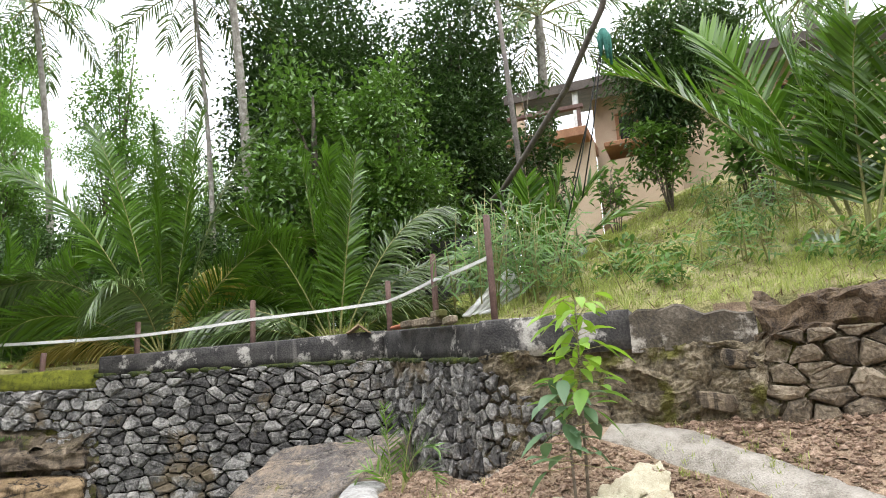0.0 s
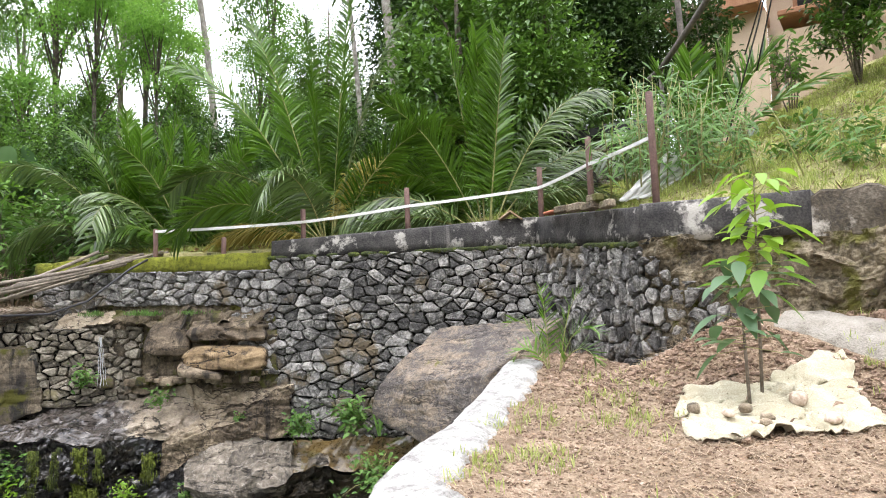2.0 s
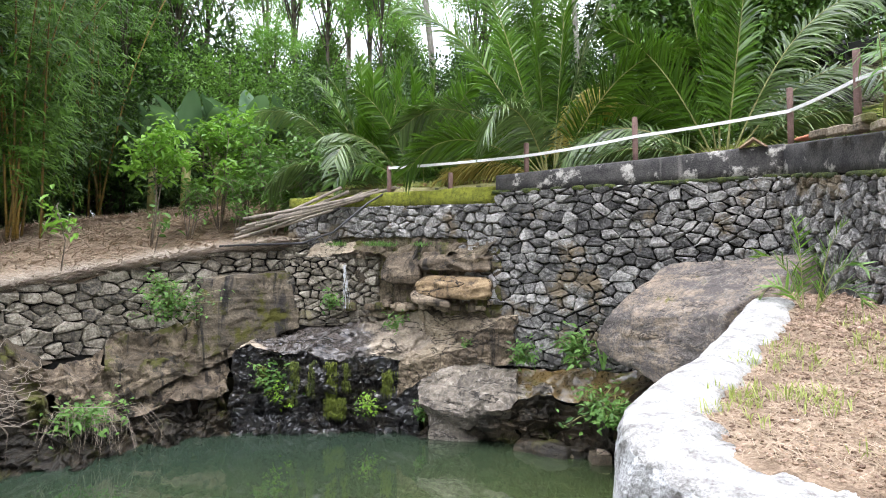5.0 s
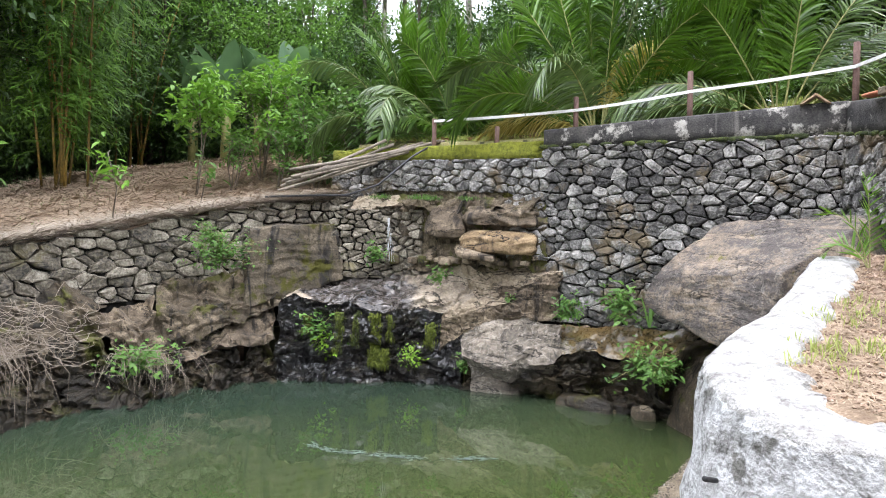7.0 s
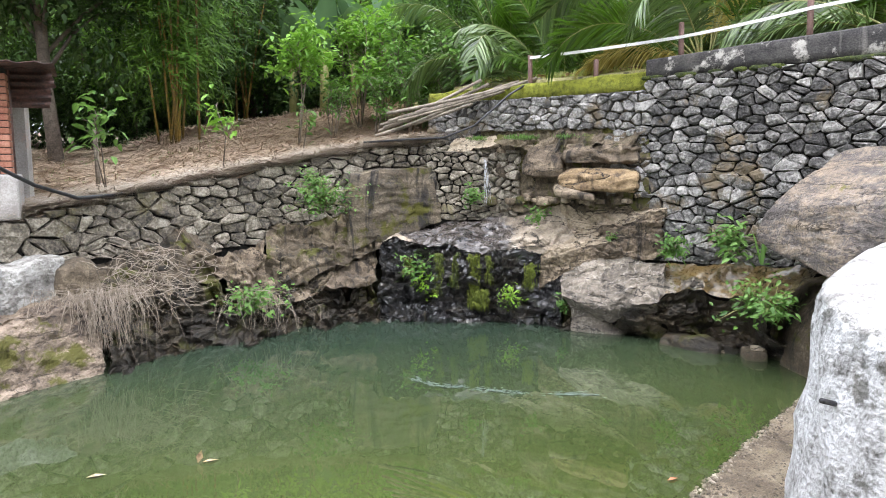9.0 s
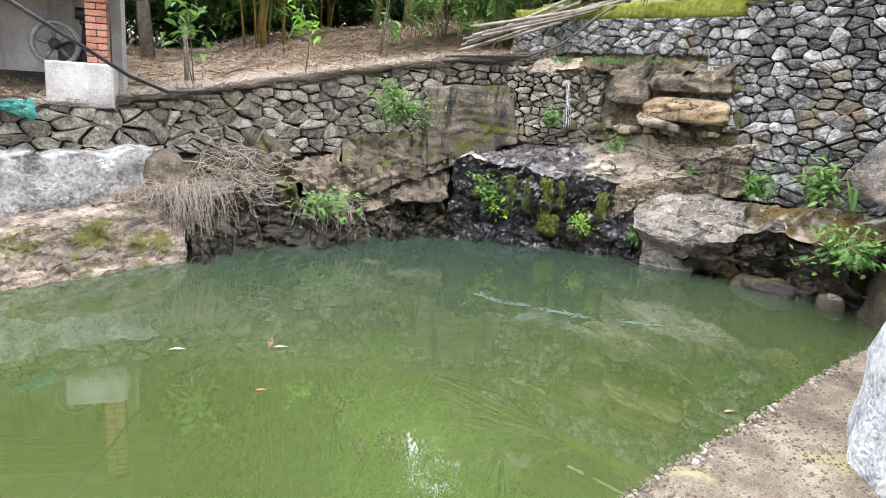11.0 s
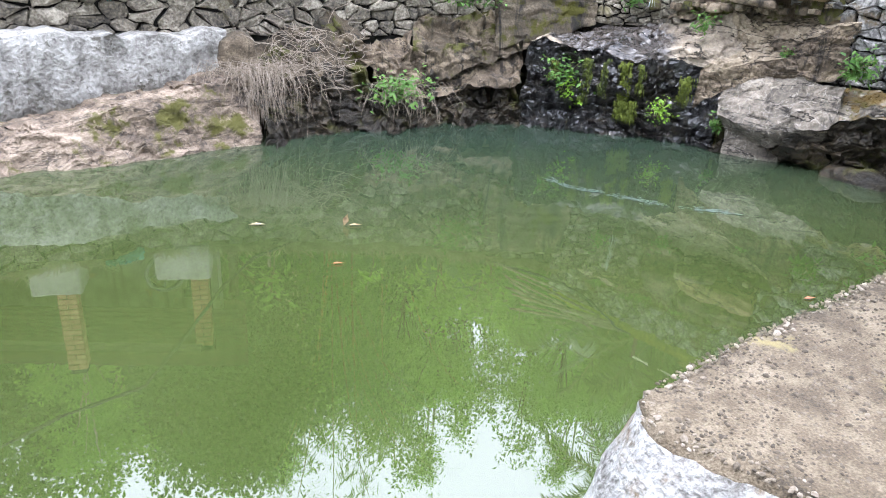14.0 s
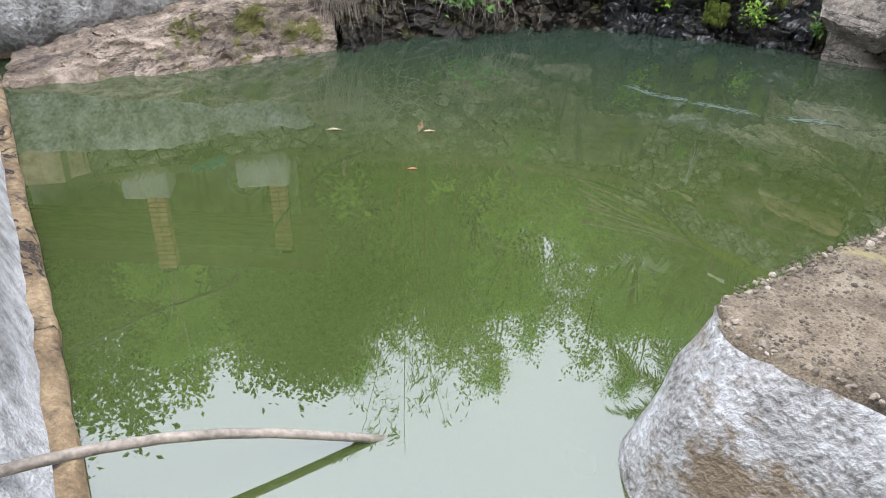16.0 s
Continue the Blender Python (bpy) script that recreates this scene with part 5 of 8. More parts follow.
# big boulder under the wall
rock_thing("huge smooth grey boulder", rock([(5.36, 6.75, 1.42), (5.35, 4.9, 1.0), (7.0, 4.5, 1.1), (6.3, 6.75, 1.5), (5.42, 6.72, 1.72), (5.5, 4.8, 2.0), (6.85, 4.7, 2.66), (6.1, 6.3, 2.46)], 48, round_=0.22, rough=0.035, scale=1.1, seed=16, strata=0.004), M_BOULDER, "boulder")
# ochre rocks over the fall
rock_thing("ochre layered rock over the fall", face_rock((4.12, 8.94, 2.23), (4.77, 8.13, 2.21), (4.75, 8.08, 1.88), (4.00, 8.94, 1.95), (0.42, 0.75, 0.03), 34, round_=0.4, rough=0.1, seed=17, strata=0.012), M_ROCK_ORANGE)
rock_thing("dark layered long rock", face_rock((4.14, 9.15, 2.59), (4.91, 8.28, 2.60), (4.87, 8.18, 2.28), (4.09, 9.07, 2.28), (0.42, 0.75, 0.03), 36, round_=0.42, rough=0.09, seed=18, strata=0.02), M_ROCK_STAIN)
rock_thing("low ochre ledge under the layered rock", face_rock((3.93, 8.92, 2.00), (4.33, 8.44, 1.88), (4.34, 8.44, 1.76), (3.91, 8.87, 1.84), (0.42, 0.75, 0.03), 18, round_=0.4, rough=0.1, seed=47, strata=0.01), M_ROCK_STAIN)
rock_thing("round grey rock over the fall", face_rock((3.81, 9.68, 2.58), (4.19, 9.30, 2.61), (4.21, 9.12, 2.07), (3.65, 9.59, 2.11), (0.42, 0.75, 0.03), 28, round_=0.5, rough=0.09, seed=19), M_ROCK_STAIN)
rock_thing("rounded rock beside the trickle", face_rock((2.72, 10.54, 1.98), (3.28, 10.31, 2.02), (3.18, 10.24, 1.65), (2.76, 10.42, 1.66), (0.42, 0.75, 0.03), 20, round_=0.45, rough=0.09, seed=23), M_ROCK_STAIN)
rock_thing("flat rock that the stream runs over", face_rock((2.95, 10.75, 2.62), (3.7, 10.2, 2.62), (3.7, 10.1, 2.3), (3.0, 10.6, 2.3), (0.4, 0.7, 0.1), 18, round_=0.3, rough=0.05, seed=20), M_ROCK)
craggy("mossy rubble bank behind the fall", [((3.45, 10.3, 1.55), (4.2, 9.32, 1.62), (4.2, 9.42, 2.3), (3.45, 10.42, 2.3)), ((4.2, 9.32, 1.62), (5.0, 8.28, 1.7), (4.97, 8.38, 2.3), (4.2, 9.42, 2.3)), ((3.45, 10.42, 2.3), (4.97, 8.38, 2.3), (4.97, 8.4, 2.66), (3.45, 10.44, 2.66)), ((2.5, 10.75, 1.3), T1, (2.95, 10.75, 2.1), (2.5, 10.7, 2.0))], M_ROCK_MOSSY, 0.026, 0.45, 7.0)
craggy("flat tan rock that the stream leaves", [((2.9, 10.55, 2.5), (3.5, 10.05, 2.52), (3.62, 10.2, 2.72), (3.1, 10.85, 2.74))], M_ROCK, 0.026, 0.22, 9.0)
craggy("mossy stony shelf over the rocks of the fall", [((3.5, 10.05, 2.52), (3.85, 9.62, 2.5), (4.05, 9.72, 2.76), (3.62, 10.2, 2.72)), ((3.85, 9.62, 2.5), (4.78, 8.36, 2.52), (4.98, 8.44, 2.8), (4.05, 9.72, 2.76))], M_ROCK_MOSSY, 0.026, 0.42, 9.0)
rr = random.Random(21)
for k in range(60):
    s = rr.random()
    x, y = 3.42 + 1.45 * s + rr.uniform(-0.06, 0.06), 10.22 - 1.9 * s + rr.uniform(-0.06, 0.06)
    a = rr.uniform(0.015, 0.055) if k % 5 else rr.uniform(0.06, 0.1)
    boulder_at("small broken rock below the stream", x, y, 1.69 + 0.1 * s + rr.uniform(-0.02, 0.06) + a * 0.3, a, a * rr.uniform(0.6, 1), a * rr.uniform(0.5, 0.8), rr.choice([M_ROCK, M_ROCK_MOSSY, M_ROCK_STAIN]), k * 1.7, rr.uniform(0, 180), 0.2, 5, 0.3)
for k in range(6):
    s = rr.random()
    x, y = 5.35 + 0.55 * s + rr.uniform(-0.1, 0.2), 7.3 - 1.1 * s + rr.uniform(-0.15, 0.15)
    a = rr.uniform(0.08, 0.2)
    boulder_at("small damp rock at the water's edge", x, y, 0.02 + rr.uniform(-0.1, 0.06), a, a * rr.uniform(0.6, 1), a * rr.uniform(0.5, 0.8), rr.choice([M_ROCK, M_ROCK_MOSSY]), 50 + k * 1.7, rr.uniform(0, 180), 0.16, 6, 0.35)
# stream wall: small stones on both sides of the trickle
STREAM = [(2.5, 10.52), (3.2, 10.28), (3.42, 10.3), (3.85, 9.95)]
wall_stream = tagged(part("wall_stream", wall_body(STREAM, lambda u: 1.3, lambda u: 2.46, 0.3, 0.1, front=-0.05, rough=0.04), M_MORTAR, None), "small dark stones packed round the trickle", "wall", kind="structure")
# trickle
g = Geo()
for k, (w, dx) in enumerate(((0.0055, 0.0), (0.0035, 0.011), (0.003, -0.01), (0.002, 0.02))):
    pts = [(3.31 + dx * (1 + i * 0.35) + 0.008 * math.sin(i * 2.1 + k), 10.06 - 0.014 * i, 2.36 - 0.083 * i) for i in range(9)]
    g.tube(pts, [w * (0.7 + 0.5 * abs(math.sin(i * 1.7 + k))) for i in range(9)], 6)
tagged(part("water_trickle", g, M_FALL, None), "thin trickle of falling water", "waterfall")


# ---- plants ----
def frond(leaves, stems, base, az, el, length, droop, rnd, leaflet=0.55, n=46, width=0.026, sag=0.25, thick=0.022, lift=0.3, bare=0.16, roll=0.0):
    """A feather palm frond: a bending midrib with paired drooping leaflets."""
    p, d = Vector(base), dirn(az, el)
    steps, pts = 16, [Vector(base)]
    for k in range(steps):
        s = (k + 1) / steps
        d = (d + Vector((0, 0, -1)) * droop * (0.04 + 0.26 * s * s)).normalized()
        p = p + d * length / steps
        pts.append(p.copy())
    stems.tube(pts, [thick * (1 - 0.85 * k / steps) for k in range(steps + 1)], 5, False)
    twist = rnd.uniform(-0.3, 0.3)
    for k in range(n):
        s = bare + (1 - bare) * (k + rnd.uniform(-0.25, 0.25)) / n
        f = min(steps - 1e-3, max(0, s * steps))
        i = int(f)
        q = pts[i].lerp(pts[i + 1], f - i)
        d = (pts[i + 1] - pts[i]).normalized()
        flat = Vector((d.y, -d.x, 0))
        flat = flat.normalized() if flat.length > 1e-3 else Vector((1, 0, 0))
        up = flat.cross(d)
        flat, up = flat * math.cos(roll) + up * math.sin(roll), up * math.cos(roll) - flat * math.sin(roll)
        ln = leaflet * (0.35 + 1.2 * math.sin(math.pi * min(1, 0.12 + 0.83 * s)) * 0.62) * rnd.uniform(0.85, 1.1)
        for sg in (-1, 1):
            if rnd.random() < 0.04:
                continue
            lean = 0.4 + 0.9 * s + rnd.gauss(0, 0.09)
            w = (flat * sg * 1.0 + d * lean + up * (lift + twist * sg + rnd.gauss(0, 0.16))).normalized()
            edge = (d - w * d.dot(w)).normalized()
            edge = (edge + w.cross(edge) * rnd.gauss(0.35 * sg, 0.35)).normalized()
            leaves.blade(q, w, edge, ln, width * rnd.uniform(0.75, 1.2), sag * rnd.uniform(0.5, 1.6), 4)


def palm(place, fronds, size, seed, label, leaf=None, trunk=0.0, leaflet=0.5, name="palm", group="", n=46, young=0.5, dry=0, spec=None, width=0.036):
    """A young coconut palm: stalks from the ground, arching fronds; old ones grey and low, new ones upright."""
    rnd = random.Random(seed)
    base = Vector(place)
    root = thing(name, base, label, "palm", group)
    if trunk:
        g = Geo()
        g.tube([base - Vector((0, 0, 0.1)), base + Vector((0, 0, trunk * 0.5)), base + Vector((0, 0, trunk))], [0.16, 0.13, 0.1], 9)
        part("trunk", g, M_TWIG, root)
    top = base + Vector((0, 0, trunk))
    for k in range(len(spec) if spec else fronds):
        s = k / max(1, fronds - 1)
        leaves, stems = Geo(), Geo()
        el = 84 - 50 * s + rnd.uniform(-6, 6)
        az = k * 137.5 + rnd.uniform(-25, 25) + seed * 40
        ln = size * (0.8 + 0.3 * math.sin(math.pi * min(1, s + 0.25))) * rnd.uniform(0.9, 1.1)
        view = math.degrees(math.atan2(base.x, base.y))
        if spec:
            tilt, deep, ln, bend, kind_ = spec[k]
            el, az, s = 90 - abs(tilt), view + (90 if tilt > 0 else -90) + deep, kind_ / 3
            age = spec[k][4]
            frond(leaves, stems, top + dirn(az, 0) * 0.05, az, el, ln, bend, rnd, leaflet, n, width * (1.3, 1.15, 1.0, 0.9)[age], sag=(0.06, 0.24, 0.5, 0.7)[age], thick=width * 0.65, lift=(0.4, 0.25, 0.0, 0.0)[age], bare=0.2, roll=rnd.choice((-1, 1)) * rnd.uniform(0.3, 0.8) * min(1, abs(tilt) / 15))
        else:
            frond(leaves, stems, top + dirn(az, 0) * 0.05, az, el, ln, 0.5 + 0.75 * s, rnd, leaflet, n, sag=0.12 + 0.35 * s)
        if spec:
            mat = (L_PALM_BRIGHT, L_PALM, L_PALM_GREY, L_PALM_DRY)[spec[k][4]]
        else:
            mat = leaf or (L_PALM_DRY if k >= fronds - dry else L_PALM_GREY if s > 0.62 else L_PALM_BRIGHT if s < young * 0.4 else L_PALM)
        part("midrib", stems, M_STEM, part("frond", leaves, mat, root))
    return root


def crown_leaves(blobs, count, size, rnd, aspect=0.5, down=0.3, shell=0.55, clump=0):
    """Leaves scattered through ellipsoid clumps (x, y, z, rx, ry, rz), denser to their outside, on uneven outlines."""
    g = Geo()
    vol = [b[3] * b[4] * b[5] for b in blobs]
    tot = sum(v ** 0.8 for v in vol)
    for b, v in zip(blobs, vol):
        m = int(count * v ** 0.8 / tot)
        k = 0
        while k < m:
            d = Vector((rnd.gauss(0, 1), rnd.gauss(0, 1), rnd.gauss(0, 1))).normalized()
            edge = 1 + 0.45 * fbm((d.x * 1.9 + b[0], d.y * 1.9 + b[1], d.z * 1.9 + b[2]), 4)
            r = edge * (shell + (1 - shell) * rnd.random()) if rnd.random() < 0.8 else edge * rnd.random()
            c = Vector((b[0] + d.x * r * b[3], b[1] + d.y * r * b[4], b[2] + d.z * r * b[5]))
            for _ in range(clump or 1):
                w = (d * 0.7 + Vector((rnd.gauss(0, 0.6), rnd.gauss(0, 0.6), rnd.gauss(0, 0.5) - down))).normalized()
                nrm = (Vector((0, 0, 1)) + Vector((rnd.gauss(0, 0.5), rnd.gauss(0, 0.5), 0))).normalized()
                if abs(w.dot(nrm)) > 0.9:
                    nrm = Vector((1, 0, 0))
                ln = size * rnd.uniform(0.6, 1.25)
                off = Vector((rnd.gauss(0, 1), rnd.gauss(0, 1), rnd.gauss(0, 1))) * size * (0.8 if clump else 0)
                g.leaf(c + off, w, nrm, ln, ln * aspect)
                k += 1
    return g


def tree(place, height, blobs, count, leaf_size, leaf, seed, label, trunk=0.15, name="tree", bark=None, aspect=0.5, lean=(0, 0), group="", clump=3, shell=0.55, limbs=True):
    """A tree: a tapered trunk, limbs to each clump of its crown, and the leaves."""
    rnd = random.Random(seed)
    base = Vector(place)
    root = thing(name, base, label, "tree", group)
    g = Geo()
    top = base + Vector((lean[0], lean[1], height * 0.86))
    pts = [base - Vector((0, 0, 0.3))] + [base.lerp(top, s) + Vector((rnd.gauss(0, 0.03), rnd.gauss(0, 0.03), 0)) * height * 0.12 for s in (0.2, 0.4, 0.6, 0.8, 1.0)]
    g.tube(pts, [trunk * 1.25, trunk, trunk * 0.85, trunk * 0.68, trunk * 0.48, trunk * 0.2], 9)
    part("trunk", g, bark or M_BARK, root)
    big = sorted(blobs, key=lambda b: -b[3] * b[5])[:14]
    for b in big if limbs else ():
        g = Geo()
        c = Vector(b[:3])
        s = max(0.25, min(0.95, (c.z - base.z) / height - 0.15))
        a = base.lerp(top, s)
        g.tube([a, a.lerp(c, 0.5) + Vector((0, 0, 0.1 * height * 0.2)), c], [trunk * 0.4, trunk * 0.28, trunk * 0.08], 6)
        part("limb", g, bark or M_BARK, root)
    part("crown", crown_leaves(blobs, count, leaf_size, rnd, aspect, shell=shell, clump=clump), leaf, root, smooth=False)
    return root


def blobs_round(c, r, h, n, rnd, part_size=0.45, squash=1.0):
    """Clumps filling a crown of radius r and height h round c."""
    out = []
    for k in range(n):
        d = Vector((rnd.gauss(0, 1), rnd.gauss(0, 1), rnd.gauss(0, 1))).normalized() * rnd.random() ** 0.4
        s = part_size * rnd.uniform(0.7, 1.3)
        out.append((c[0] + d.x * r * 0.75, c[1] + d.y * r * 0.75, c[2] + d.z * h * 0.4, r * s, r * s, h * 0.5 * s * 1.1 * squash))
    return out


# ---- palms behind the wall: (tilt from upright, turn in depth, length, bend, age 0 young to 3 yellow) ----
palm((6.15, 8.75, 3.7), 0, 0, 1, "young coconut palm with yellowing fronds behind the wall", leaflet=0.62, n=124, width=0.024, spec=[
    (-15, 15, 3.9, 0.3, 1), (3, -15, 4.0, 0.28, 1), (-6, 40, 3.8, 0.2, 1), (12, 20, 3.7, 0.45, 2), (-26, -15, 3.5, 0.55, 1), (27, 20, 3.0, 0.8, 1), (-38, 10, 3.0, 0.9, 2), (-52, -20, 2.5, 0.95, 1),
    (44, 10, 2.4, 1.0, 1), (-62, 20, 2.1, 0.9, 2), (60, 0, 2.0, 0.8, 1), (13, -50, 2.5, 1.5, 3), (8, -30, 2.1, 1.9, 3), (-68, 0, 1.7, 0.5, 3), (74, -20, 1.6, 0.6, 3), (-30, -60, 2.2, 1.3, 2)])
palm((7.6, 6.75, 3.75), 0, 0, 5, "young coconut palm with a broad upright fan", leaflet=0.6, n=124, width=0.025, spec=[
    (-2, 40, 3.2, 0.06, 0), (3, 20, 3.15, 0.06, 0), (-9, 10, 3.0, 0.1, 0), (10, 60, 2.9, 0.15, 1), (-24, 0, 2.7, 0.5, 1), (20, -10, 3.0, 0.7, 2), (32, -20, 3.0, 0.95, 2), (-50, 0, 2.5, 0.9, 2), (-64, -15, 2.4, 0.9, 2),
    (46, 10, 2.3, 1.0, 2), (62, -10, 1.9, 0.95, 2), (-72, 10, 1.9, 0.7, 2), (-36, 30, 2.5, 0.8, 1), (72, 10, 1.5, 0.6, 2)])
palm((4.35, 11.6, 3.3), 0, 0, 3, "young coconut palm with greyish arching fronds", leaflet=0.52, n=104, width=0.022, spec=[
    (-6, 40, 2.88, 0.2, 0), (8, 10, 2.76, 0.3, 0), (-16, 20, 2.76, 0.5, 1), (-26, 0, 2.88, 0.8, 2), (-38, -20, 2.3, 1.2, 2), (20, 20, 2.76, 0.7, 1), (30, 20, 2.64, 0.8, 2), (44, -20, 2.53, 1.0, 2), (-54, 10, 1.9, 1.1, 2), (-66, -20, 1.5, 0.9, 2), (60, 0, 2.30, 0.9, 1), (-30, -70, 2.30, 1.2, 2), (20, -60, 2.30, 1.2, 2), (0, 0, 2.5, 0.35, 0), (-12, -30, 2.6, 0.7, 1), (14, -25, 2.5, 0.8, 1), (-22, 40, 2.4, 0.9, 1), (36, 30, 2.3, 1.1, 1), (-44, 20, 2.2, 1.1, 1), (2, -80, 2.3, 1.3, 1)])
palm((4.95, 10.75, 3.35), 0, 0, 8, "young bright coconut palm at the end of the moss wall", leaflet=0.52, n=100, width=0.022, spec=[
    (-5, 40, 2.42, 0.25, 0), (10, 10, 2.31, 0.4, 0), (-18, 0, 2.42, 0.6, 1), (-30, 0, 2.31, 0.8, 2), (20, -10, 2.31, 0.7, 1), (32, -10, 2.20, 0.9, 1), (-48, 20, 2.09, 1.0, 1), (50, 10, 2.09, 0.9, 1), (-62, -10, 1.87, 0.9, 2), (64, 10, 1.87, 0.8, 3), (16, -70, 1.87, 1.2, 1), (2, 0, 2.3, 0.35, 0), (-10, -20, 2.3, 0.5, 0), (14, 30, 2.3, 0.6, 0), (-24, 30, 2.2, 0.9, 1), (40, 20, 2.1, 1.0, 1), (-40, -30, 2.0, 1.1, 1), (-8, -80, 2.0, 1.3, 1)])
palm((8.35, 0.05, 3.9), 0, 0, 6, "large young coconut palm on the grassy slope", leaflet=0.85, n=66, trunk=0.3, width=0.036, spec=[
    (-30, -10, 3.5, 0.4, 0), (-18, 10, 3.4, 0.3, 0), (-9, 30, 3.2, 0.3, 0), (4, 30, 2.9, 0.2, 0), (16, 10, 2.9, 0.4, 1), (32, 0, 2.7, 0.6, 1), (48, -20, 2.2, 0.9, 2), (62, 20, 1.8, 0.8, 2), (6, 60, 2.3, 0.8, 1), (-58, 20, 1.3, 1.0, 2)])
palm((8.9, 4.05, 4.5), 0, 0, 9, "small palm on the grassy slope", leaflet=0.6, n=36, spec=[
    (-4, 60, 1.7, 0.2, 0), (12, 20, 1.7, 0.25, 0), (22, 0, 1.8, 0.35, 0), (44, 10, 1.9, 0.4, 1), (-14, 10, 1.6, 0.3, 0), (-26, 10, 1.6, 0.5, 1), (-46, 0, 1.5, 0.6, 1), (60, -20, 1.3, 0.6, 1), (-60, -20, 1.3, 0.5, 2)])
palm((5.3, 3.8, bed_height(5.3, 3.8)), 0, 0, 12, "small feathery palm seedling by the parapet", leaflet=0.2, n=18, name="palm_seedling", width=0.011, spec=[
    (-3, 30, 0.78, 0.7, 0), (7, 10, 0.8, 0.9, 0), (-13, 0, 0.68, 1.3, 0), (15, 20, 0.66, 1.4, 0), (26, 20, 0.5, 1.6, 0), (-26, 20, 0.5, 1.6, 0)])


def tall_palm(base, top, seed, label, crown=1.0, dia=0.17):
    """A tall coconut palm: a slim ringed leaning trunk with a crown of hanging fronds."""
    rnd = random.Random(seed)
    base, top = Vector(base), Vector(top)
    root = thing("coconut_palm", base, label, "palm", "tall coconut palms")
    g, n = Geo(), 44
    pts = [base.lerp(top, k / n) + Vector((math.sin(k / n * 3) * 0.25, 0, 0)) for k in range(n + 1)]
    g.tube(pts, [dia * (1.25 - 0.5 * k / n) * (1.0 if k % 2 else 0.94) for k in range(n + 1)], 10)
    part("trunk", g, M_TRUNK, root)
    for k in range(int(17 * crown)):
        leaves, stems = Geo(), Geo()
        el = 70 - 95 * k / 17 + rnd.uniform(-8, 8)
        frond(leaves, stems, pts[-1], k * 137.5, el, rnd.uniform(3.0, 3.8), 0.8, rnd, 0.75, 30, 0.06, 0.5, 0.035)
        part("midrib", stems, M_STEM, part("frond", leaves, L_PALM_GREY if k % 3 else L_PALM, root))
    return root


tall_palm((10.8, 12.4, upper_height(10.8, 12.4)), (9.6, 13.3, 17.7), 3, "tall coconut palm with a pale ringed trunk", dia=0.115)
tall_palm((10.9, 22.3, 4.5), (9.5, 23.2, 17.5), 4, "tall leaning coconut palm with a pale trunk", dia=0.115)
tall_palm((11.7, 15.2, upper_height(11.7, 15.2)), (10.8, 15.8, 15.6), 5, "slim coconut palm with a full crown", dia=0.07)
tall_palm((18.4, 8.6, 8.0), (18.6, 8.3, 15.5), 8, "coconut palm behind the house", dia=0.18)
tall_palm((21.0, 4.0, 8.0), (20.5, 4.2, 15.5), 9, "coconut palm behind the house", dia=0.18)
tall_palm((21.5, 0.8, 8.0), (21.0, 0.9, 14.5), 19, "coconut palm behind the house", dia=0.18)
tall_palm((1.5, 26.0, 4.0), (1.6, 26.5, 12.5), 10, "coconut palm among the forest trees", dia=0.18)

# ---- forest: a few grown trees, repeated with turns and sizes ----
rr = random.Random(100)


def proto(height, radius, clumps, count, leaf, size, seed, label, part_size=0.36, trunk=0.2, flat=0.9, low=0.62, aspect=0.5, shell=0.5, name="tree", group="forest trees", bark=None, limbs=True, clump=5, squash=1.0):
    rnd = random.Random(seed)
    return tree((0, 0, 0), height, blobs_round((0, 0, height * low), radius, height * flat, clumps, rnd, part_size, squash), count, size, leaf, seed, label, trunk, name, bark, aspect, (rnd.uniform(-.4, .4), rnd.uniform(-.4, .4)), group, clump, shell, limbs)


def plant(first, az, r, scale=1.0, turn=0.0, used=[]):
    p = polar(az, r)
    m = Matrix.Translation((p.x, p.y, ground_height(p.x, p.y) - 0.05)) @ Matrix.Rotation(turn, 4, "Z") @ Matrix.Scale(scale, 4)
    if first.name in used:
        return copy_thing(first, m)
    used.append(first.name)
    first.matrix_basis = m
    return first


broad = proto(15, 3.6, 20, 17000, L_FOREST, 0.3, 1, "tall broadleaf forest tree with a dense green crown")
dark = proto(13, 3.4, 22, 17000, L_DARK, 0.28, 2, "dark dense forest tree")
lacy = proto(18, 3.0, 34, 12000, L_LACY, 0.15, 3, "slender tree with light lacy foliage in tiers", 0.27, 0.12, 0.7, 0.68, 0.4, 0.2, clump=10, bark=M_TRUNK, squash=0.3)
lacy_low = proto(11, 2.6, 26, 9000, L_LACY, 0.14, 13, "slender light green tree with tiers of fine leaves", 0.32, 0.08, 0.7, 0.64, 0.4, 0.2, clump=10, squash=0.35)
airy = proto(16, 2.6, 26, 5000, L_FOREST, 0.2, 33, "thin forest tree with sparse dark foliage", 0.26, 0.11, 0.62, 0.7, 0.45, 0.3, clump=7, bark=M_BARK)
shrub_dark = proto(3.6, 2.0, 14, 8000, L_DARK, 0.14, 4, "dense dark shrub in the forest shade", 0.5, 0.06, 1.15, 0.5, name="shrub", group="shrubs at the forest edge", limbs=False)
shrub_green = proto(4.5, 2.0, 14, 8000, L_FOREST, 0.14, 5, "leafy green shrub at the forest edge", 0.48, 0.06, 1.1, 0.5, name="shrub", group="shrubs at the forest edge", limbs=False)
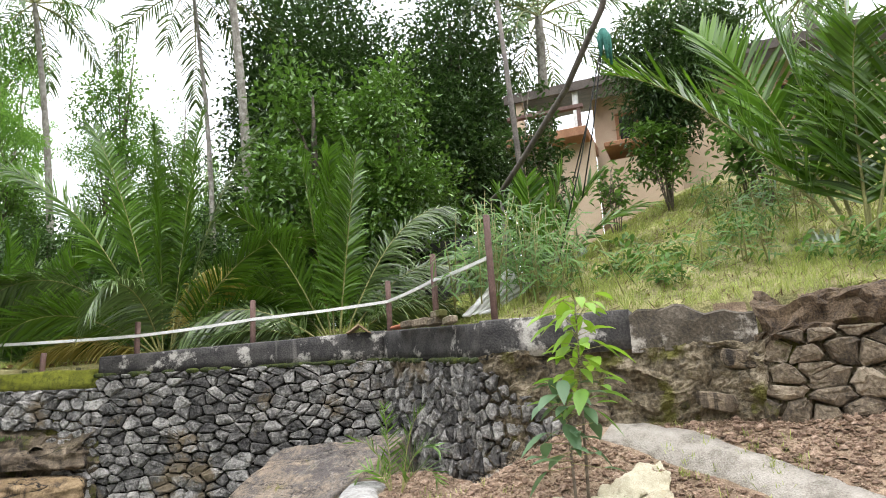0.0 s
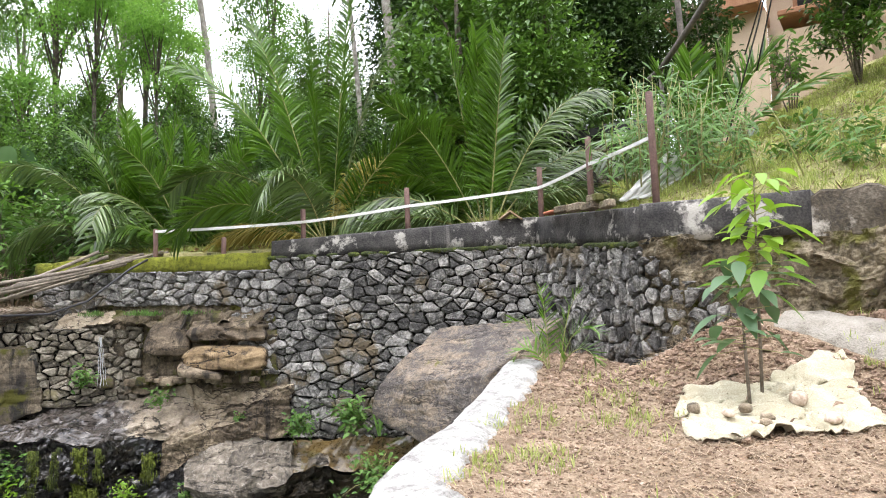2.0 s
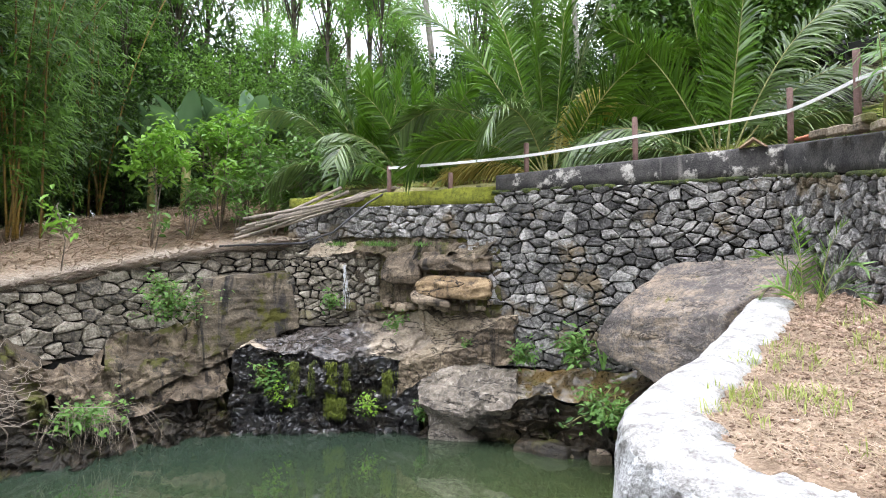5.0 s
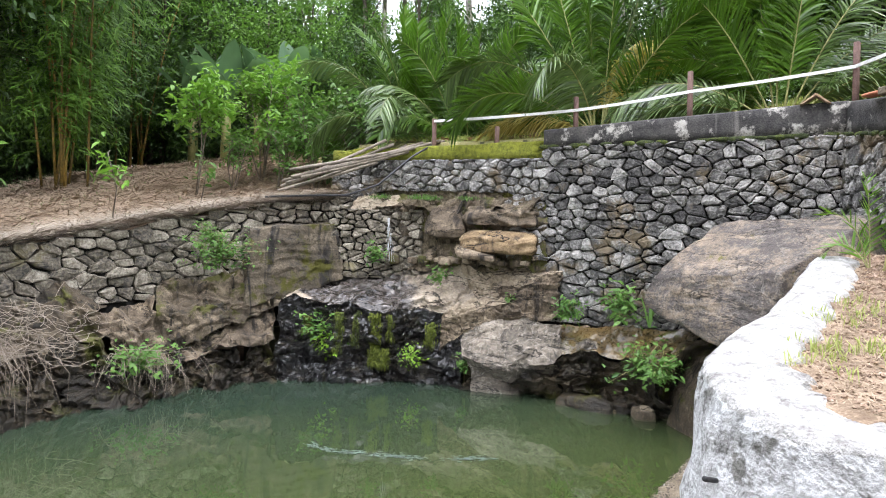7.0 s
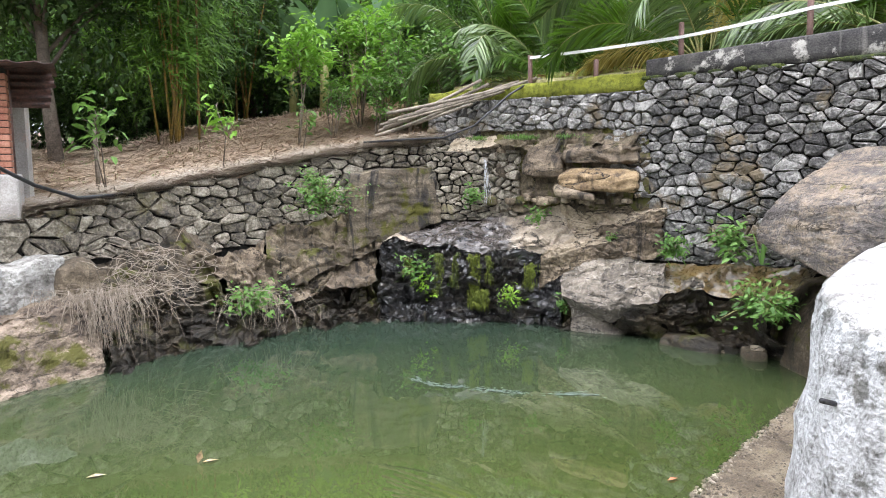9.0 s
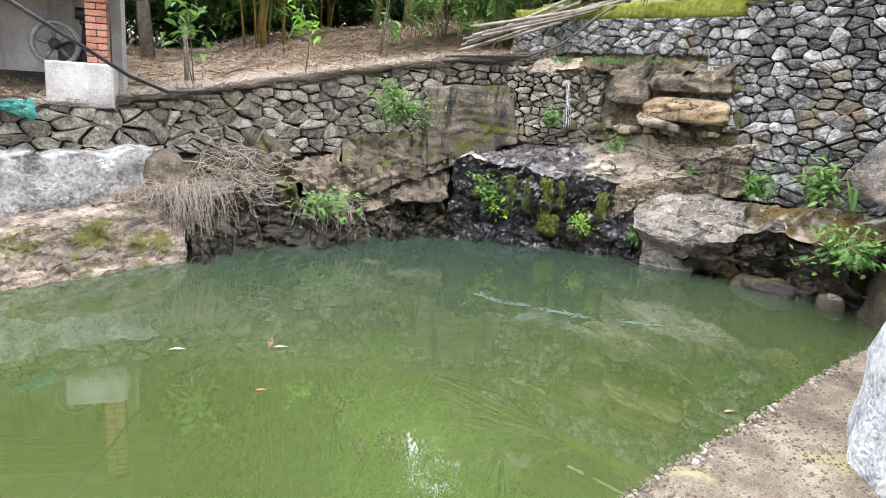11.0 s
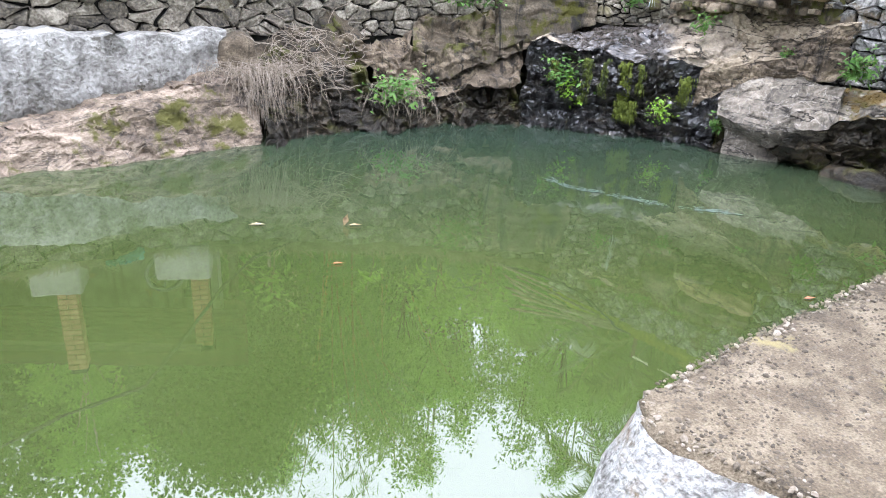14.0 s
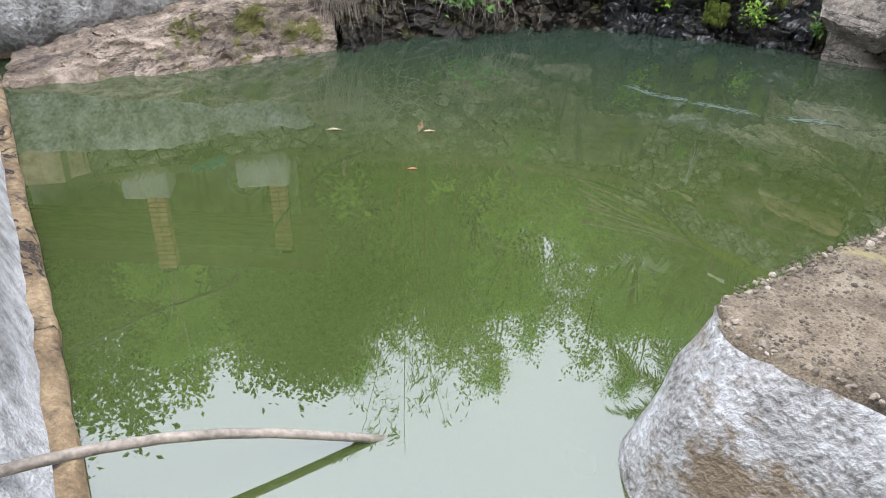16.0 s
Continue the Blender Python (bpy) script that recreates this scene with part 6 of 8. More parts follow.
under = proto(1.5, 1.3, 9, 3000, L_JACK, 0.2, 6, "lush green undergrowth bush", 0.55, 0.03, 1.2, 0.5, name="bush", group="undergrowth", limbs=False)
for k, (first, az, r, sc) in enumerate([
        (broad, -42, 23, 0.95), (dark, -35, 22, 1.0), (broad, -27, 25, 0.95), (dark, -20, 23, 0.95), (broad, -12, 24, 0.9), (dark, -6, 25, 0.95), (airy, 0, 23, 1.0), (broad, -2, 27, 0.85), (lacy, 4, 24, 0.9), (airy, 7, 26, 1.0), (lacy_low, 5, 21, 0.95),
        (lacy, 11.5, 30, 0.9), (airy, 14, 27, 1.0), (lacy, 18, 26, 0.95), (lacy_low, 16, 22, 0.95), (airy, 20, 30, 1.0), (lacy, 22, 33, 0.9), (lacy_low, 28.5, 27, 0.95), (lacy_low, 32, 34, 0.9), (lacy_low, 20.5, 21, 0.8),
        (broad, -50, 28, 1.0), (dark, -16, 32, 1.1), (dark, -9, 33, 1.0), (broad, -30, 34, 1.1), (dark, 2, 34, 0.75), (dark, 9, 36, 0.6), (broad, 16, 40, 0.55), (broad, 23, 40, 0.55), (dark, 30, 38, 0.6), (airy, 29, 28, 0.9), (lacy, 36, 40, 0.8), (airy, 34, 27, 0.7), (lacy_low, 12, 20, 0.6), (lacy_low, 1, 20, 0.85), (lacy, -9, 21, 0.9), (lacy, -24, 21, 0.72),
        (dark, -62, 30, 1.1), (broad, -75, 28, 1.1), (dark, -90, 26, 1.0), (lacy, -27, 18, 0.62), (airy, -23, 19, 0.72)]):
    plant(first, az, r, sc, k * 2.4)
for k in range(15):
    plant(dark if k < 4 else (lacy_low if k % 2 else broad), 7 + 2.5 * k + rr.uniform(-0.8, 0.8), rr.uniform(26, 31), rr.uniform(0.34, 0.5), rr.uniform(0, 6))
for k in range(14):
    plant(shrub_dark, 14 + 2.1 * k + rr.uniform(-0.8, 0.8), rr.uniform(15.5, 18.5), rr.uniform(0.7, 1.0), rr.uniform(0, 6))
for k in range(34):
    az = -50 + k * 2.75 + rr.uniform(-1, 1)
    plant(shrub_dark if (k % 3 if az < 14 else k % 3 == 1) else shrub_green, az, rr.uniform(18.2, 20.5) if az < 14 else rr.uniform(17, 22), rr.uniform(0.8, 1.2) if az < 14 else rr.uniform(0.6, 0.9), rr.uniform(0, 6))
for k in range(16):
    plant(shrub_dark, -48 + 4 * k + rr.uniform(-1, 1), rr.uniform(22, 26), rr.uniform(1.5, 2.0) if k < 15 else 1.0, rr.uniform(0, 6))
for x, y in ((5.7, 9.9), (6.6, 9.4), (7.4, 8.6), (8.4, 8.2), (9.0, 7.4), (7.6, 9.8), (8.8, 9.3), (6.4, 10.7), (5.6, 11.6), (9.9, 8.4), (5.2, 12.8), (6.6, 12.2), (9.6, 10.2), (4.0, 13.0), (7.9, 11.6)):
    plant(under, math.degrees(math.atan2(x, y)), math.hypot(x, y), rr.uniform(0.45, 0.8), rr.uniform(0, 6))
for az in (-4.5, -1.5, 0.5, 2.5, 6):
    plant(shrub_dark, az, 29, 2.0, az)
# unseen trees added behind the camera to block low sky from pool and banks
for k, (first, az, r, sc) in enumerate([(dark, 150, 16, 1.0), (broad, 180, 17, 1.0), (dark, 210, 16, 1.1), (broad, 240, 20, 1.1), (broad, 125, 20, 1.0), (dark, 265, 22, 1.1)]):
    plant(first, az, r, sc, k)

big = proto(14, 4.2, 34, 60000, L_DARK, 0.2, 21, "tall dense tree with small dark glossy leaves", 0.36, 0.3, 1.0, 0.55, group="")
plant(big, 44.5, 22.0, 0.95)
plant(big, 57.0, 20.5, 0.92, 2.2)
jack = proto(6.4, 1.8, 20, 19000, L_JACK, 0.17, 22, "jackfruit tree with broad shiny leaves", 0.4, 0.13, 0.95, 0.55, 0.55, group="")
plant(jack, 46.5, 15.2, 1.05)
plant(jack, 52.5, 14.5, 0.82, 2.0)
broadleaf = proto(7.5, 2.2, 22, 17000, L_DARK, 0.17, 27, "dark tree with broad leaves at the terrace edge", 0.36, 0.11, 0.85, 0.6, 0.5, group="")
plant(broadleaf, -13.8, 14.3, 1.0)
plant(broadleaf, -20.0, 15.5, 1.0, 2.0)


# ---- bamboo, bananas and small trees of the terrace ----
def bamboo(az, r, culms, height, seed, wide=0.3):
    rnd = random.Random(seed)
    p = polar(az, r)
    p.z = ground_height(p.x, p.y)
    root = thing("bamboo_clump", p, "tall bamboo clump with yellow culms and drooping leaves", "bamboo")
    g = Geo()
    for k in range(culms):
        a, ln = rnd.uniform(0, 360), rnd.uniform(0.7, 1.0) * height
        b = p + Vector((rnd.gauss(0, wide), rnd.gauss(0, wide * 0.7), -0.1))
        pts, d = [b], dirn(a, rnd.uniform(78, 88))
        for i in range(9):
            d = (d + dirn(a, 0) * 0.05 * (i / 4) - Vector((0, 0, 0.035 * (i / 3) ** 2))).normalized()
            pts.append(pts[-1] + d * ln / 9)
        c = Geo()
        c.tube(pts, [0.027 * (1 - 0.8 * i / 9) for i in range(10)], 6)
        part("culm", c, M_CULM, root)
        for i in range(58):
            s = rnd.uniform(2.2, 9) if rnd.random() < 0.9 else rnd.uniform(1.4, 3)
            j = min(int(s), 8)
            q = pts[j].lerp(pts[j + 1], s - j)
            out = dirn(rnd.uniform(0, 360), rnd.uniform(-25, 35))
            reach = rnd.uniform(0.3, 1.4)
            for m in range(16):
                f = rnd.uniform(0.25, 1)
                e = q + out * reach * f + Vector((rnd.gauss(0, 0.05), rnd.gauss(0, 0.05), -0.45 * reach * f * f + rnd.gauss(0, 0.05)))
                w = (out * 0.7 + dirn(rnd.uniform(0, 360), rnd.uniform(-50, 15)) * 0.9).normalized()
                g.blade(e, w, w.orthogonal().normalized(), rnd.uniform(0.14, 0.24), 0.034, 0.3, 2)
    part("foliage", g, L_BAMBOO, root, smooth=False)
    return root


M_CULM = material("yellow_culm", [(0.3, (0.09, 0.06, 0.012)), (0.9, (0.34, 0.21, 0.04))], 6, 0.5, 0.2, 40, 0.3)
bamboo(-6.2, 14.9, 15, 9.0, 1, 0.24)
bamboo(-1.0, 18.5, 9, 9.0, 2, 0.5)


def banana(az, r, leaves, size, seed):
    rnd = random.Random(seed)
    p = polar(az, r)
    p.z = ground_height(p.x, p.y)
    root = thing("banana_plant", p, "banana plant with broad blue-green torn leaves", "plant", "banana plants")
    g = Geo()
    g.tube([p, p + Vector((0, 0, size * 0.55))], [0.13, 0.09], 9)
    part("stem", g, M_STEM, root)
    for k in range(leaves):
        d = dirn(k * 137.5 + seed * 30, rnd.uniform(38, 82))
        flat = Vector((d.y, -d.x, 0)).normalized()
        g, q = Geo(), p + Vector((0, 0, size * 0.5))
        verts, faces, n = [], [], 12
        for i in range(n + 1):
            s = i / n
            w = 0.2 * size * 0.55 * math.sin(math.pi * min(1, 0.1 + 0.9 * s)) ** 0.6 if i > 1 else 0.03
            up = flat.cross(d)
            for side, lift in ((-1, 0.25), (-0.5, 0.2), (0, 0), (0.5, 0.2), (1, 0.25)):
                verts.append(tuple(q + flat * w * side * (1 + 0.06 * rnd.uniform(-1, 1)) + up * w * lift))
            q = q + d * size * 0.62 / n
            d = (d - Vector((0, 0, 0.02 + 0.11 * s))).normalized()
        for i in range(n):
            for j in range(4):
                faces.append((i * 5 + j, i * 5 + j + 1, i * 5 + j + 6, i * 5 + j + 5))
        part("leaf", g.add(verts, faces), L_BANANA, root)
    return root


for az, r, n, size in ((5.6, 16.9, 8, 2.5), (8.0, 17.1, 8, 2.4), (10.5, 16.6, 8, 2.5), (13.2, 16.8, 7, 2.3), (3.2, 17.5, 7, 2.3)):
    banana(az, r, n, size, int(az * 3))


def shrub(place, height, radius, count, leaf, size, seed, label, stems=3, name="shrub", aspect=0.42, low=0.3, group=""):
    """A small open shrub or young tree: thin stems that fork, tipped with clustered leaves."""
    rnd = random.Random(seed)
    p = Vector(place)
    root = thing(name, p, label, "shrub", group)
    tips = []
    for k in range(stems):
        g = Geo()
        a = rnd.uniform(0, 360)
        top = p + Vector((0, 0, height * rnd.uniform(0.75, 1.0))) + dirn(a, 0) * radius * rnd.uniform(0.1, 0.6)
        mid = p.lerp(top, 0.5) + Vector((rnd.gauss(0, 0.05), rnd.gauss(0, 0.05), 0)) * height
        g.tube([p + dirn(a, 0) * 0.03 - Vector((0, 0, 0.05)), mid, top], [0.009 + 0.003 * height, 0.006 + 0.002 * height, 0.004], 6)
        part("stem", g, M_TWIG, root)
        for i in range(7):
            s = rnd.uniform(low, 1)
            q = p.lerp(mid, s * 2) if s < 0.5 else mid.lerp(top, s * 2 - 1)
            e = q + dirn(rnd.uniform(0, 360), rnd.uniform(5, 60)) * radius * rnd.uniform(0.35, 1.0) * (1.2 - 0.6 * s)
            b = Geo()
            b.tube([q, q.lerp(e, 0.5) + Vector((0, 0, 0.02)), e], [0.008, 0.006, 0.003], 5)
            part("twig", b, M_TWIG, root)
            tips += [e, q.lerp(e, 0.65)]
        tips.append(top)
    g = Geo()
    for i in range(count):
        q = rnd.choice(tips) + Vector((rnd.gauss(0, 1), rnd.gauss(0, 1), rnd.gauss(0, 1))) * size * 0.55
        w = dirn(rnd.uniform(0, 360), rnd.uniform(-45, 35))
        nrm = (Vector((0, 0, 1)) + Vector((rnd.gauss(0, 0.4), rnd.gauss(0, 0.4), 0))).normalized()
        ln = size * rnd.uniform(0.6, 1.2)
        g.leaf_wide(q, w, nrm, ln, ln * aspect)
    part("foliage", g, leaf, root, smooth=False)
    return root


def on_ground(az, r):
    p = polar(az, r)
    p.z = ground_height(p.x, p.y)
    return p


shrub(on_ground(3.2, 12.6), 2.1, 0.95, 800, L_BRIGHT, 0.17, 1, "young tree with bright green leaves on the terrace", 2, "young_tree", low=0.5)
shrub(on_ground(8.3, 13.4), 2.1, 0.95, 1000, L_BRIGHT, 0.14, 2, "loose leafy shrub with yellowish leaves on the terrace", 5, low=0.35)
shrub(on_ground(10.3, 14.0), 2.1, 0.9, 1000, L_BRIGHT, 0.17, 3, "leafy green shrub on the terrace", 5, low=0.3)
shrub(on_ground(9.5, 12.6), 1.1, 0.5, 350, L_HERB, 0.11, 4, "low leafy shrub on the terrace", 4)
shrub(on_ground(6.0, 12.9), 1.0, 0.5, 300, L_HERB, 0.12, 14, "low leafy shrub on the terrace", 4)
shrub(on_ground(-2.6, 10.9), 1.05, 0.22, 46, L_BRIGHT, 0.17, 5, "young sapling with lime green leaves on the terrace", 1, "sapling", low=0.6)
shrub(on_ground(-10.8, 10.4), 1.15, 0.36, 60, L_HERB, 0.2, 6, "young sapling with lime green leaves on the terrace", 2, "sapling", low=0.6)
shrub(on_ground(3.4, 11.9), 0.9, 0.25, 40, L_HERB, 0.16, 7, "thin sapling on the terrace", 1, "sapling", low=0.5)
for k, (az, r) in enumerate(((16.0, 12.4), (14.5, 13.5), (12.5, 12.6), (17.5, 13.2))):
    shrub(on_ground(az, r), 1.6, 0.9, 700, L_JACK if k % 2 else L_HERB, 0.16, 30 + k, "leafy green shrub near the moss wall", 5)
# slope by the house
for k, (x, y, h, rad, cnt, leaf, size) in enumerate(((10.2, 4.6, 3.4, 0.9, 1500, L_DARK, 0.12),
                                                     (10.9, 5.2, 3.0, 0.8, 1200, L_DARK, 0.12), (10.7, 3.5, 1.2, 0.4, 200, L_HERB, 0.16), (11.3, 1.6, 2.0, 0.9, 1500, L_JACK, 0.15), (10.6, 1.2, 1.4, 0.8, 900, L_HERB, 0.16), (11.2, 0.4, 1.8, 0.9, 1200, L_DARK, 0.15))):
    shrub((x, y, upper_height(x, y)), h, rad, cnt, leaf, size, 60 + k, "leafy garden shrub on the slope below the house", 6)


def cane_grass(x, y, canes, height, seed):
    """Thin canes with narrow drooping leaves, like young bamboo."""
    rnd = random.Random(seed)
    p = Vector((x, y, upper_height(x, y)))
    root = thing("bamboo_shoots", p, "clump of thin green bamboo shoots", "bamboo", "bamboo shoots on the slope")
    g = Geo()
    for k in range(canes):
        b = p + Vector((rnd.gauss(0, 0.25), rnd.gauss(0, 0.25), -0.05))
        t = b + dirn(rnd.uniform(0, 360), rnd.uniform(66, 88)) * height * rnd.uniform(0.6, 1.1)
        c = Geo()
        c.tube([b, b.lerp(t, 0.6) + Vector((0, 0, 0.08)), t], [0.009, 0.007, 0.003], 5)
        part("cane", c, M_STEM, root)
        for i in range(24):
            q = b.lerp(t, rnd.uniform(0.2, 1)) + Vector((rnd.gauss(0, 0.08), rnd.gauss(0, 0.08), rnd.gauss(0, 0.06)))
            w = dirn(rnd.uniform(0, 360), rnd.uniform(-40, 30))
            g.blade(q, w, w.orthogonal().normalized(), rnd.uniform(0.12, 0.26), 0.026, 0.35, 3)
    part("foliage", g, L_HERB, root, smooth=False)


for k, (x, y, n, h) in enumerate(((7.2, 3.4, 14, 1.2), (7.5, 3.8, 14, 1.4), (7.7, 3.2, 10, 1.2), (8.0, 4.3, 12, 1.5), (7.2, 2.75, 5, 0.9), (7.7, 1.7, 4, 0.7), (8.1, 1.0, 5, 0.9), (8.9, 1.3, 5, 0.9), (9.6, 0.8, 6, 1.1), (7.7, -0.3, 5, 0.7), (10.3, 1.9, 5, 0.9))):
    cane_grass(x, y, n, h, 80 + k)


# dark crown that hangs in front of the house, and a shrub under it
tree((11.75, 2.9, upper_height(11.75, 2.9)), 3.6, [(11.5, 3.0, 8.1, 0.5, 0.6, 0.5), (11.4, 3.2, 8.8, 0.6, 0.6, 0.5), (11.6, 2.6, 7.5, 0.5, 0.5, 0.4), (11.7, 2.3, 8.6, 0.6, 0.7, 0.6), (11.8, 2.7, 9.4, 0.9, 0.9, 0.5), (11.9, 1.8, 9.2, 0.8, 0.7, 0.6), (11.5, 2.75, 7.9, 0.6, 0.6, 0.6), (11.6, 2.4, 8.3, 0.7, 0.7, 0.6), (11.5, 2.9, 7.2, 0.5, 0.5, 0.4)], 15000, 0.13, L_DARK, 91, "small dark-leaved tree beside the house", 0.045, aspect=0.3, clump=6, shell=0.3)
shrub((11.2, 2.75, upper_height(11.2, 2.75)), 1.5, 0.55, 1300, L_JACK, 0.12, 171, "leafy garden shrub on the slope below the house", 5)


# ---- fence on the retaining wall ----
def fence_post(x, y, z0, z1, lean=(0, 0)):
    g = Geo()
    g.box((-0.028, -0.028, 0), (0.028, 0.028, z1 - z0 + 0.15), Matrix.Translation((x, y, z0 - 0.15)) @ Matrix(((1, 0, lean[0], 0), (0, 1, lean[1], 0), (0, 0, 1, 0), (0, 0, 0, 1))), 0.006)
    return part("post", g, M_POST, fence)


fence = thing("fence", (5.4, 8.0, 3.7), "low fence of rusty posts with one white rail", "fence")
POSTS = [(3.98, 9.92, 3.42, 3.9), (5.36, 8.17, 3.62, 4.12), (6.27, 6.98, 3.75, 4.36), (7.32, 5.5, 3.85, 4.55), (6.76, 4.33, 3.75, 4.62), (6.3, 3.27, 3.62, 4.78)]
for x, y, z0, z1 in POSTS:
    fence_post(x, y, z0, z1, (-0.02, 0.02))
fence_post(4.62, 9.1, 3.45, 3.75)
RAIL = [(3.98, 9.92, 3.86), (5.36, 8.17, 3.93), (6.27, 6.98, 4.1), (7.32, 5.5, 4.27), (6.76, 4.33, 4.3), (6.3, 3.27, 4.32)]
for k, (a, b) in enumerate(zip(RAIL, RAIL[1:])):
    a, b = Vector(a), Vector(b)
    side = (b - a).cross(Vector((0, 0, 1))).normalized() * 0.035
    g, n = Geo(), 8
    d = side.normalized() * 0.008
    for i in range(n + 1):
        s = i / n
        p = a.lerp(b, s) + side - Vector((0, 0, 0.012 * math.sin(math.pi * s)))
        for o in (Vector((0, 0, -0.019)) + d, Vector((0, 0, 0.019)) + d, Vector((0, 0, 0.019)) - d, Vector((0, 0, -0.019)) - d):
            g.v.append(tuple(p + o))
    for i in range(n):
        for j in range(4):
            g.f.append((i * 4 + j, i * 4 + 4 + j, i * 4 + 4 + (j + 1) % 4, i * 4 + (j + 1) % 4))
    g.f += [(0, 1, 2, 3), (n * 4 + 3, n * 4 + 2, n * 4 + 1, n * 4)]
    part("rail", g, M_RAIL, fence, "white rail", smooth=False)

# bricks, tiles and stones left on the cap
rr = random.Random(5)
for u, dz, mat, label, size in ((0.35, 0, M_TILE, "broken red clay tile on the wall", (0.24, 0.13, 0.035)), (0.62, 0, M_STONE_BROWN, "mossy loose brick on the wall", (0.22, 0.11, 0.08)), (0.95, 0, M_STONE_BROWN, "mossy loose brick on the wall", (0.24, 0.11, 0.09)), (1.28, 0, M_STONE_BROWN, "mossy loose brick on the wall", (0.22, 0.12, 0.08)),
                                (1.36, 0.08, M_STONE_BROWN, "mossy loose brick on the wall", (0.2, 0.11, 0.08)), (1.6, 0, M_STONE_BROWN, "mossy loose brick on the wall", (0.23, 0.1, 0.08))):
    (x, y), (tx, ty) = along(S_TURN, u + 0.3)
    m = pose(x - ty * -0.12, y + tx * -0.12, 3.87 - 0.1 * (u + 0.3) + 0.005 + dz, 0, 0, math.degrees(math.atan2(ty, tx)) + rr.uniform(-12, 12))
    m = pose(x - 0.1 * -ty * 1.0, y - 0.1 * tx * 1.0, 3.87 - 0.1 * (u + 0.3) + 0.004 + dz, 0, 0, math.degrees(math.atan2(ty, tx)) + rr.uniform(-12, 12))
    tagged(part("loose_brick", Geo().box((-size[0] / 2, -size[1] / 2, 0), (size[0] / 2, size[1] / 2, size[2]), m, 0.012), mat, None, smooth=False), label, "brick")
g = Geo()
m = pose(6.98, 5.75, 3.84, 0, 0, -53)
g.add([tuple(m @ Vector(p)) for p in ((-0.16, -0.1, 0), (0, -0.1, 0.12), (0.16, -0.1, 0), (-0.16, 0.1, 0), (0, 0.1, 0.12), (0.16, 0.1, 0), (-0.13, -0.1, 0), (0, -0.1, 0.095), (0.13, -0.1, 0), (-0.13, 0.1, 0), (0, 0.1, 0.095), (0.13, 0.1, 0))],
      [(0, 1, 4, 3), (1, 2, 5, 4), (6, 9, 10, 7), (7, 10, 11, 8), (0, 6, 7, 1), (1, 7, 8, 2), (3, 4, 10, 9), (4, 5, 11, 10), (0, 3, 9, 6), (2, 8, 11, 5)])
tagged(part("ridge_tile", g, M_DEADLEAF, None, smooth=False), "dark brown ridge tile standing on the wall", "tile")
# white sheet on the slope
g, n = Geo(), 24
A, B, C_, D = Vector((7.02, 4.15, 3.88)), Vector((7.2, 3.86, 3.9)), Vector((7.55, 3.45, 4.2)), Vector((7.38, 3.7, 4.46))
for i in range(n + 1):
    for j in range(n + 1):
        u, v = i / n, j / n
        p = (A * (1 - u) + B * u) * (1 - v) + (D * (1 - u) + C_ * u) * v
        g.v.append(tuple(p + Vector((0.03 * fbm((u * 4, v * 4, 2)), 0.02 * math.sin(u * 30), 0.03 * fbm((u * 5, v * 3, 8)) + 0.012 * math.sin(u * 40)))))
g.f = [(i * (n + 1) + j, i * (n + 1) + j + 1, (i + 1) * (n + 1) + j + 1, (i + 1) * (n + 1) + j) for i in range(n) for j in range(n)]
ob = part("plastic_sheet", g, M_RAIL, None)
tagged(ob, "crumpled white plastic sheet on the slope", "sheet")
ob.modifiers.new("thick", "SOLIDIFY").thickness = 0.006

# ---- poles, ropes and the knotted cloth ----
g = Geo()
g.tube([(9.25, 4.3, upper_height(9.25, 4.3) - 0.1), (9.18, 4.42, 7.0), (9.08, 4.6, 10.2)], [0.05, 0.045, 0.035], 8)
tagged(part("pole", g, M_POLE_DARK, None), "thin upright wooden pole on the slope", "pole")
pole = thing("leaning_pole", (8.75, 4.45, upper_height(8.75, 4.45)), "grey leaning pole with a teal cloth knot and ropes", "pole")
g = Geo()
g.tube([(8.85, 4.75, 5.9), (8.6, 4.4, 5.92), (8.35, 3.85, 6.25), (7.85, 2.95, 6.75), (7.4, 2.2, 7.4), (7.1, 1.75, 8.3)], [0.035, 0.04, 0.042, 0.042, 0.04, 0.036], 8)
g.tube([(8.75, 4.45, upper_height(8.75, 4.45) - 0.1), (8.62, 4.43, 5.92)], [0.03, 0.03], 7)
part("rod", g, M_POLE_DARK, pole)
g = Geo()
for k in range(5):
    a = k * 1.3
    g.tube([(7.4, 2.22, 7.1), (7.4 + 0.05 * math.cos(a), 2.22 + 0.05 * math.sin(a), 7.0), (7.4 + 0.07 * math.cos(a), 2.22 + 0.06 * math.sin(a), 6.85 - 0.05 * k)], [0.045, 0.04, 0.015], 7)
part("cloth_knot", g, M_CLOTH_TEAL, pole, "knotted teal cloth")
for e in ((7.75, 3.2, 4.5), (7.95, 2.9, 5.3), (8.15, 3.1, 5.6)):
    g = Geo()
    g.tube([(7.4, 2.22, 7.05), tuple(Vector((7.4, 2.22, 7.05)).lerp(Vector(e), 0.5) - Vector((0, 0, 0.1))), e], [0.009] * 3, 5)
    part("rope", g, M_ROPE, pole, "dark rope")

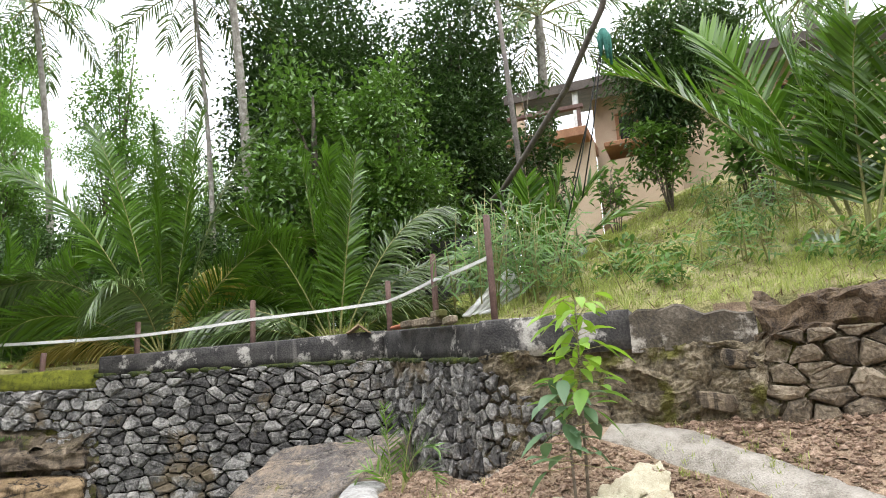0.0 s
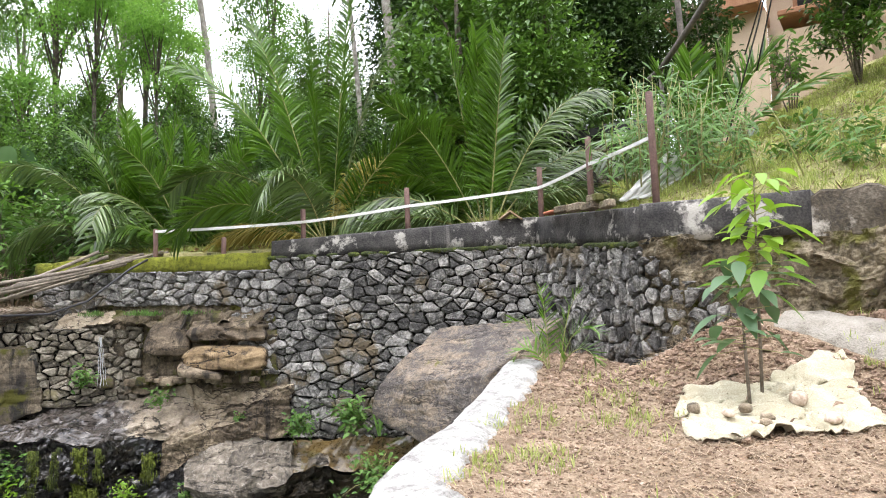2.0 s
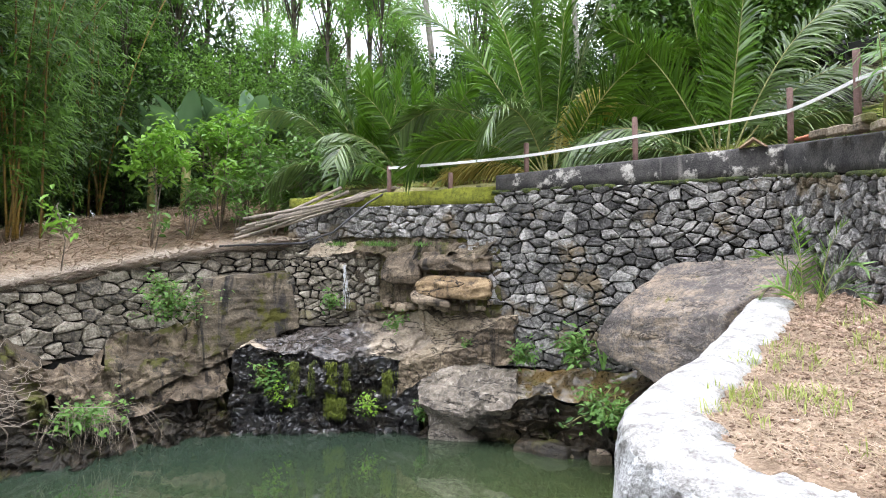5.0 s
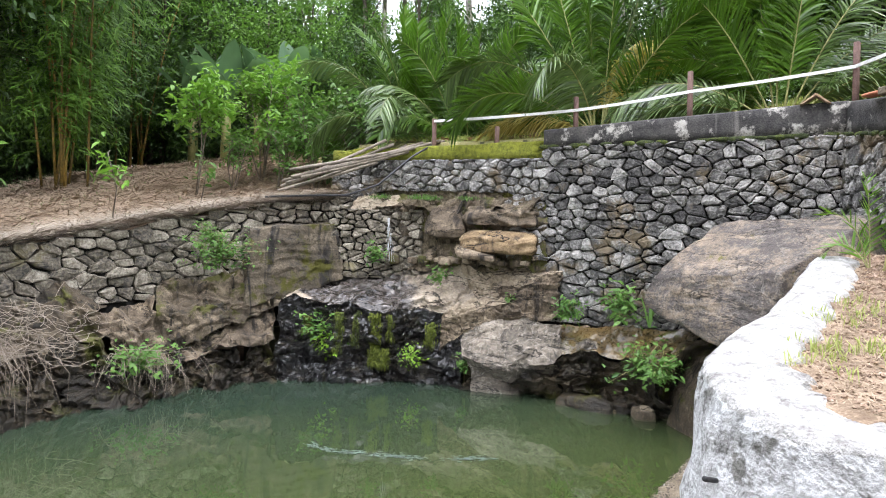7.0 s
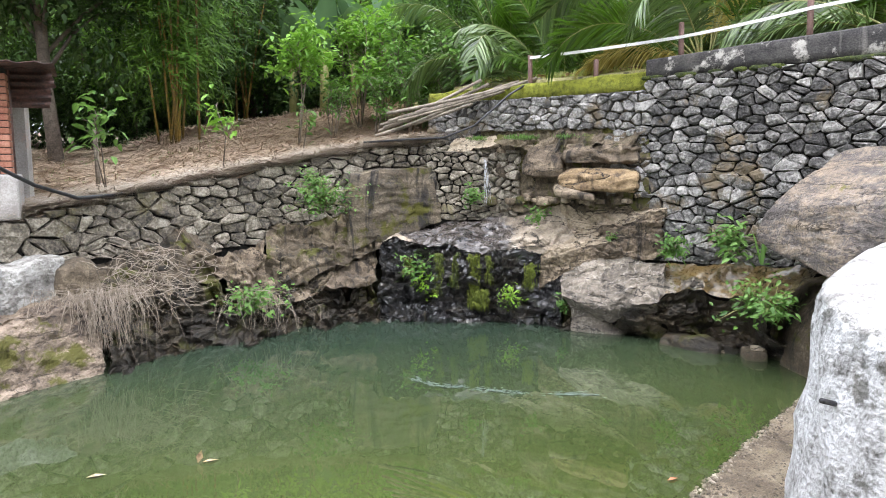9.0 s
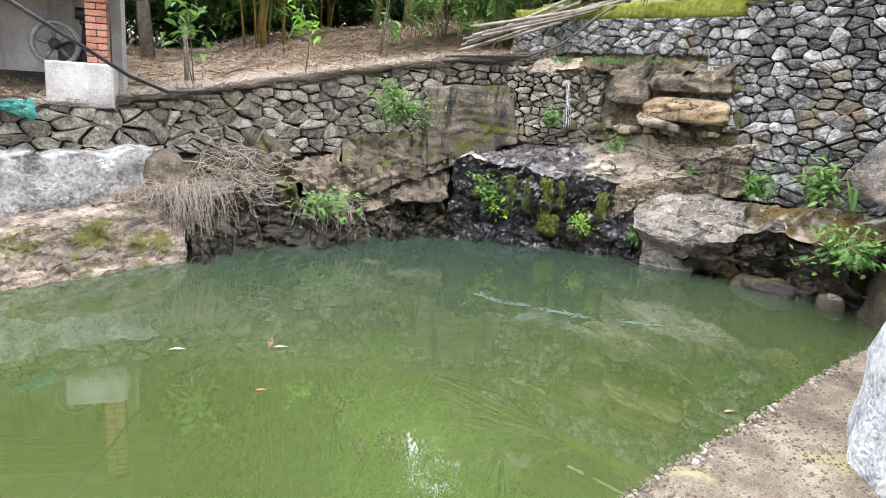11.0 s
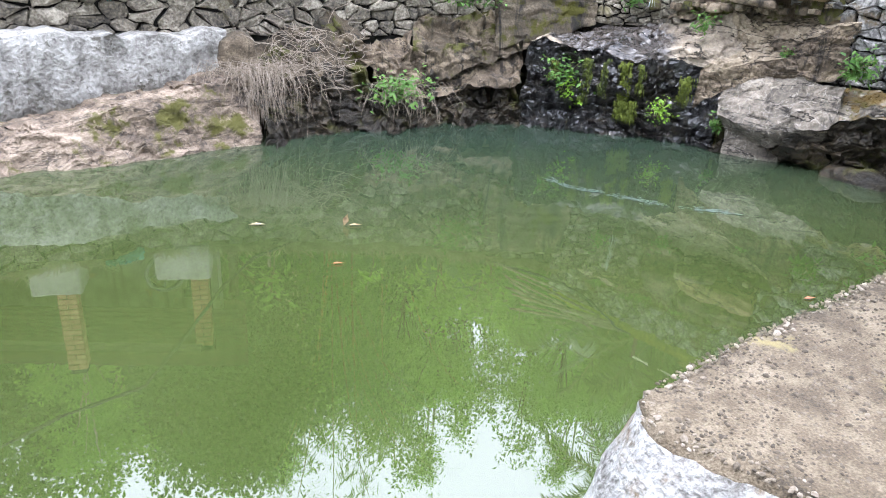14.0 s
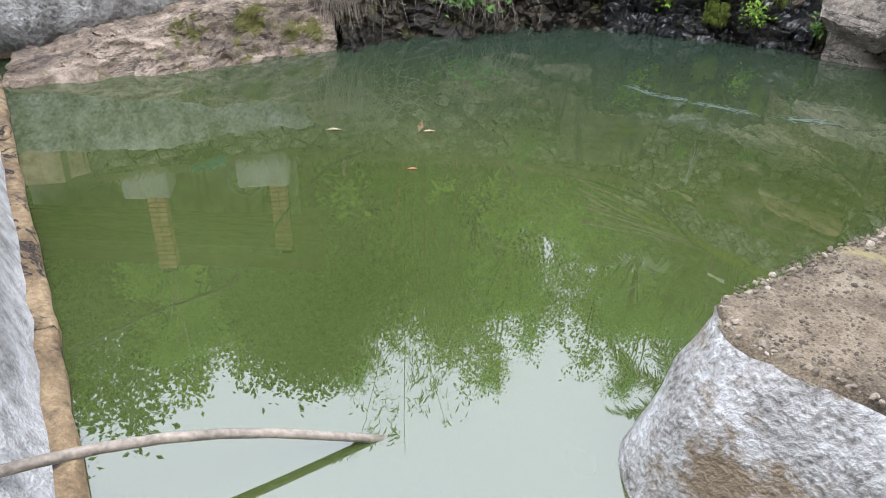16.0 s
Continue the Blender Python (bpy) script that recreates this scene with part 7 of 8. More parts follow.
# ---- house on the hill ----
house = thing("house", (15.0, 2.0, 7.0), "beige single-storey house with a sheet roof and balcony", "house")
part("wall", Geo().box((14.2, -6.0, 5.6), (14.4, 5.0, 9.95)), M_WALL_BEIGE, house, smooth=False)
part("wall", Geo().box((14.4, 4.8, 5.6), (19.0, 5.0, 9.95)), M_WALL_BEIGE, house, smooth=False)
part("wall", Geo().box((13.2, 4.9, 5.6), (13.4, 6.6, 8.5)), M_WALL_BEIGE, house, "beige wall below the balcony", smooth=False)
part("wall", Geo().box((13.5, 3.2, 5.6), (13.65, 4.75, 8.1)), M_WALL_BEIGE, house, "beige lower wall", smooth=False)
part("roof", Geo().add([(13.4, -7, 9.95), (13.4, 6.9, 9.98), (19.2, 6.9, 12.0), (19.2, -7, 12.0), (13.4, -7, 10.07), (13.4, 6.9, 10.1), (19.2, 6.9, 12.12), (19.2, -7, 12.12)], [(0, 1, 2, 3), (7, 6, 5, 4), (0, 4, 5, 1), (1, 5, 6, 2), (2, 6, 7, 3), (3, 7, 4, 0)]), M_ROOF, house, "weathered sheet roof", smooth=False)
part("fascia", Geo().box((13.34, -7, 9.86), (13.4, 6.9, 10.08)), M_ROOF, house, smooth=False)
b = part("balcony", Geo().box((12.75, 4.95, 8.5), (14.2, 6.75, 8.72), None, 0.02), M_TRIM_ORANGE, house, "balcony slab with an orange-brown edge", smooth=False)
for y in (6.55, 5.75, 5.1):
    part("baluster", Geo().box((12.82, y - 0.04, 8.72), (12.9, y + 0.04, 9.2)), M_POST, b, smooth=False)
part("railing", Geo().box((12.8, 5.0, 9.18), (12.92, 6.7, 9.26)), M_POST, b, smooth=False)
part("sunshade", Geo().box((13.3, 3.0, 8.35), (14.2, 4.7, 8.47), None, 0.02), M_TRIM_ORANGE, house, "orange-brown concrete sunshade", smooth=False)
part("column", Geo().box((13.45, 6.5, 8.7), (13.6, 6.65, 9.96)), M_WALL_BEIGE, house, smooth=False)
part("column", Geo().box((13.45, 5.2, 8.7), (13.57, 5.32, 9.96)), M_RAIL, house, "white thin post", smooth=False)
for y in (4.0, 0.6, -2.2):
    w = part("window", Geo().box((14.17, y - 0.45, 8.6), (14.2, y + 0.45, 9.4)), M_DARK, house, "dark window in a brown frame", smooth=False)
    for lo, hi in (((14.13, y - 0.5, 8.55), (14.2, y - 0.42, 9.45)), ((14.13, y + 0.42, 8.55), (14.2, y + 0.5, 9.45)), ((14.13, y - 0.42, 9.37), (14.2, y + 0.42, 9.45)), ((14.13, y - 0.42, 8.55), (14.2, y + 0.42, 8.63)), ((14.14, y - 0.03, 8.63), (14.2, y + 0.03, 9.37))):
        part("frame", Geo().box(lo, hi), M_TRIM_ORANGE, w, smooth=False)
pivot = Vector((13.4, 6.9, 0))
house.matrix_basis = Matrix.Translation(pivot) @ Matrix.Rotation(radians(13), 4, "Z") @ Matrix.Translation(Vector((15.0, 2.0, 7.0)) - pivot)
# far stone wall with its dark roofed end
FAR = [(11.0, 8.9), (12.9, 6.6)]
wall_far = tagged(part("wall_far", wall_body(FAR, lambda u: 4.6, lambda u: 5.95 + 0.1 * u, 0.4, front=-0.03), M_MORTAR, None), "stone wall on the upper slope", "wall", kind="structure")
hut = thing("hut", (11.9, 8.2, 6.0), "dark low hut roof behind the far stone wall", "hut")
part("roof", Geo().add([(10.9, 8.6, 6.05), (12.6, 6.5, 6.35), (14.0, 8.0, 6.9), (12.3, 10.1, 6.7), (10.9, 8.6, 6.2), (12.6, 6.5, 6.5), (14.0, 8.0, 7.05), (12.3, 10.1, 6.85)], [(3, 2, 1, 0), (4, 5, 6, 7), (0, 1, 5, 4), (1, 2, 6, 5), (2, 3, 7, 6), (3, 0, 4, 7)]), M_DARK, hut, smooth=False)
part("wall", Geo().box((11.6, 7.7, 5.0), (12.8, 8.9, 6.3), None), M_DARK, hut, smooth=False)

# ---- shed with the engine ----
shed = thing("shed", (-3.6, 9.8, 1.9), "open grey concrete shed with a rusty tin roof", "shed")
part("wall", Geo().box((-7.5, 10.4, 1.2), (-3.16, 10.6, 3.62)), M_CONCRETE, shed, "stained grey rear wall", smooth=False)
part("wall", Geo().box((-3.16, 10.4, 1.2), (-2.94, 10.6, 3.6)), M_CONCRETE, shed, smooth=False)
# dark boxes added for the shaded void below the rear wall
part("plinth", Geo().box((-7.5, 10.2, 1.2), (-3.17, 10.39, 2.17)), M_SHADE_DARK, shed, "plinth coloured dark as in deep shade", smooth=False)
part("floor_slab", Geo().box((-7.5, 8.95, 1.5), (-3.4, 10.19, 1.87)), M_SHADE_DARK, shed, "floor coloured dark as in deep shade", smooth=False)
part("base_block", Geo().box((0, 0, 0), (0.72, 0.55, 0.52), pose(-3.38, 8.88, 1.81, 0, 0, 10), 0.02), M_CONCRETE, shed, "pale concrete block", smooth=False)
part("base_block", Geo().box((0, 0, 0), (0.6, 0.5, 0.5), pose(-4.75, 8.3, 1.81, 0, 0, 12), 0.02), M_CONCRETE, shed, "pale concrete block", smooth=False)
for px, py, turn in ((-2.98, 9.08, 10), (-4.5, 8.42, 12)):
    pillar = part("pillar", Geo().box((0.015, 0.015, 0), (0.215, 0.215, 1.2), pose(px, py, 2.33, 0, 0, turn)), M_MORTAR, shed, "bare brick pillar", smooth=False)
    for k in range(15):
        for half in (0, 1):
            if k % 2:
                lo, hi = ((0, 0.118 * half, 0), (0.23, 0.11 + 0.12 * half, 0.066))
            else:
                lo, hi = ((0.118 * half, 0, 0), (0.11 + 0.12 * half, 0.23, 0.066))
            part("brick", Geo().box(lo, hi, pose(px, py, 2.335 + 0.076 * k, 0, 0, turn + rr.uniform(-1, 1)), 0.006), M_BRICK, pillar, smooth=False)
part("conduit", Geo().tube([(-2.72, 9.12, 2.3), (-2.72, 9.12, 3.5)], [0.012, 0.012], 6), M_TIN, shed)
roof = Geo()
n = 60
for i in range(n + 1):
    x = -7.5 + (7.5 - 2.16) * i / n
    w = 0.015 * math.sin(i * 2 * math.pi / 3)
    xb = x if x < -3.0 else -3.0 + (x + 3.0) * 0.4
    roof.v += [(x, 8.7, 3.54 + w), (xb, 11.0, 3.66 + w), (x, 8.7, 3.55 + w), (xb, 11.0, 3.67 + w)]
for i in range(n):
    a = i * 4
    roof.f += [(a, a + 1, a + 5, a + 4), (a + 2, a + 6, a + 7, a + 3), (a, a + 4, a + 6, a + 2)]
part("roof", roof, M_TIN, shed, "rusty corrugated tin roof")
for lo_, hi_, yy, xe in ((3.36, 3.64, 9.56, -2.38), (3.12, 3.42, 9.6, -2.44)):
    sheet = Geo()
    m = 26
    for i in range(m + 1):
        z = lo_ + (hi_ - lo_) * i / m
        w = 0.018 * math.sin(z * 75)
        for x in (-7.0, xe - 0.03 * math.sin(z * 9)):
            sheet.v += [(x, yy + w, z), (x, yy + 0.006 + w, z)]
    for i in range(m):
        a = i * 4
        sheet.f += [(a, a + 2, a + 6, a + 4), (a + 1, a + 5, a + 7, a + 3), (a + 2, a + 3, a + 7, a + 6)]
    part("hanging_sheet", sheet, M_TIN, shed, "hanging rusty tin sheet")
part("beam", Geo().box((-7.4, 9.0, 3.42), (-2.9, 9.1, 3.52)), M_POLE_DARK, shed, smooth=False)

engine = thing("engine", (-3.45, 9.75, 1.95), "old dark engine with a large grey flywheel", "engine")


def ring(geo, c, r0, r1, half, turn, n=28):
    m = Matrix.Translation(c) @ Matrix.Rotation(turn, 4, "Z")
    for k in range(n):
        a = 2 * math.pi * k / n
        for r, y in ((r0, -half), (r1, -half), (r1, half), (r0, half)):
            geo.v.append(tuple(m @ Vector((r * math.cos(a), y, r * math.sin(a)))))
    for k in range(n):
        j = (k + 1) % n
        for i in range(4):
            geo.f.append((k * 4 + i, k * 4 + (i + 1) % 4, j * 4 + (i + 1) % 4, j * 4 + i))
    return geo


wc = Vector((-3.5, 9.6, 2.53))
wheel = part("flywheel", ring(Geo(), wc, 0.225, 0.285, 0.035, 0.25), M_IRON_GREY, engine, "grey spoked flywheel")
for k in range(5):
    a = k * 2 * math.pi / 5 + 0.4
    d = Vector((math.cos(a), 0.25 * math.cos(a), math.sin(a)))
    part("spoke", Geo().tube([wc + d * 0.05, wc + d * 0.235], [0.028, 0.02], 6), M_IRON_GREY, wheel)
part("hub", Geo().tube([wc + Vector((0.015, -0.06, 0)), wc + Vector((-0.015, 0.06, 0))], [0.07, 0.07], 14), M_IRON, wheel)
part("crankcase", Geo().box((-0.2, -0.16, -0.35), (0.22, 0.2, 0.1), pose(-3.35, 9.88, 2.5, 0, 0, 12), 0.05), M_IRON, engine, smooth=False)
part("cylinder", Geo().tube([(-3.17, 9.8, 2.5), (-3.17, 9.8, 2.78)], [0.085, 0.075], 12), M_IRON, engine)
part("cylinder_head", Geo().box((-0.09, -0.1, 0), (0.09, 0.1, 0.07), pose(-3.17, 9.8, 2.78, 0, 0, 12), 0.02), M_IRON, engine, smooth=False)
part("fuel_tank", Geo().tube([(-3.3, 9.75, 2.92), (-3.12, 9.8, 2.92)], [0.075, 0.075], 14), M_IRON, engine)
part("exhaust", Geo().tube([(-3.1, 9.72, 2.55), (-3.04, 9.68, 2.65), (-3.03, 9.68, 2.3)], [0.025, 0.025, 0.025], 8), M_IRON, engine)
part("mount", Geo().box((-0.3, -0.22, 0), (0.3, 0.22, 0.25), pose(-3.37, 9.85, 1.9, 0, 0, 12), 0.02), M_CONCRETE, engine, smooth=False)
shed.location.z -= 0.17
engine.location.z -= 0.17
g = Geo()
g.tube([(-4.9, 6.6, 3.4), (-3.9, 6.9, 2.95), (-3.0, 7.1, 2.66), (-2.65, 7.9, 2.32), (-2.4, 8.6, 2.05), (-2.1, 9.15, 1.88), (-1.8, 9.6, 1.89), (-1.5, 10.2, 1.95), (-0.9, 10.45, 2.05), (-0.4, 10.8, 2.2)], [0.022] * 10, 8)
tagged(part("hose", g, M_HOSE, None), "long black hose hanging to the terrace", "hose")
g = Geo()
g.tube([(-1.2, 10.55, 2.03), (-0.7, 10.75, 2.09), (-0.3, 10.75, 2.16)], [0.02] * 3, 8)
tagged(part("pipe", g, M_HOSE, None), "short dark pipe on the terrace", "pipe")
g, n = Geo(), 22
for i in range(n + 1):
    for j in range(n + 1):
        s, t = i / n, j / n
        x, y = -3.78 + 0.4 * s + 0.05 * fbm((s * 3, t * 3, 9)), 8.42 + 0.2 * s
        crease = 0.05 * fbm((s * 6, t * 4, 1)) + 0.03 * abs(fbm((s * 13, t * 9, 4)))
        if t < 0.6:
            back, z = 0.22 * (0.6 - t), 1.67 + max(0, crease) * 1.4
        else:
            back, z = -0.02, 1.67 - (t - 0.6) * 0.42 * (0.35 + 0.9 * s ** 2)
        g.v.append((x - 0.3 * back, y + back - 0.07 - crease * 0.6, z))
g.f = [(i * (n + 1) + j, i * (n + 1) + j + 1, (i + 1) * (n + 1) + j + 1, (i + 1) * (n + 1) + j) for i in range(n) for j in range(n) if 0.2 < (i + j) / n < 1.85]
tagged(part("net", g, M_CLOTH_TEAL, None), "crumpled teal net hanging over the wall", "net")
g = Geo()
g.tube([(-2.2, 10.9, ground_height(-2.2, 10.9) - 0.1), (-2.21, 10.9, ground_height(-2.2, 10.9) + 0.85)], [0.035, 0.03], 8)
tagged(part("stake", g, M_POLE, None), "pale wooden stake on the terrace", "stake")

# bamboo poles lying over the end of the moss wall
rr = random.Random(8)
for k in range(9):
    a = Vector((1.75 + 0.25 * rr.random(), 10.9 - 0.13 * k + rr.uniform(-0.1, 0.1), 2.72 + 0.03 * k + rr.uniform(0, 0.05)))
    b = Vector((3.7 + rr.uniform(-0.5, 0.6), 10.45 - 0.04 * k + rr.uniform(-0.05, 0.05), 3.47 + 0.012 * k + rr.uniform(0, 0.06)))
    g = Geo()
    pts = [a.lerp(b, s / 9) + Vector((0, 0, -0.02 * math.sin(s / 9 * 3))) for s in range(10)]
    g.tube(pts, [0.025 if s % 2 else 0.022 for s in range(10)], 8)
    tagged(part("bamboo_pole", g, M_POLE, None), "weathered bamboo pole lying over the wall end", "pole", "bamboo poles on the wall end")
g = Geo()
g.tube([(3.95, 9.95, 3.5), (3.6, 9.85, 3.3), (3.1, 9.95, 2.85), (2.7, 10.2, 2.68), (2.2, 10.6, 2.66), (1.6, 10.9, 2.62)], [0.016] * 6, 8)
tagged(part("hose", g, M_HOSE, None), "black hose curving down from the wall", "hose")

# ---- dam side: stick, floating leaves ----
g = Geo()
g.tube([(-1.7, 1.47, 0.31), (-1.54, 1.58, 0.285), (-1.38, 1.68, 0.256), (-1.21, 1.77, 0.221), (-1.05, 1.845, 0.178), (-0.88, 1.91, 0.128), (-0.72, 1.965, 0.072), (-0.59, 2.01, 0.024), (-0.47, 2.05, -0.02)], [0.02, 0.02, 0.0195, 0.019, 0.0185, 0.018, 0.0175, 0.017, 0.0165], 10)
tagged(part("pipe", g, M_POLE, None), "weathered pipe lying from the dam into the water", "pipe")
for k, (x, y, s, mat) in enumerate(((-1.36, 5.45, 0.1, M_STRAW), (-0.62, 4.7, 0.06, M_TILE), (2.71, 4.27, 0.07, M_TILE), (-0.56, 5.5, 0.09, M_DEADLEAF))):
    g = Geo()
    g.leaf((x, y, 0.008), (1, 0.15, 0), (0, 0, 1), s * 1.4, s * 0.5)
    if k == 3:
        g.leaf((x - 0.03, y, 0.0), (0.3, 0, 1), (0, 1, 0), s * 1.2, s * 0.6)
    tagged(part("floating_leaf", g, mat, None), "dry leaf floating on the water", "leaf", "floating leaves")

FOAM = [(1.46, 7.1), (1.65, 6.84), (2.08, 6.56), (2.52, 6.28), (2.85, 6.2), (3.15, 6.1)]
g, rr = Geo(), random.Random(77)
for k in range(420):
    s = rr.random()
    (x, y), (tx, ty) = along(FOAM, length_of(FOAM) * s * 0.999)
    if fbm((s * 5, 1, 3)) < rr.uniform(-0.5, 0.3):
        continue
    ln, w = rr.uniform(0.008, 0.06), rr.uniform(0.003, 0.009)
    x, y = x + rr.gauss(0, 0.035), y + rr.gauss(0, 0.035)
    g.add([(x - tx * ln, y - ty * ln, 0.004), (x - ty * w, y + tx * w, 0.005), (x + tx * ln, y + ty * ln, 0.004), (x + ty * w, y - tx * w, 0.005)], [(0, 3, 2, 1)])
tagged(part("foam", g, M_FOAM, None), "thin line of pale foam on the water", "foam", kind="stuff")

# ---- planting bed ----
sap = thing("sapling", (5.06, 1.83, bed_height(5.06, 1.83)), "young sapling with lime green top leaves", "sapling")
rr = random.Random(31)
p0 = Vector((5.06, 1.83, bed_height(5.06, 1.83)))
for (dx, dy, h), leaf, lo_, cnt in (((0.09, 0.04, 1.6), L_LIME, 0.48, 58), ((-0.1, 0.1, 0.95), L_BANANA, 0.4, 30)):
    g = Geo()
    t = p0 + Vector((dx, dy, h))
    o = p0 + Vector((dx * 0.6, dy * 0.6 + 0.03, 0))
    g.tube([o - Vector((0, 0, 0.05)), o.lerp(t, 0.5) + Vector((0.02, 0.01, 0)), t], [0.013, 0.01, 0.005], 7)
    part("stem", g, M_TWIG, sap)
    for k in range(cnt):
        s = lo_ + (1 - lo_) * (k + 0.5) / cnt
        q = o.lerp(t, s)
        d = dirn(k * 137.5, 40 - 70 * (1 - s) + rr.uniform(-20, 10))
        e = q + d * rr.uniform(0.06, 0.26) * (1.25 - 0.5 * s)
        tw = Geo()
        tw.tube([q, e], [0.004, 0.003], 4)
        part("twig", tw, M_STEM, sap)
        lf = Geo()
        w = dirn(k * 137.5 + rr.uniform(-50, 50), rr.uniform(-45, 15))
        flat = Vector((w.y, -w.x, 0)).normalized()
        ln = rr.uniform(0.14, 0.26)
        verts, faces = [], []
        for i in range(7):
            u = i / 6
            wd = 0.23 * ln * math.sin(math.pi * (0.04 + 0.94 * u ** 0.85))
            c = e + w * ln * u - Vector((0, 0, 0.25 * ln * u * u))
            verts += [tuple(c - flat * wd + Vector((0, 0, wd * 0.35))), tuple(c), tuple(c + flat * wd + Vector((0, 0, wd * 0.35)))]
        for i in range(6):
            faces += [(i * 3, i * 3 + 1, i * 3 + 4, i * 3 + 3), (i * 3 + 1, i * 3 + 2, i * 3 + 5, i * 3 + 4)]
        part("leaf", lf.add(verts, faces), L_LIME if leaf is L_LIME and s > 0.62 else L_BRIGHT if leaf is L_LIME else leaf, sap)

# cream sack spread round the sapling, with rubble on it
g, n = Geo(), 46
A, B, Cc, D = Vector((4.95, 2.5, 0)), Vector((4.1, 1.82, 0)), Vector((4.95, 1.1, 0)), Vector((5.95, 1.62, 0))
keep = {}
for i in range(n + 1):
    for j in range(n + 1):
        u, v = i / n, j / n
        p = (A * (1 - u) + B * u) * (1 - v) + (D * (1 - u) + Cc * u) * v
        p = p + Vector((0.13 * fbm((u * 3, v * 3, 1)), 0.13 * fbm((u * 3, v * 3, 7)), 0))
        fold = abs(fbm((u * 4.2, v * 4.2, 3), 3)) * 0.09 + 0.03 * fbm((u * 12, v * 12, 5), 3)
        g.v.append((p.x, p.y, bed_height(p.x, p.y) + 0.02 + max(0, fold)))
g.f = [(i * (n + 1) + j, i * (n + 1) + j + 1, (i + 1) * (n + 1) + j + 1, (i + 1) * (n + 1) + j) for i in range(n) for j in range(n)
       if 0.1 < (i + j) / n < 1.93]
ob = part("sack_cloth", g, M_CLOTH, None)
ob.modifiers.new("thick", "SOLIDIFY").thickness = 0.004
tagged(ob, "crumpled cream sack spread under the sapling", "cloth")
for k in range(11):
    x, y = 4.75 + rr.gauss(0, 0.28), 1.75 + rr.gauss(0, 0.22)
    a = rr.uniform(0.02, 0.05)
    boulder_at("rubble stone lying on the cream sack", x, y, bed_height(x, y) + 0.05 + a * 0.6, a, a * 0.7, a * 0.6, rr.choice([M_GRAVEL, M_ROCK]), 200 + k, rr.uniform(0, 180), 0.35, 4)

# concrete strip along the wall foot
STRIP = [(6.32, 2.15), (6.2, 1.6), (6.0, 0.95), (5.75, 0.3), (5.3, -0.6)]
g, n = Geo(), 40
for k in range(n + 1):
    (x, y), (tx, ty) = along(STRIP, min(length_of(STRIP) * k / n, length_of(STRIP) - 1e-4))
    w = 0.16 + 0.03 * fbm((x * 3, y * 3, 0))
    for d, dz in ((-w - 0.04, -0.12), (-w, 0.02), (0, 0.05), (w, 0.03), (w + 0.04, -0.1)):
        px, py = x - ty * d, y + tx * d
        g.v.append((px, py, bed_height(px, py) + dz + 0.02 * fbm((px * 6, py * 6, 2))))
g.f = [(k * 5 + i, k * 5 + 5 + i, k * 5 + 6 + i, k * 5 + 1 + i) for k in range(n) for i in range(4)]
tagged(part("kerb_strip", g, M_SLAB_PALE, None), "pale rough concrete strip beside the wall", "kerb", kind="structure")

# short iron pipe that sticks out of the parapet
tagged(part("pipe_stub", Geo().tube([(2.16, 2.3, 1.31), (1.93, 2.2, 1.39)], [0.011, 0.011], 10), M_IRON, None), "short dark iron pipe stub in the parapet", "pipe")


# ---- loose cover: gravel, straw, dead leaves, grass ----
def scatter(name, label, count, spot, make, mat, seed, category="litter"):
    rnd = random.Random(seed)
    g = Geo()
    k = 0
    for _ in range(count * 4):
        p = spot(rnd)
        if p is None:
            continue
        make(g, p, rnd)
        k += 1
        if k >= count:
            break
    return tagged(part(name, g, mat, None, smooth=False), label, category, kind="stuff")


def pebble(g, p, rnd, lo=0.012, hi=0.04):
    """A worn stone: two uneven rings and two poles."""
    a = rnd.uniform(lo, hi) * (1.6 if rnd.random() < 0.08 else 1)
    m = pose(p[0], p[1], p[2] + a * 0.2, rnd.uniform(-25, 25), rnd.uniform(-25, 25), rnd.uniform(0, 360))
    flat, long_ = rnd.uniform(0.4, 0.75), rnd.uniform(0.6, 1.0)
    v = []
    for zz, rad in ((-0.35, 0.85), (0.4, 0.8)):
        for k in range(5):
            e = rnd.uniform(0.75, 1.15) * rad
            v.append(tuple(m @ Vector((math.cos(k * 1.2566) * a * e, math.sin(k * 1.2566) * a * e * long_, a * zz * flat))))
    v += [tuple(m @ Vector((0, 0, a * flat * 0.85))), tuple(m @ Vector((0, 0, -a * flat)))]
    f = [(k, (k + 1) % 5, 5 + (k + 1) % 5, 5 + k) for k in range(5)] + [(5 + k, 5 + (k + 1) % 5, 10) for k in range(5)]
    g.add(v, f)


def straw(g, p, rnd, lo=0.1, hi=0.32, w=0.004):
    d = dirn(rnd.uniform(0, 360), rnd.uniform(-4, 14))
    s = Vector((d.y, -d.x, 0.15)).normalized() * w
    q = Vector(p) + Vector((0, 0, rnd.uniform(0.004, 0.02)))
    ln = rnd.uniform(lo, hi)
    m = q + d * ln * 0.5 + Vector((rnd.gauss(0, 0.015), rnd.gauss(0, 0.015), 0.012))
    e = q + d * ln
    g.add([tuple(q - s), tuple(q + s), tuple(m + s), tuple(m - s), tuple(e)], [(0, 1, 2, 3), (3, 2, 4)])


def dead_leaf(g, p, rnd, lo=0.03, hi=0.08):
    ln = rnd.uniform(lo, hi)
    g.leaf(Vector(p) + Vector((0, 0, 0.01)), dirn(rnd.uniform(0, 360), rnd.uniform(-5, 25)), (rnd.gauss(0, 0.3), rnd.gauss(0, 0.3), 1), ln, ln * 0.55)


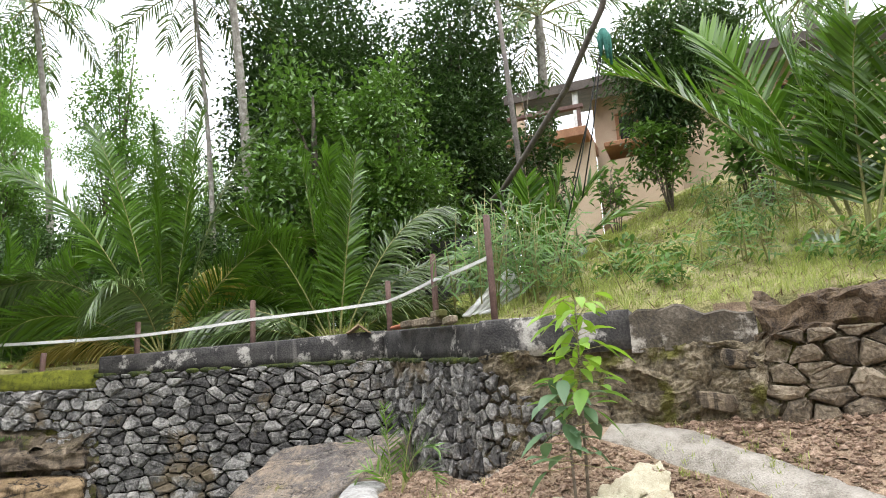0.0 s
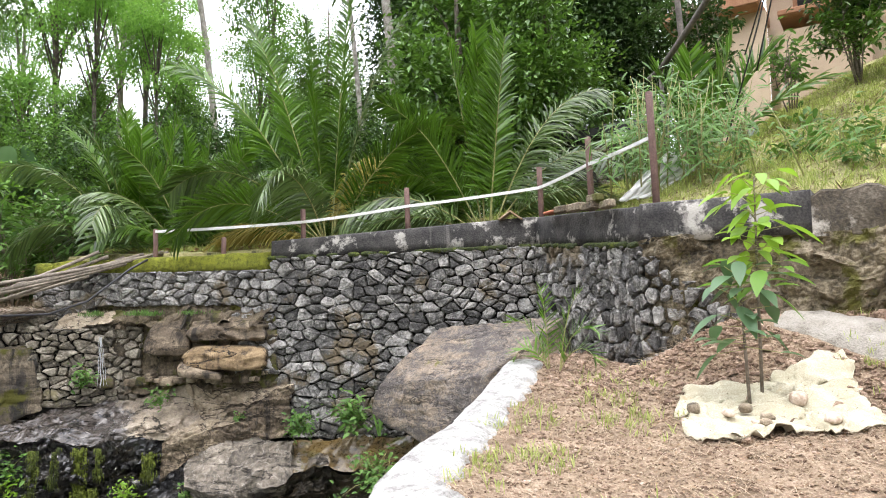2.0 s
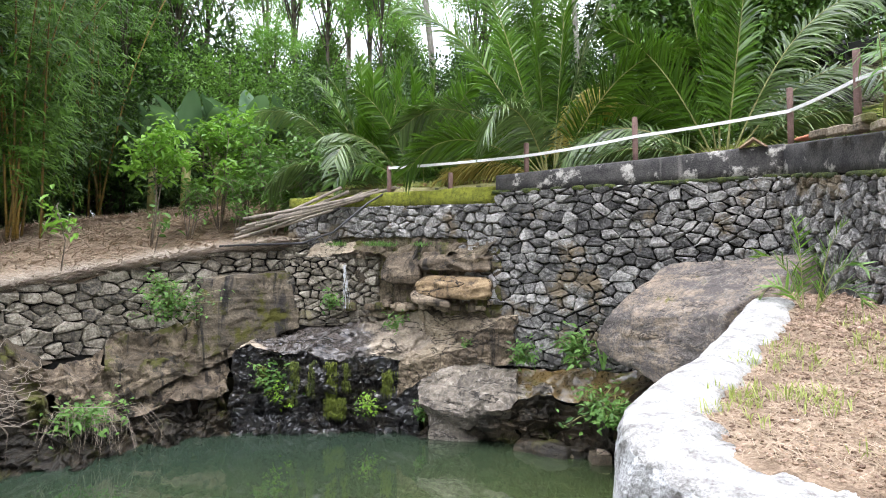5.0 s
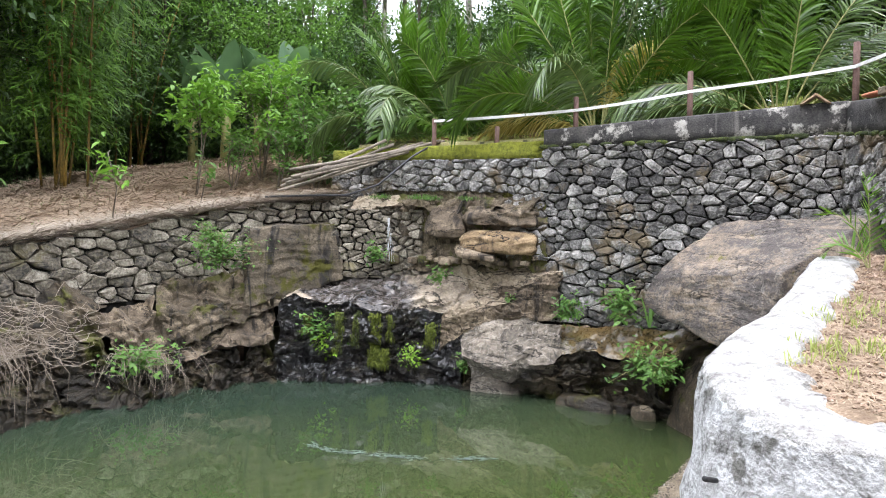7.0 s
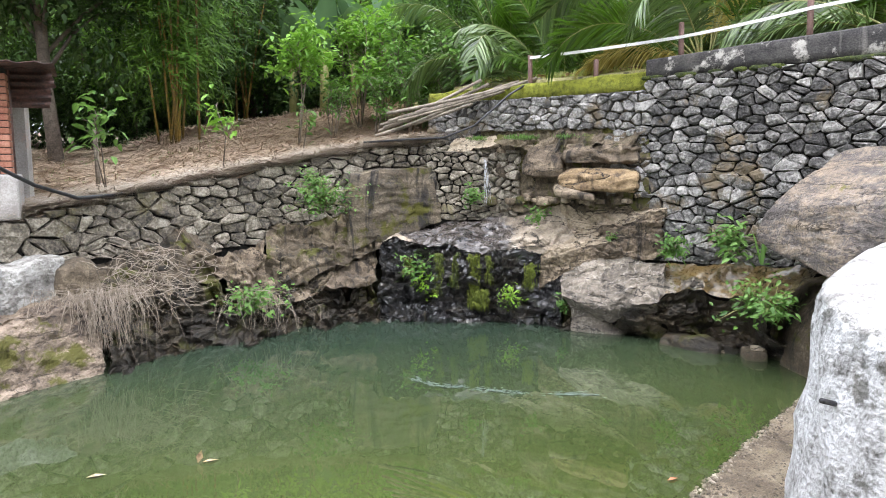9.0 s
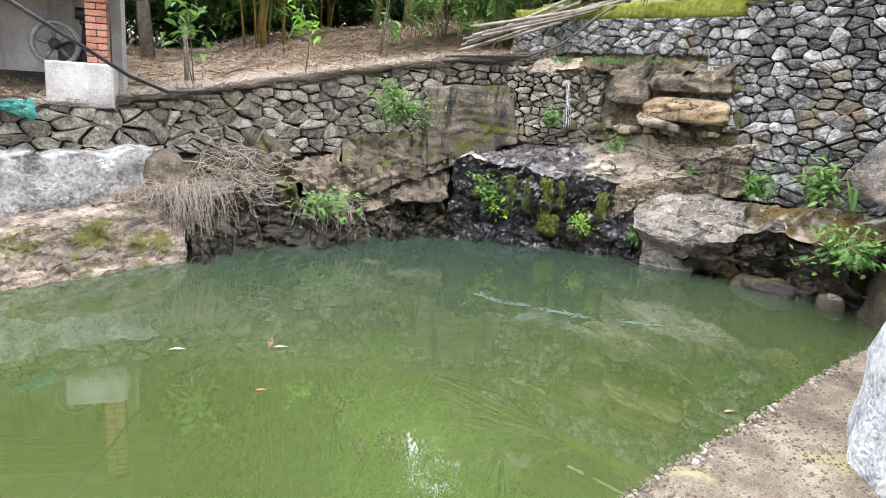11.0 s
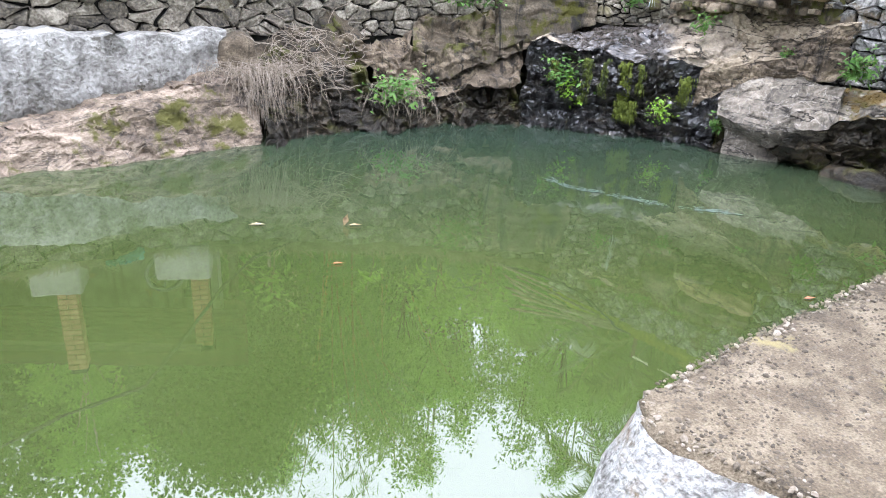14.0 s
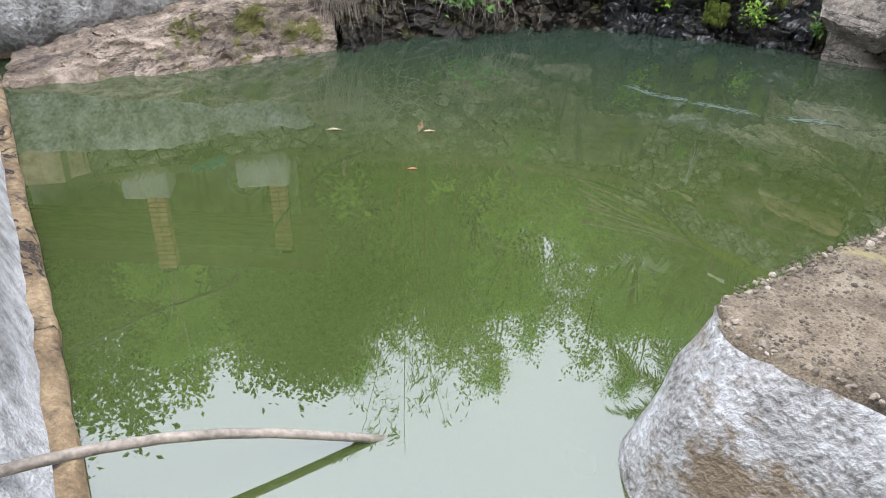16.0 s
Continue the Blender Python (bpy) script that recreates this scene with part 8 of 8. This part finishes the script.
def tuft(g, p, rnd, h=0.14, n=5):
    for _ in range(n):
        d = dirn(rnd.uniform(0, 360), rnd.uniform(45, 88))
        g.blade(Vector(p) + Vector((rnd.gauss(0, 0.02), rnd.gauss(0, 0.02), 0)), d, Vector((d.y, -d.x, 0)).normalized(), h * rnd.uniform(0.5, 1.3), 0.008, 0.35, 2)


def in_bed(rnd):
    x, y = rnd.uniform(2.2, 6.9), rnd.uniform(-0.8, 4.5)
    if region(x, y) != 3 or to_line(x, y, KERB) < 0.36 or to_line(x, y, STRIP) < 0.2:
        return None
    return (x, y, bed_height(x, y))


def in_bed_far(rnd):
    p = in_bed(rnd)
    return p if p and to_line(p[0], p[1], WALL[3:]) < 1.3 + rnd.gauss(0, 0.3) else None


def on_terrace(rnd):
    x, y = rnd.uniform(-4.5, 4.5), rnd.uniform(8.5, 18)
    return (x, y, terrace_height(x, y)) if region(x, y) == 2 and to_line(x, y, DRY) > 0.1 else None


def on_terrace_edge(rnd):
    x, y = rnd.uniform(-2.8, 2.8), rnd.uniform(9, 12.2)
    return (x, y, terrace_height(x, y)) if inside(x, y, TERRACE) and to_line(x, y, DRY) < abs(rnd.gauss(0, 0.4)) + 0.15 else None


def on_dry_top(rnd):
    u = rnd.uniform(0.1, length_of(DRY) - 0.1)
    (x, y), (tx, ty) = along(DRY, u)
    d = rnd.uniform(-0.5, 0.07)
    return (x + ty * d, y - tx * d, dry_top(u) + rnd.uniform(-0.02, 0.06)) if fbm((u * 1.3, 4, 2)) > -0.25 else None


def on_slope(rnd):
    x, y = rnd.uniform(6.2, 13), rnd.uniform(-2, 7.5)
    return (x, y, upper_height(x, y)) if region(x, y) == 1 else None


def behind_wall(rnd):
    x, y = rnd.uniform(3, 9), rnd.uniform(5, 13)
    return (x, y, ground_height(x, y)) if region(x, y) == 1 and 0.5 < to_line(x, y, WALL) < 2.6 else None


scatter("gravel", "loose brown gravel and broken stone", 15000, in_bed, lambda g, p, r: pebble(g, p, r, 0.005, 0.017), M_GRAVEL, 1, "gravel")
def on_slab(rnd):
    x, y = rnd.uniform(0.7, 4.2), rnd.uniform(1.6, 4.6)
    if not inside(x, y, SLAB) or (to_line(x, y, SLAB + SLAB[:1]) > 0.16 and rnd.random() > 0.6):
        return None
    return (x, y, 0.706)


scatter("pebbles", "pebbles bared in the concrete ledge", 12000, on_slab, lambda g, p, r: pebble(g, (p[0], p[1], p[2] + 0.001), r, 0.003, 0.011), M_PEBBLE, 21, "gravel")
def slab_rim(rnd):
    x, y = rnd.uniform(0.5, 3.4), rnd.uniform(1.3, 4.0)
    return (x, y, 0.7) if inside(x, y, SLAB) and 0.012 < to_line(x, y, SLAB + SLAB[:1]) < 0.03 + abs(rnd.gauss(0, 0.045)) else None


scatter("pebbles", "coarse pale stones bared along the rim of the ledge", 2600, slab_rim, lambda g, p, r: pebble(g, (p[0], p[1], p[2] + 0.004), r, 0.005, 0.016), M_PEBBLE, 41, "gravel")
scatter("rubble", "heap of broken stone along the wall foot", 4200, in_bed_far, lambda g, p, r: pebble(g, p, r, 0.012, 0.045), M_GRAVEL, 2, "rubble")
scatter("straw", "dry straw litter on the bed", 15000, in_bed, lambda g, p, r: straw(g, p, r, 0.05, 0.22, 0.0018), M_STRAW, 3)
scatter("dead_leaves", "brown dead leaves on the bed", 7000, in_bed, lambda g, p, r: dead_leaf(g, p, r, 0.01, 0.032), M_DEADLEAF, 4)
scatter("straw", "dry straw and twigs on the terrace", 26000, on_terrace, lambda g, p, r: straw(g, p, r, 0.12, 0.5, 0.0075), M_STRAW, 5)
scatter("straw", "pale dry creeper along the terrace edge", 10000, on_terrace_edge, lambda g, p, r: straw(g, (p[0], p[1], p[2] + r.uniform(0, 0.07)), r, 0.15, 0.5, 0.005), M_VINE, 6)
scatter("straw", "dry creeper lying over the dry wall", 6500, on_dry_top, lambda g, p, r: straw(g, p, r, 0.12, 0.45, 0.005), M_VINE, 26)
scatter("dead_leaves", "brown dead leaves on the terrace", 4500, on_terrace, lambda g, p, r: dead_leaf(g, p, r, 0.03, 0.07), M_DEADLEAF, 7)
scatter("grass", "short sunny grass on the slope", 15000, on_slope, lambda g, p, r: tuft(g, p, r, 0.1 if fbm((p[0] * 0.9, p[1] * 0.9, 0)) < 0.1 else 0.2), L_GRASS, 8, "grass")
scatter("straw", "cut dry grass lying on the slope", 9000, on_slope, lambda g, p, r: straw(g, p, r, 0.08, 0.25, 0.005), M_STRAW, 9)
scatter("grass", "green grass behind the wall", 3500, behind_wall, lambda g, p, r: tuft(g, p, r, 0.14), L_GRASS, 10, "grass")
scatter("dead_leaves", "brown dead leaves behind the wall", 1800, behind_wall, lambda g, p, r: dead_leaf(g, p, r, 0.06, 0.16), M_DEADLEAF, 11)
scatter("grass", "thin green grass on the terrace", 900, on_terrace, lambda g, p, r: tuft(g, p, r, 0.09, 4) if fbm((p[0] * 0.8, p[1] * 0.8, 7)) > 0.12 else None, L_HERB, 31, "grass")
GRASS_SPOTS = [(4.0, 2.9, 0.25), (4.7, 2.75, 0.12), (3.5, 2.9, 0.2), (2.95, 2.5, 0.12), (4.3, 2.35, 0.16), (6.0, 1.4, 0.2), (5.5, 0.8, 0.2), (3.3, 2.3, 0.1), (3.0, 1.5, 0.12), (5.2, 3.1, 0.2), (6.1, 0.8, 0.15)]


def bed_grass(rnd):
    x0, y0, s = rnd.choice(GRASS_SPOTS)
    x, y = rnd.gauss(x0, s), rnd.gauss(y0, s)
    return (x, y, bed_height(x, y)) if region(x, y) == 3 else None


scatter("grass", "sparse yellow-green grass tufts on the bed", 230, bed_grass, lambda g, p, r: tuft(g, p, r, 0.12, 6), L_GRASS, 12, "grass")


def at_spots(spots):
    def pick(rnd):
        x, y, z, s = rnd.choice(spots)
        return (rnd.gauss(x, s), rnd.gauss(y, s), z + rnd.uniform(-0.02, 0.02))
    return pick


scatter("grass", "green grass on the rock ledge over the stream", 170, at_spots([(3.75, 9.75, 2.66, 0.12), (4.3, 9.3, 2.66, 0.1), (3.3, 10.3, 2.66, 0.08)]), lambda g, p, r: tuft(g, p, r, 0.1, 6), L_HERB, 13, "grass")


# herbs that hang from the rocks
def herb(place, spread, height, count, leaf, size, seed, label, name="fern"):
    rnd = random.Random(seed)
    p = Vector(place)
    root = thing(name, p, label, "plant", "plants on the rocks")
    g = Geo()
    for k in range(max(5, count // 14)):
        e = p + Vector((rnd.gauss(0, spread), rnd.gauss(0, spread * 0.5) - spread * 0.4, rnd.uniform(-0.25, 1) * height))
        s = Geo()
        s.tube([p + Vector((0, 0.1, -0.03)), p.lerp(e, 0.5) + Vector((0, 0, 0.04)), e], [0.005, 0.004, 0.002], 4)
        part("stem", s, M_STEM, root)
        for i in range(14):
            q = p.lerp(e, rnd.uniform(0.3, 1.1)) + Vector((rnd.gauss(0, 1), rnd.gauss(0, 1), rnd.gauss(0, 1))) * size * 0.7
            w = dirn(rnd.uniform(0, 360), rnd.uniform(-50, 40))
            ln = size * rnd.uniform(0.6, 1.2)
            g.leaf_wide(q, w, (rnd.gauss(0, 0.4), rnd.gauss(0, 0.4) - 0.4, 1), ln, ln * 0.5)
    part("foliage", g, leaf, root, smooth=False)


herb((0.85, 10.3, 1.72), 0.24, 0.38, 560, L_HERB, 0.07, 1, "leafy herb growing from the terrace wall", "herb")
herb((0.8, 10.35, 2.0), 0.2, 0.25, 260, L_HERB, 0.06, 11, "leafy herb growing from the terrace wall", "herb")
herb((2.2, 9.75, 0.72), 0.16, 0.3, 240, L_HERB, 0.08, 2, "fern hanging on the wet rock", "fern")
herb((2.25, 9.7, 0.45), 0.12, 0.3, 160, L_LIME, 0.07, 12, "fern hanging on the wet rock", "fern")
herb((-0.2, 9.5, 0.4), 0.26, 0.35, 320, L_HERB, 0.09, 3, "green herb on the bank over the water", "herb")
herb((3.4, 9.1, 0.35), 0.1, 0.25, 140, L_LIME, 0.06, 4, "fern on the wet rock face", "fern")
herb((4.0, 8.75, 0.35), 0.1, 0.16, 100, L_HERB, 0.06, 5, "small herb on the rock", "herb")
herb((5.05, 7.75, 1.2), 0.12, 0.2, 180, L_HERB, 0.09, 6, "broad-leaved herb by the wall foot", "herb")
herb((5.45, 7.2, 1.25), 0.16, 0.3, 260, L_HERB, 0.1, 7, "broad-leaved herb by the wall foot", "herb")
herb((5.35, 6.6, 0.65), 0.18, 0.35, 260, L_HERB, 0.09, 8, "herb hanging over the undercut bank", "herb")
herb((5.2, 6.1, 0.75), 0.2, 0.3, 240, L_HERB, 0.08, 9, "herb hanging over the undercut bank", "herb")
herb((3.85, 9.3, 1.5), 0.1, 0.18, 110, L_HERB, 0.07, 10, "small herb on the wet slab", "herb")
herb((3.12, 10.1, 1.78), 0.12, 0.2, 150, L_HERB, 0.07, 15, "fern beside the trickle", "fern")
herb((4.6, 8.5, 1.25), 0.06, 0.08, 50, L_HERB, 0.05, 16, "tiny herb on the ledge", "herb")
g = Geo()
rr = random.Random(14)
for k in range(9):
    d = dirn(rr.uniform(0, 360), rr.uniform(62, 86))
    g.blade((5.75 + rr.gauss(0, 0.03), 6.95 + rr.gauss(0, 0.03), 1.1), d, Vector((d.y, -d.x, 0)).normalized(), rr.uniform(0.4, 0.6), 0.035, 0.25, 5)
tagged(part("reed", g, L_HERB, None), "tuft of broad green blades by the boulder", "plant")


# dead creeper hanging from the bank
def vine(place, strands, length, spread, seed, label):
    rnd = random.Random(seed)
    p = Vector(place)
    g = Geo()
    for k in range(strands):
        a = p + Vector((rnd.gauss(0, spread), rnd.gauss(0, spread * 0.4), rnd.uniform(-0.05, 0.12)))
        out = Vector((rnd.gauss(0, 0.22), -rnd.uniform(0.02, 0.28), 0))
        ln = length * rnd.uniform(0.4, 1.1)
        pts = [a, a + out * 0.6 + Vector((0, 0, 0.05)), a + out + Vector((0, 0, -ln * 0.4)), a + out * 1.1 + Vector((rnd.gauss(0, 0.06), 0, -ln))]
        g.tube(pts, [0.003, 0.003, 0.0025, 0.0015], 4, False)
    return tagged(part("dead_vine", g, M_CREEPER, None), label, "creeper", kind="")


vine((-1.95, 8.62, 0.74), 150, 0.75, 0.2, 1, "matted grey dead creeper hanging to the water")
vine((-1.7, 8.7, 0.78), 90, 0.6, 0.15, 2, "matted grey dead creeper hanging to the water")
vine((-0.1, 9.5, 0.45), 70, 0.45, 0.2, 3, "dead creeper hanging from the bank")
g = Geo()
rr = random.Random(4)
for k in range(120):
    a0, r0 = rr.uniform(0, 6.3), rr.uniform(0.1, 0.5)
    c = Vector((-1.3 + rr.gauss(0, 0.22), 9.05 + rr.gauss(0, 0.1), 0.93 + rr.gauss(0, 0.12)))
    q, a = c + Vector((math.cos(a0) * r0, -0.05, math.sin(a0) * r0 * 0.6)), rr.uniform(0, 6.3)
    pts = [q]
    for s in range(6):
        a += rr.gauss(0, 0.45) + 0.3
        q = q + Vector((math.cos(a), rr.gauss(-0.1, 0.3), math.sin(a) * 0.7 - 0.12)) * rr.uniform(0.05, 0.13)
        pts.append(q)
    g.tube(pts, [rr.uniform(0.002, 0.0045)] * 7, 4, False)
tagged(part("dead_vine", g, M_CREEPER, None), "tangled grey dead creeper on the bank", "creeper")

# ---- stones of the walls ----
lay_stones(wall_main, WALL[1:3], lambda u: 2.78 if u < 2.1 else (1.85 if u < 2.75 else 1.0), lambda u: 3.27 if u < 2.6 else 3.42 + 0.02 * (u - 2.66), 0.165, 0.115, M_STONE, 1, gap=0.008, proud=0.05, limit=300, near=4.2, jitter=0.44, ragged=0.075)
lay_stones(wall_moss, S_MOSS[:2], lambda u: 2.6, lambda u: 3.27, 0.16, 0.11, M_STONE, 2, gap=0.007, proud=0.045, jitter=0.44)
lay_stones(wall_turn, S_TURN, lambda u: 1.4, lambda u: 3.49 - 0.1 * u, 0.098, 0.165, M_STONE, 3, gap=0.009, proud=0.045, limit=300, jitter=0.48, ragged=0.09)
lay_stones(wall_right, [(6.18, 3.42), (6.44, 2.2)], lambda u: 1.4 + 0.5 * u, lambda u: 3.2 - 0.7 * u, 0.12, 0.15, M_STONE, 13, gap=0.016, proud=0.06, jitter=0.5, ragged=0.12)
RUBBLE = [(6.72, 0.95), (6.85, 0.2), (7.3, -5.0)]
lay_stones(wall_right, RUBBLE, lambda u: 1.6, lambda u: 3.32, 0.24, 0.17, M_STONE_BROWN, 5, gap=0.012, proud=0.06, jitter=0.52, ragged=0.09)
for k, (x, y, z, a, b) in enumerate(((6.28, 3.0, 2.25, 0.16, 0.11), (6.33, 2.75, 1.75, 0.13, 0.12), (6.26, 3.1, 1.8, 0.11, 0.09), (6.3, 2.9, 2.75, 0.14, 0.08), (6.4, 2.4, 2.2, 0.12, 0.07), (6.42, 2.3, 2.7, 0.1, 0.08), (6.52, 1.8, 2.45, 0.13, 0.1), (6.6, 1.3, 2.75, 0.17, 0.09), (6.64, 1.15, 2.4, 0.13, 0.1), (6.55, 1.6, 2.15, 0.12, 0.08), (6.62, 1.2, 2.05, 0.16, 0.1), (6.65, 1.05, 3.1, 0.16, 0.09), (6.3, 2.95, 1.55, 0.15, 0.1), (6.36, 2.6, 2.0, 0.13, 0.09), (6.38, 2.5, 2.5, 0.12, 0.08), (6.45, 2.15, 2.0, 0.14, 0.11), (6.48, 2.05, 2.45, 0.1, 0.07), (6.3, 2.85, 2.45, 0.09, 0.06), (6.55, 1.65, 2.8, 0.13, 0.07), (6.58, 1.45, 2.45, 0.11, 0.08), (6.47, 2.1, 2.95, 0.12, 0.07), (6.36, 2.62, 3.0, 0.11, 0.06))):
    m = pose(x + 0.03, y, z, 0, 0, 101)
    lump = rock([m @ Vector((sx * a, sy * 0.06, sz * b + 0.03 * sx)) for sz in (-1, 1) for sx, sy in ((-1, -1), (1, -1), (1, 1), (-1, 1))], 7, round_=0.6, rough=0.2, seed=k * 3.0)
    part("stone", lump, M_ROCK_STAIN if k % 2 else M_ROCK_MOSSY, wall_right, smooth=False)
lay_stones(wall_dry, DRY, lambda u: 1.1, dry_top, 0.22, 0.13, M_STONE_DRY, 6, gap=0.011, limit=300, near=5.5, proud=0.055, jitter=0.55, ragged=0.09)
lay_stones(wall_stream, STREAM, lambda u: 1.42 + 0.1 * max(0, u - 0.8), lambda u: 2.5 + 0.04 * math.sin(u * 9), 0.14, 0.095, M_STONE_DRY, 9, gap=0.01, proud=0.06, jitter=0.5, ragged=0.09)
lay_stones(wall_far, FAR, lambda u: 4.9, lambda u: 5.93 + 0.1 * u, 0.3, 0.16, M_STONE_DRY, 7)

# weeds on the slope, and roots over the earth edge
for k in range(10):
    x, y = 7.0 + rr.uniform(0, 2.6), rr.uniform(-0.4, 3.4)
    herb((x, y, upper_height(x, y) + 0.05), 0.16, 0.34, 90, L_HERB if k % 3 else L_JACK, 0.1, 90 + k, "leafy green weed on the grassy slope", "weed")
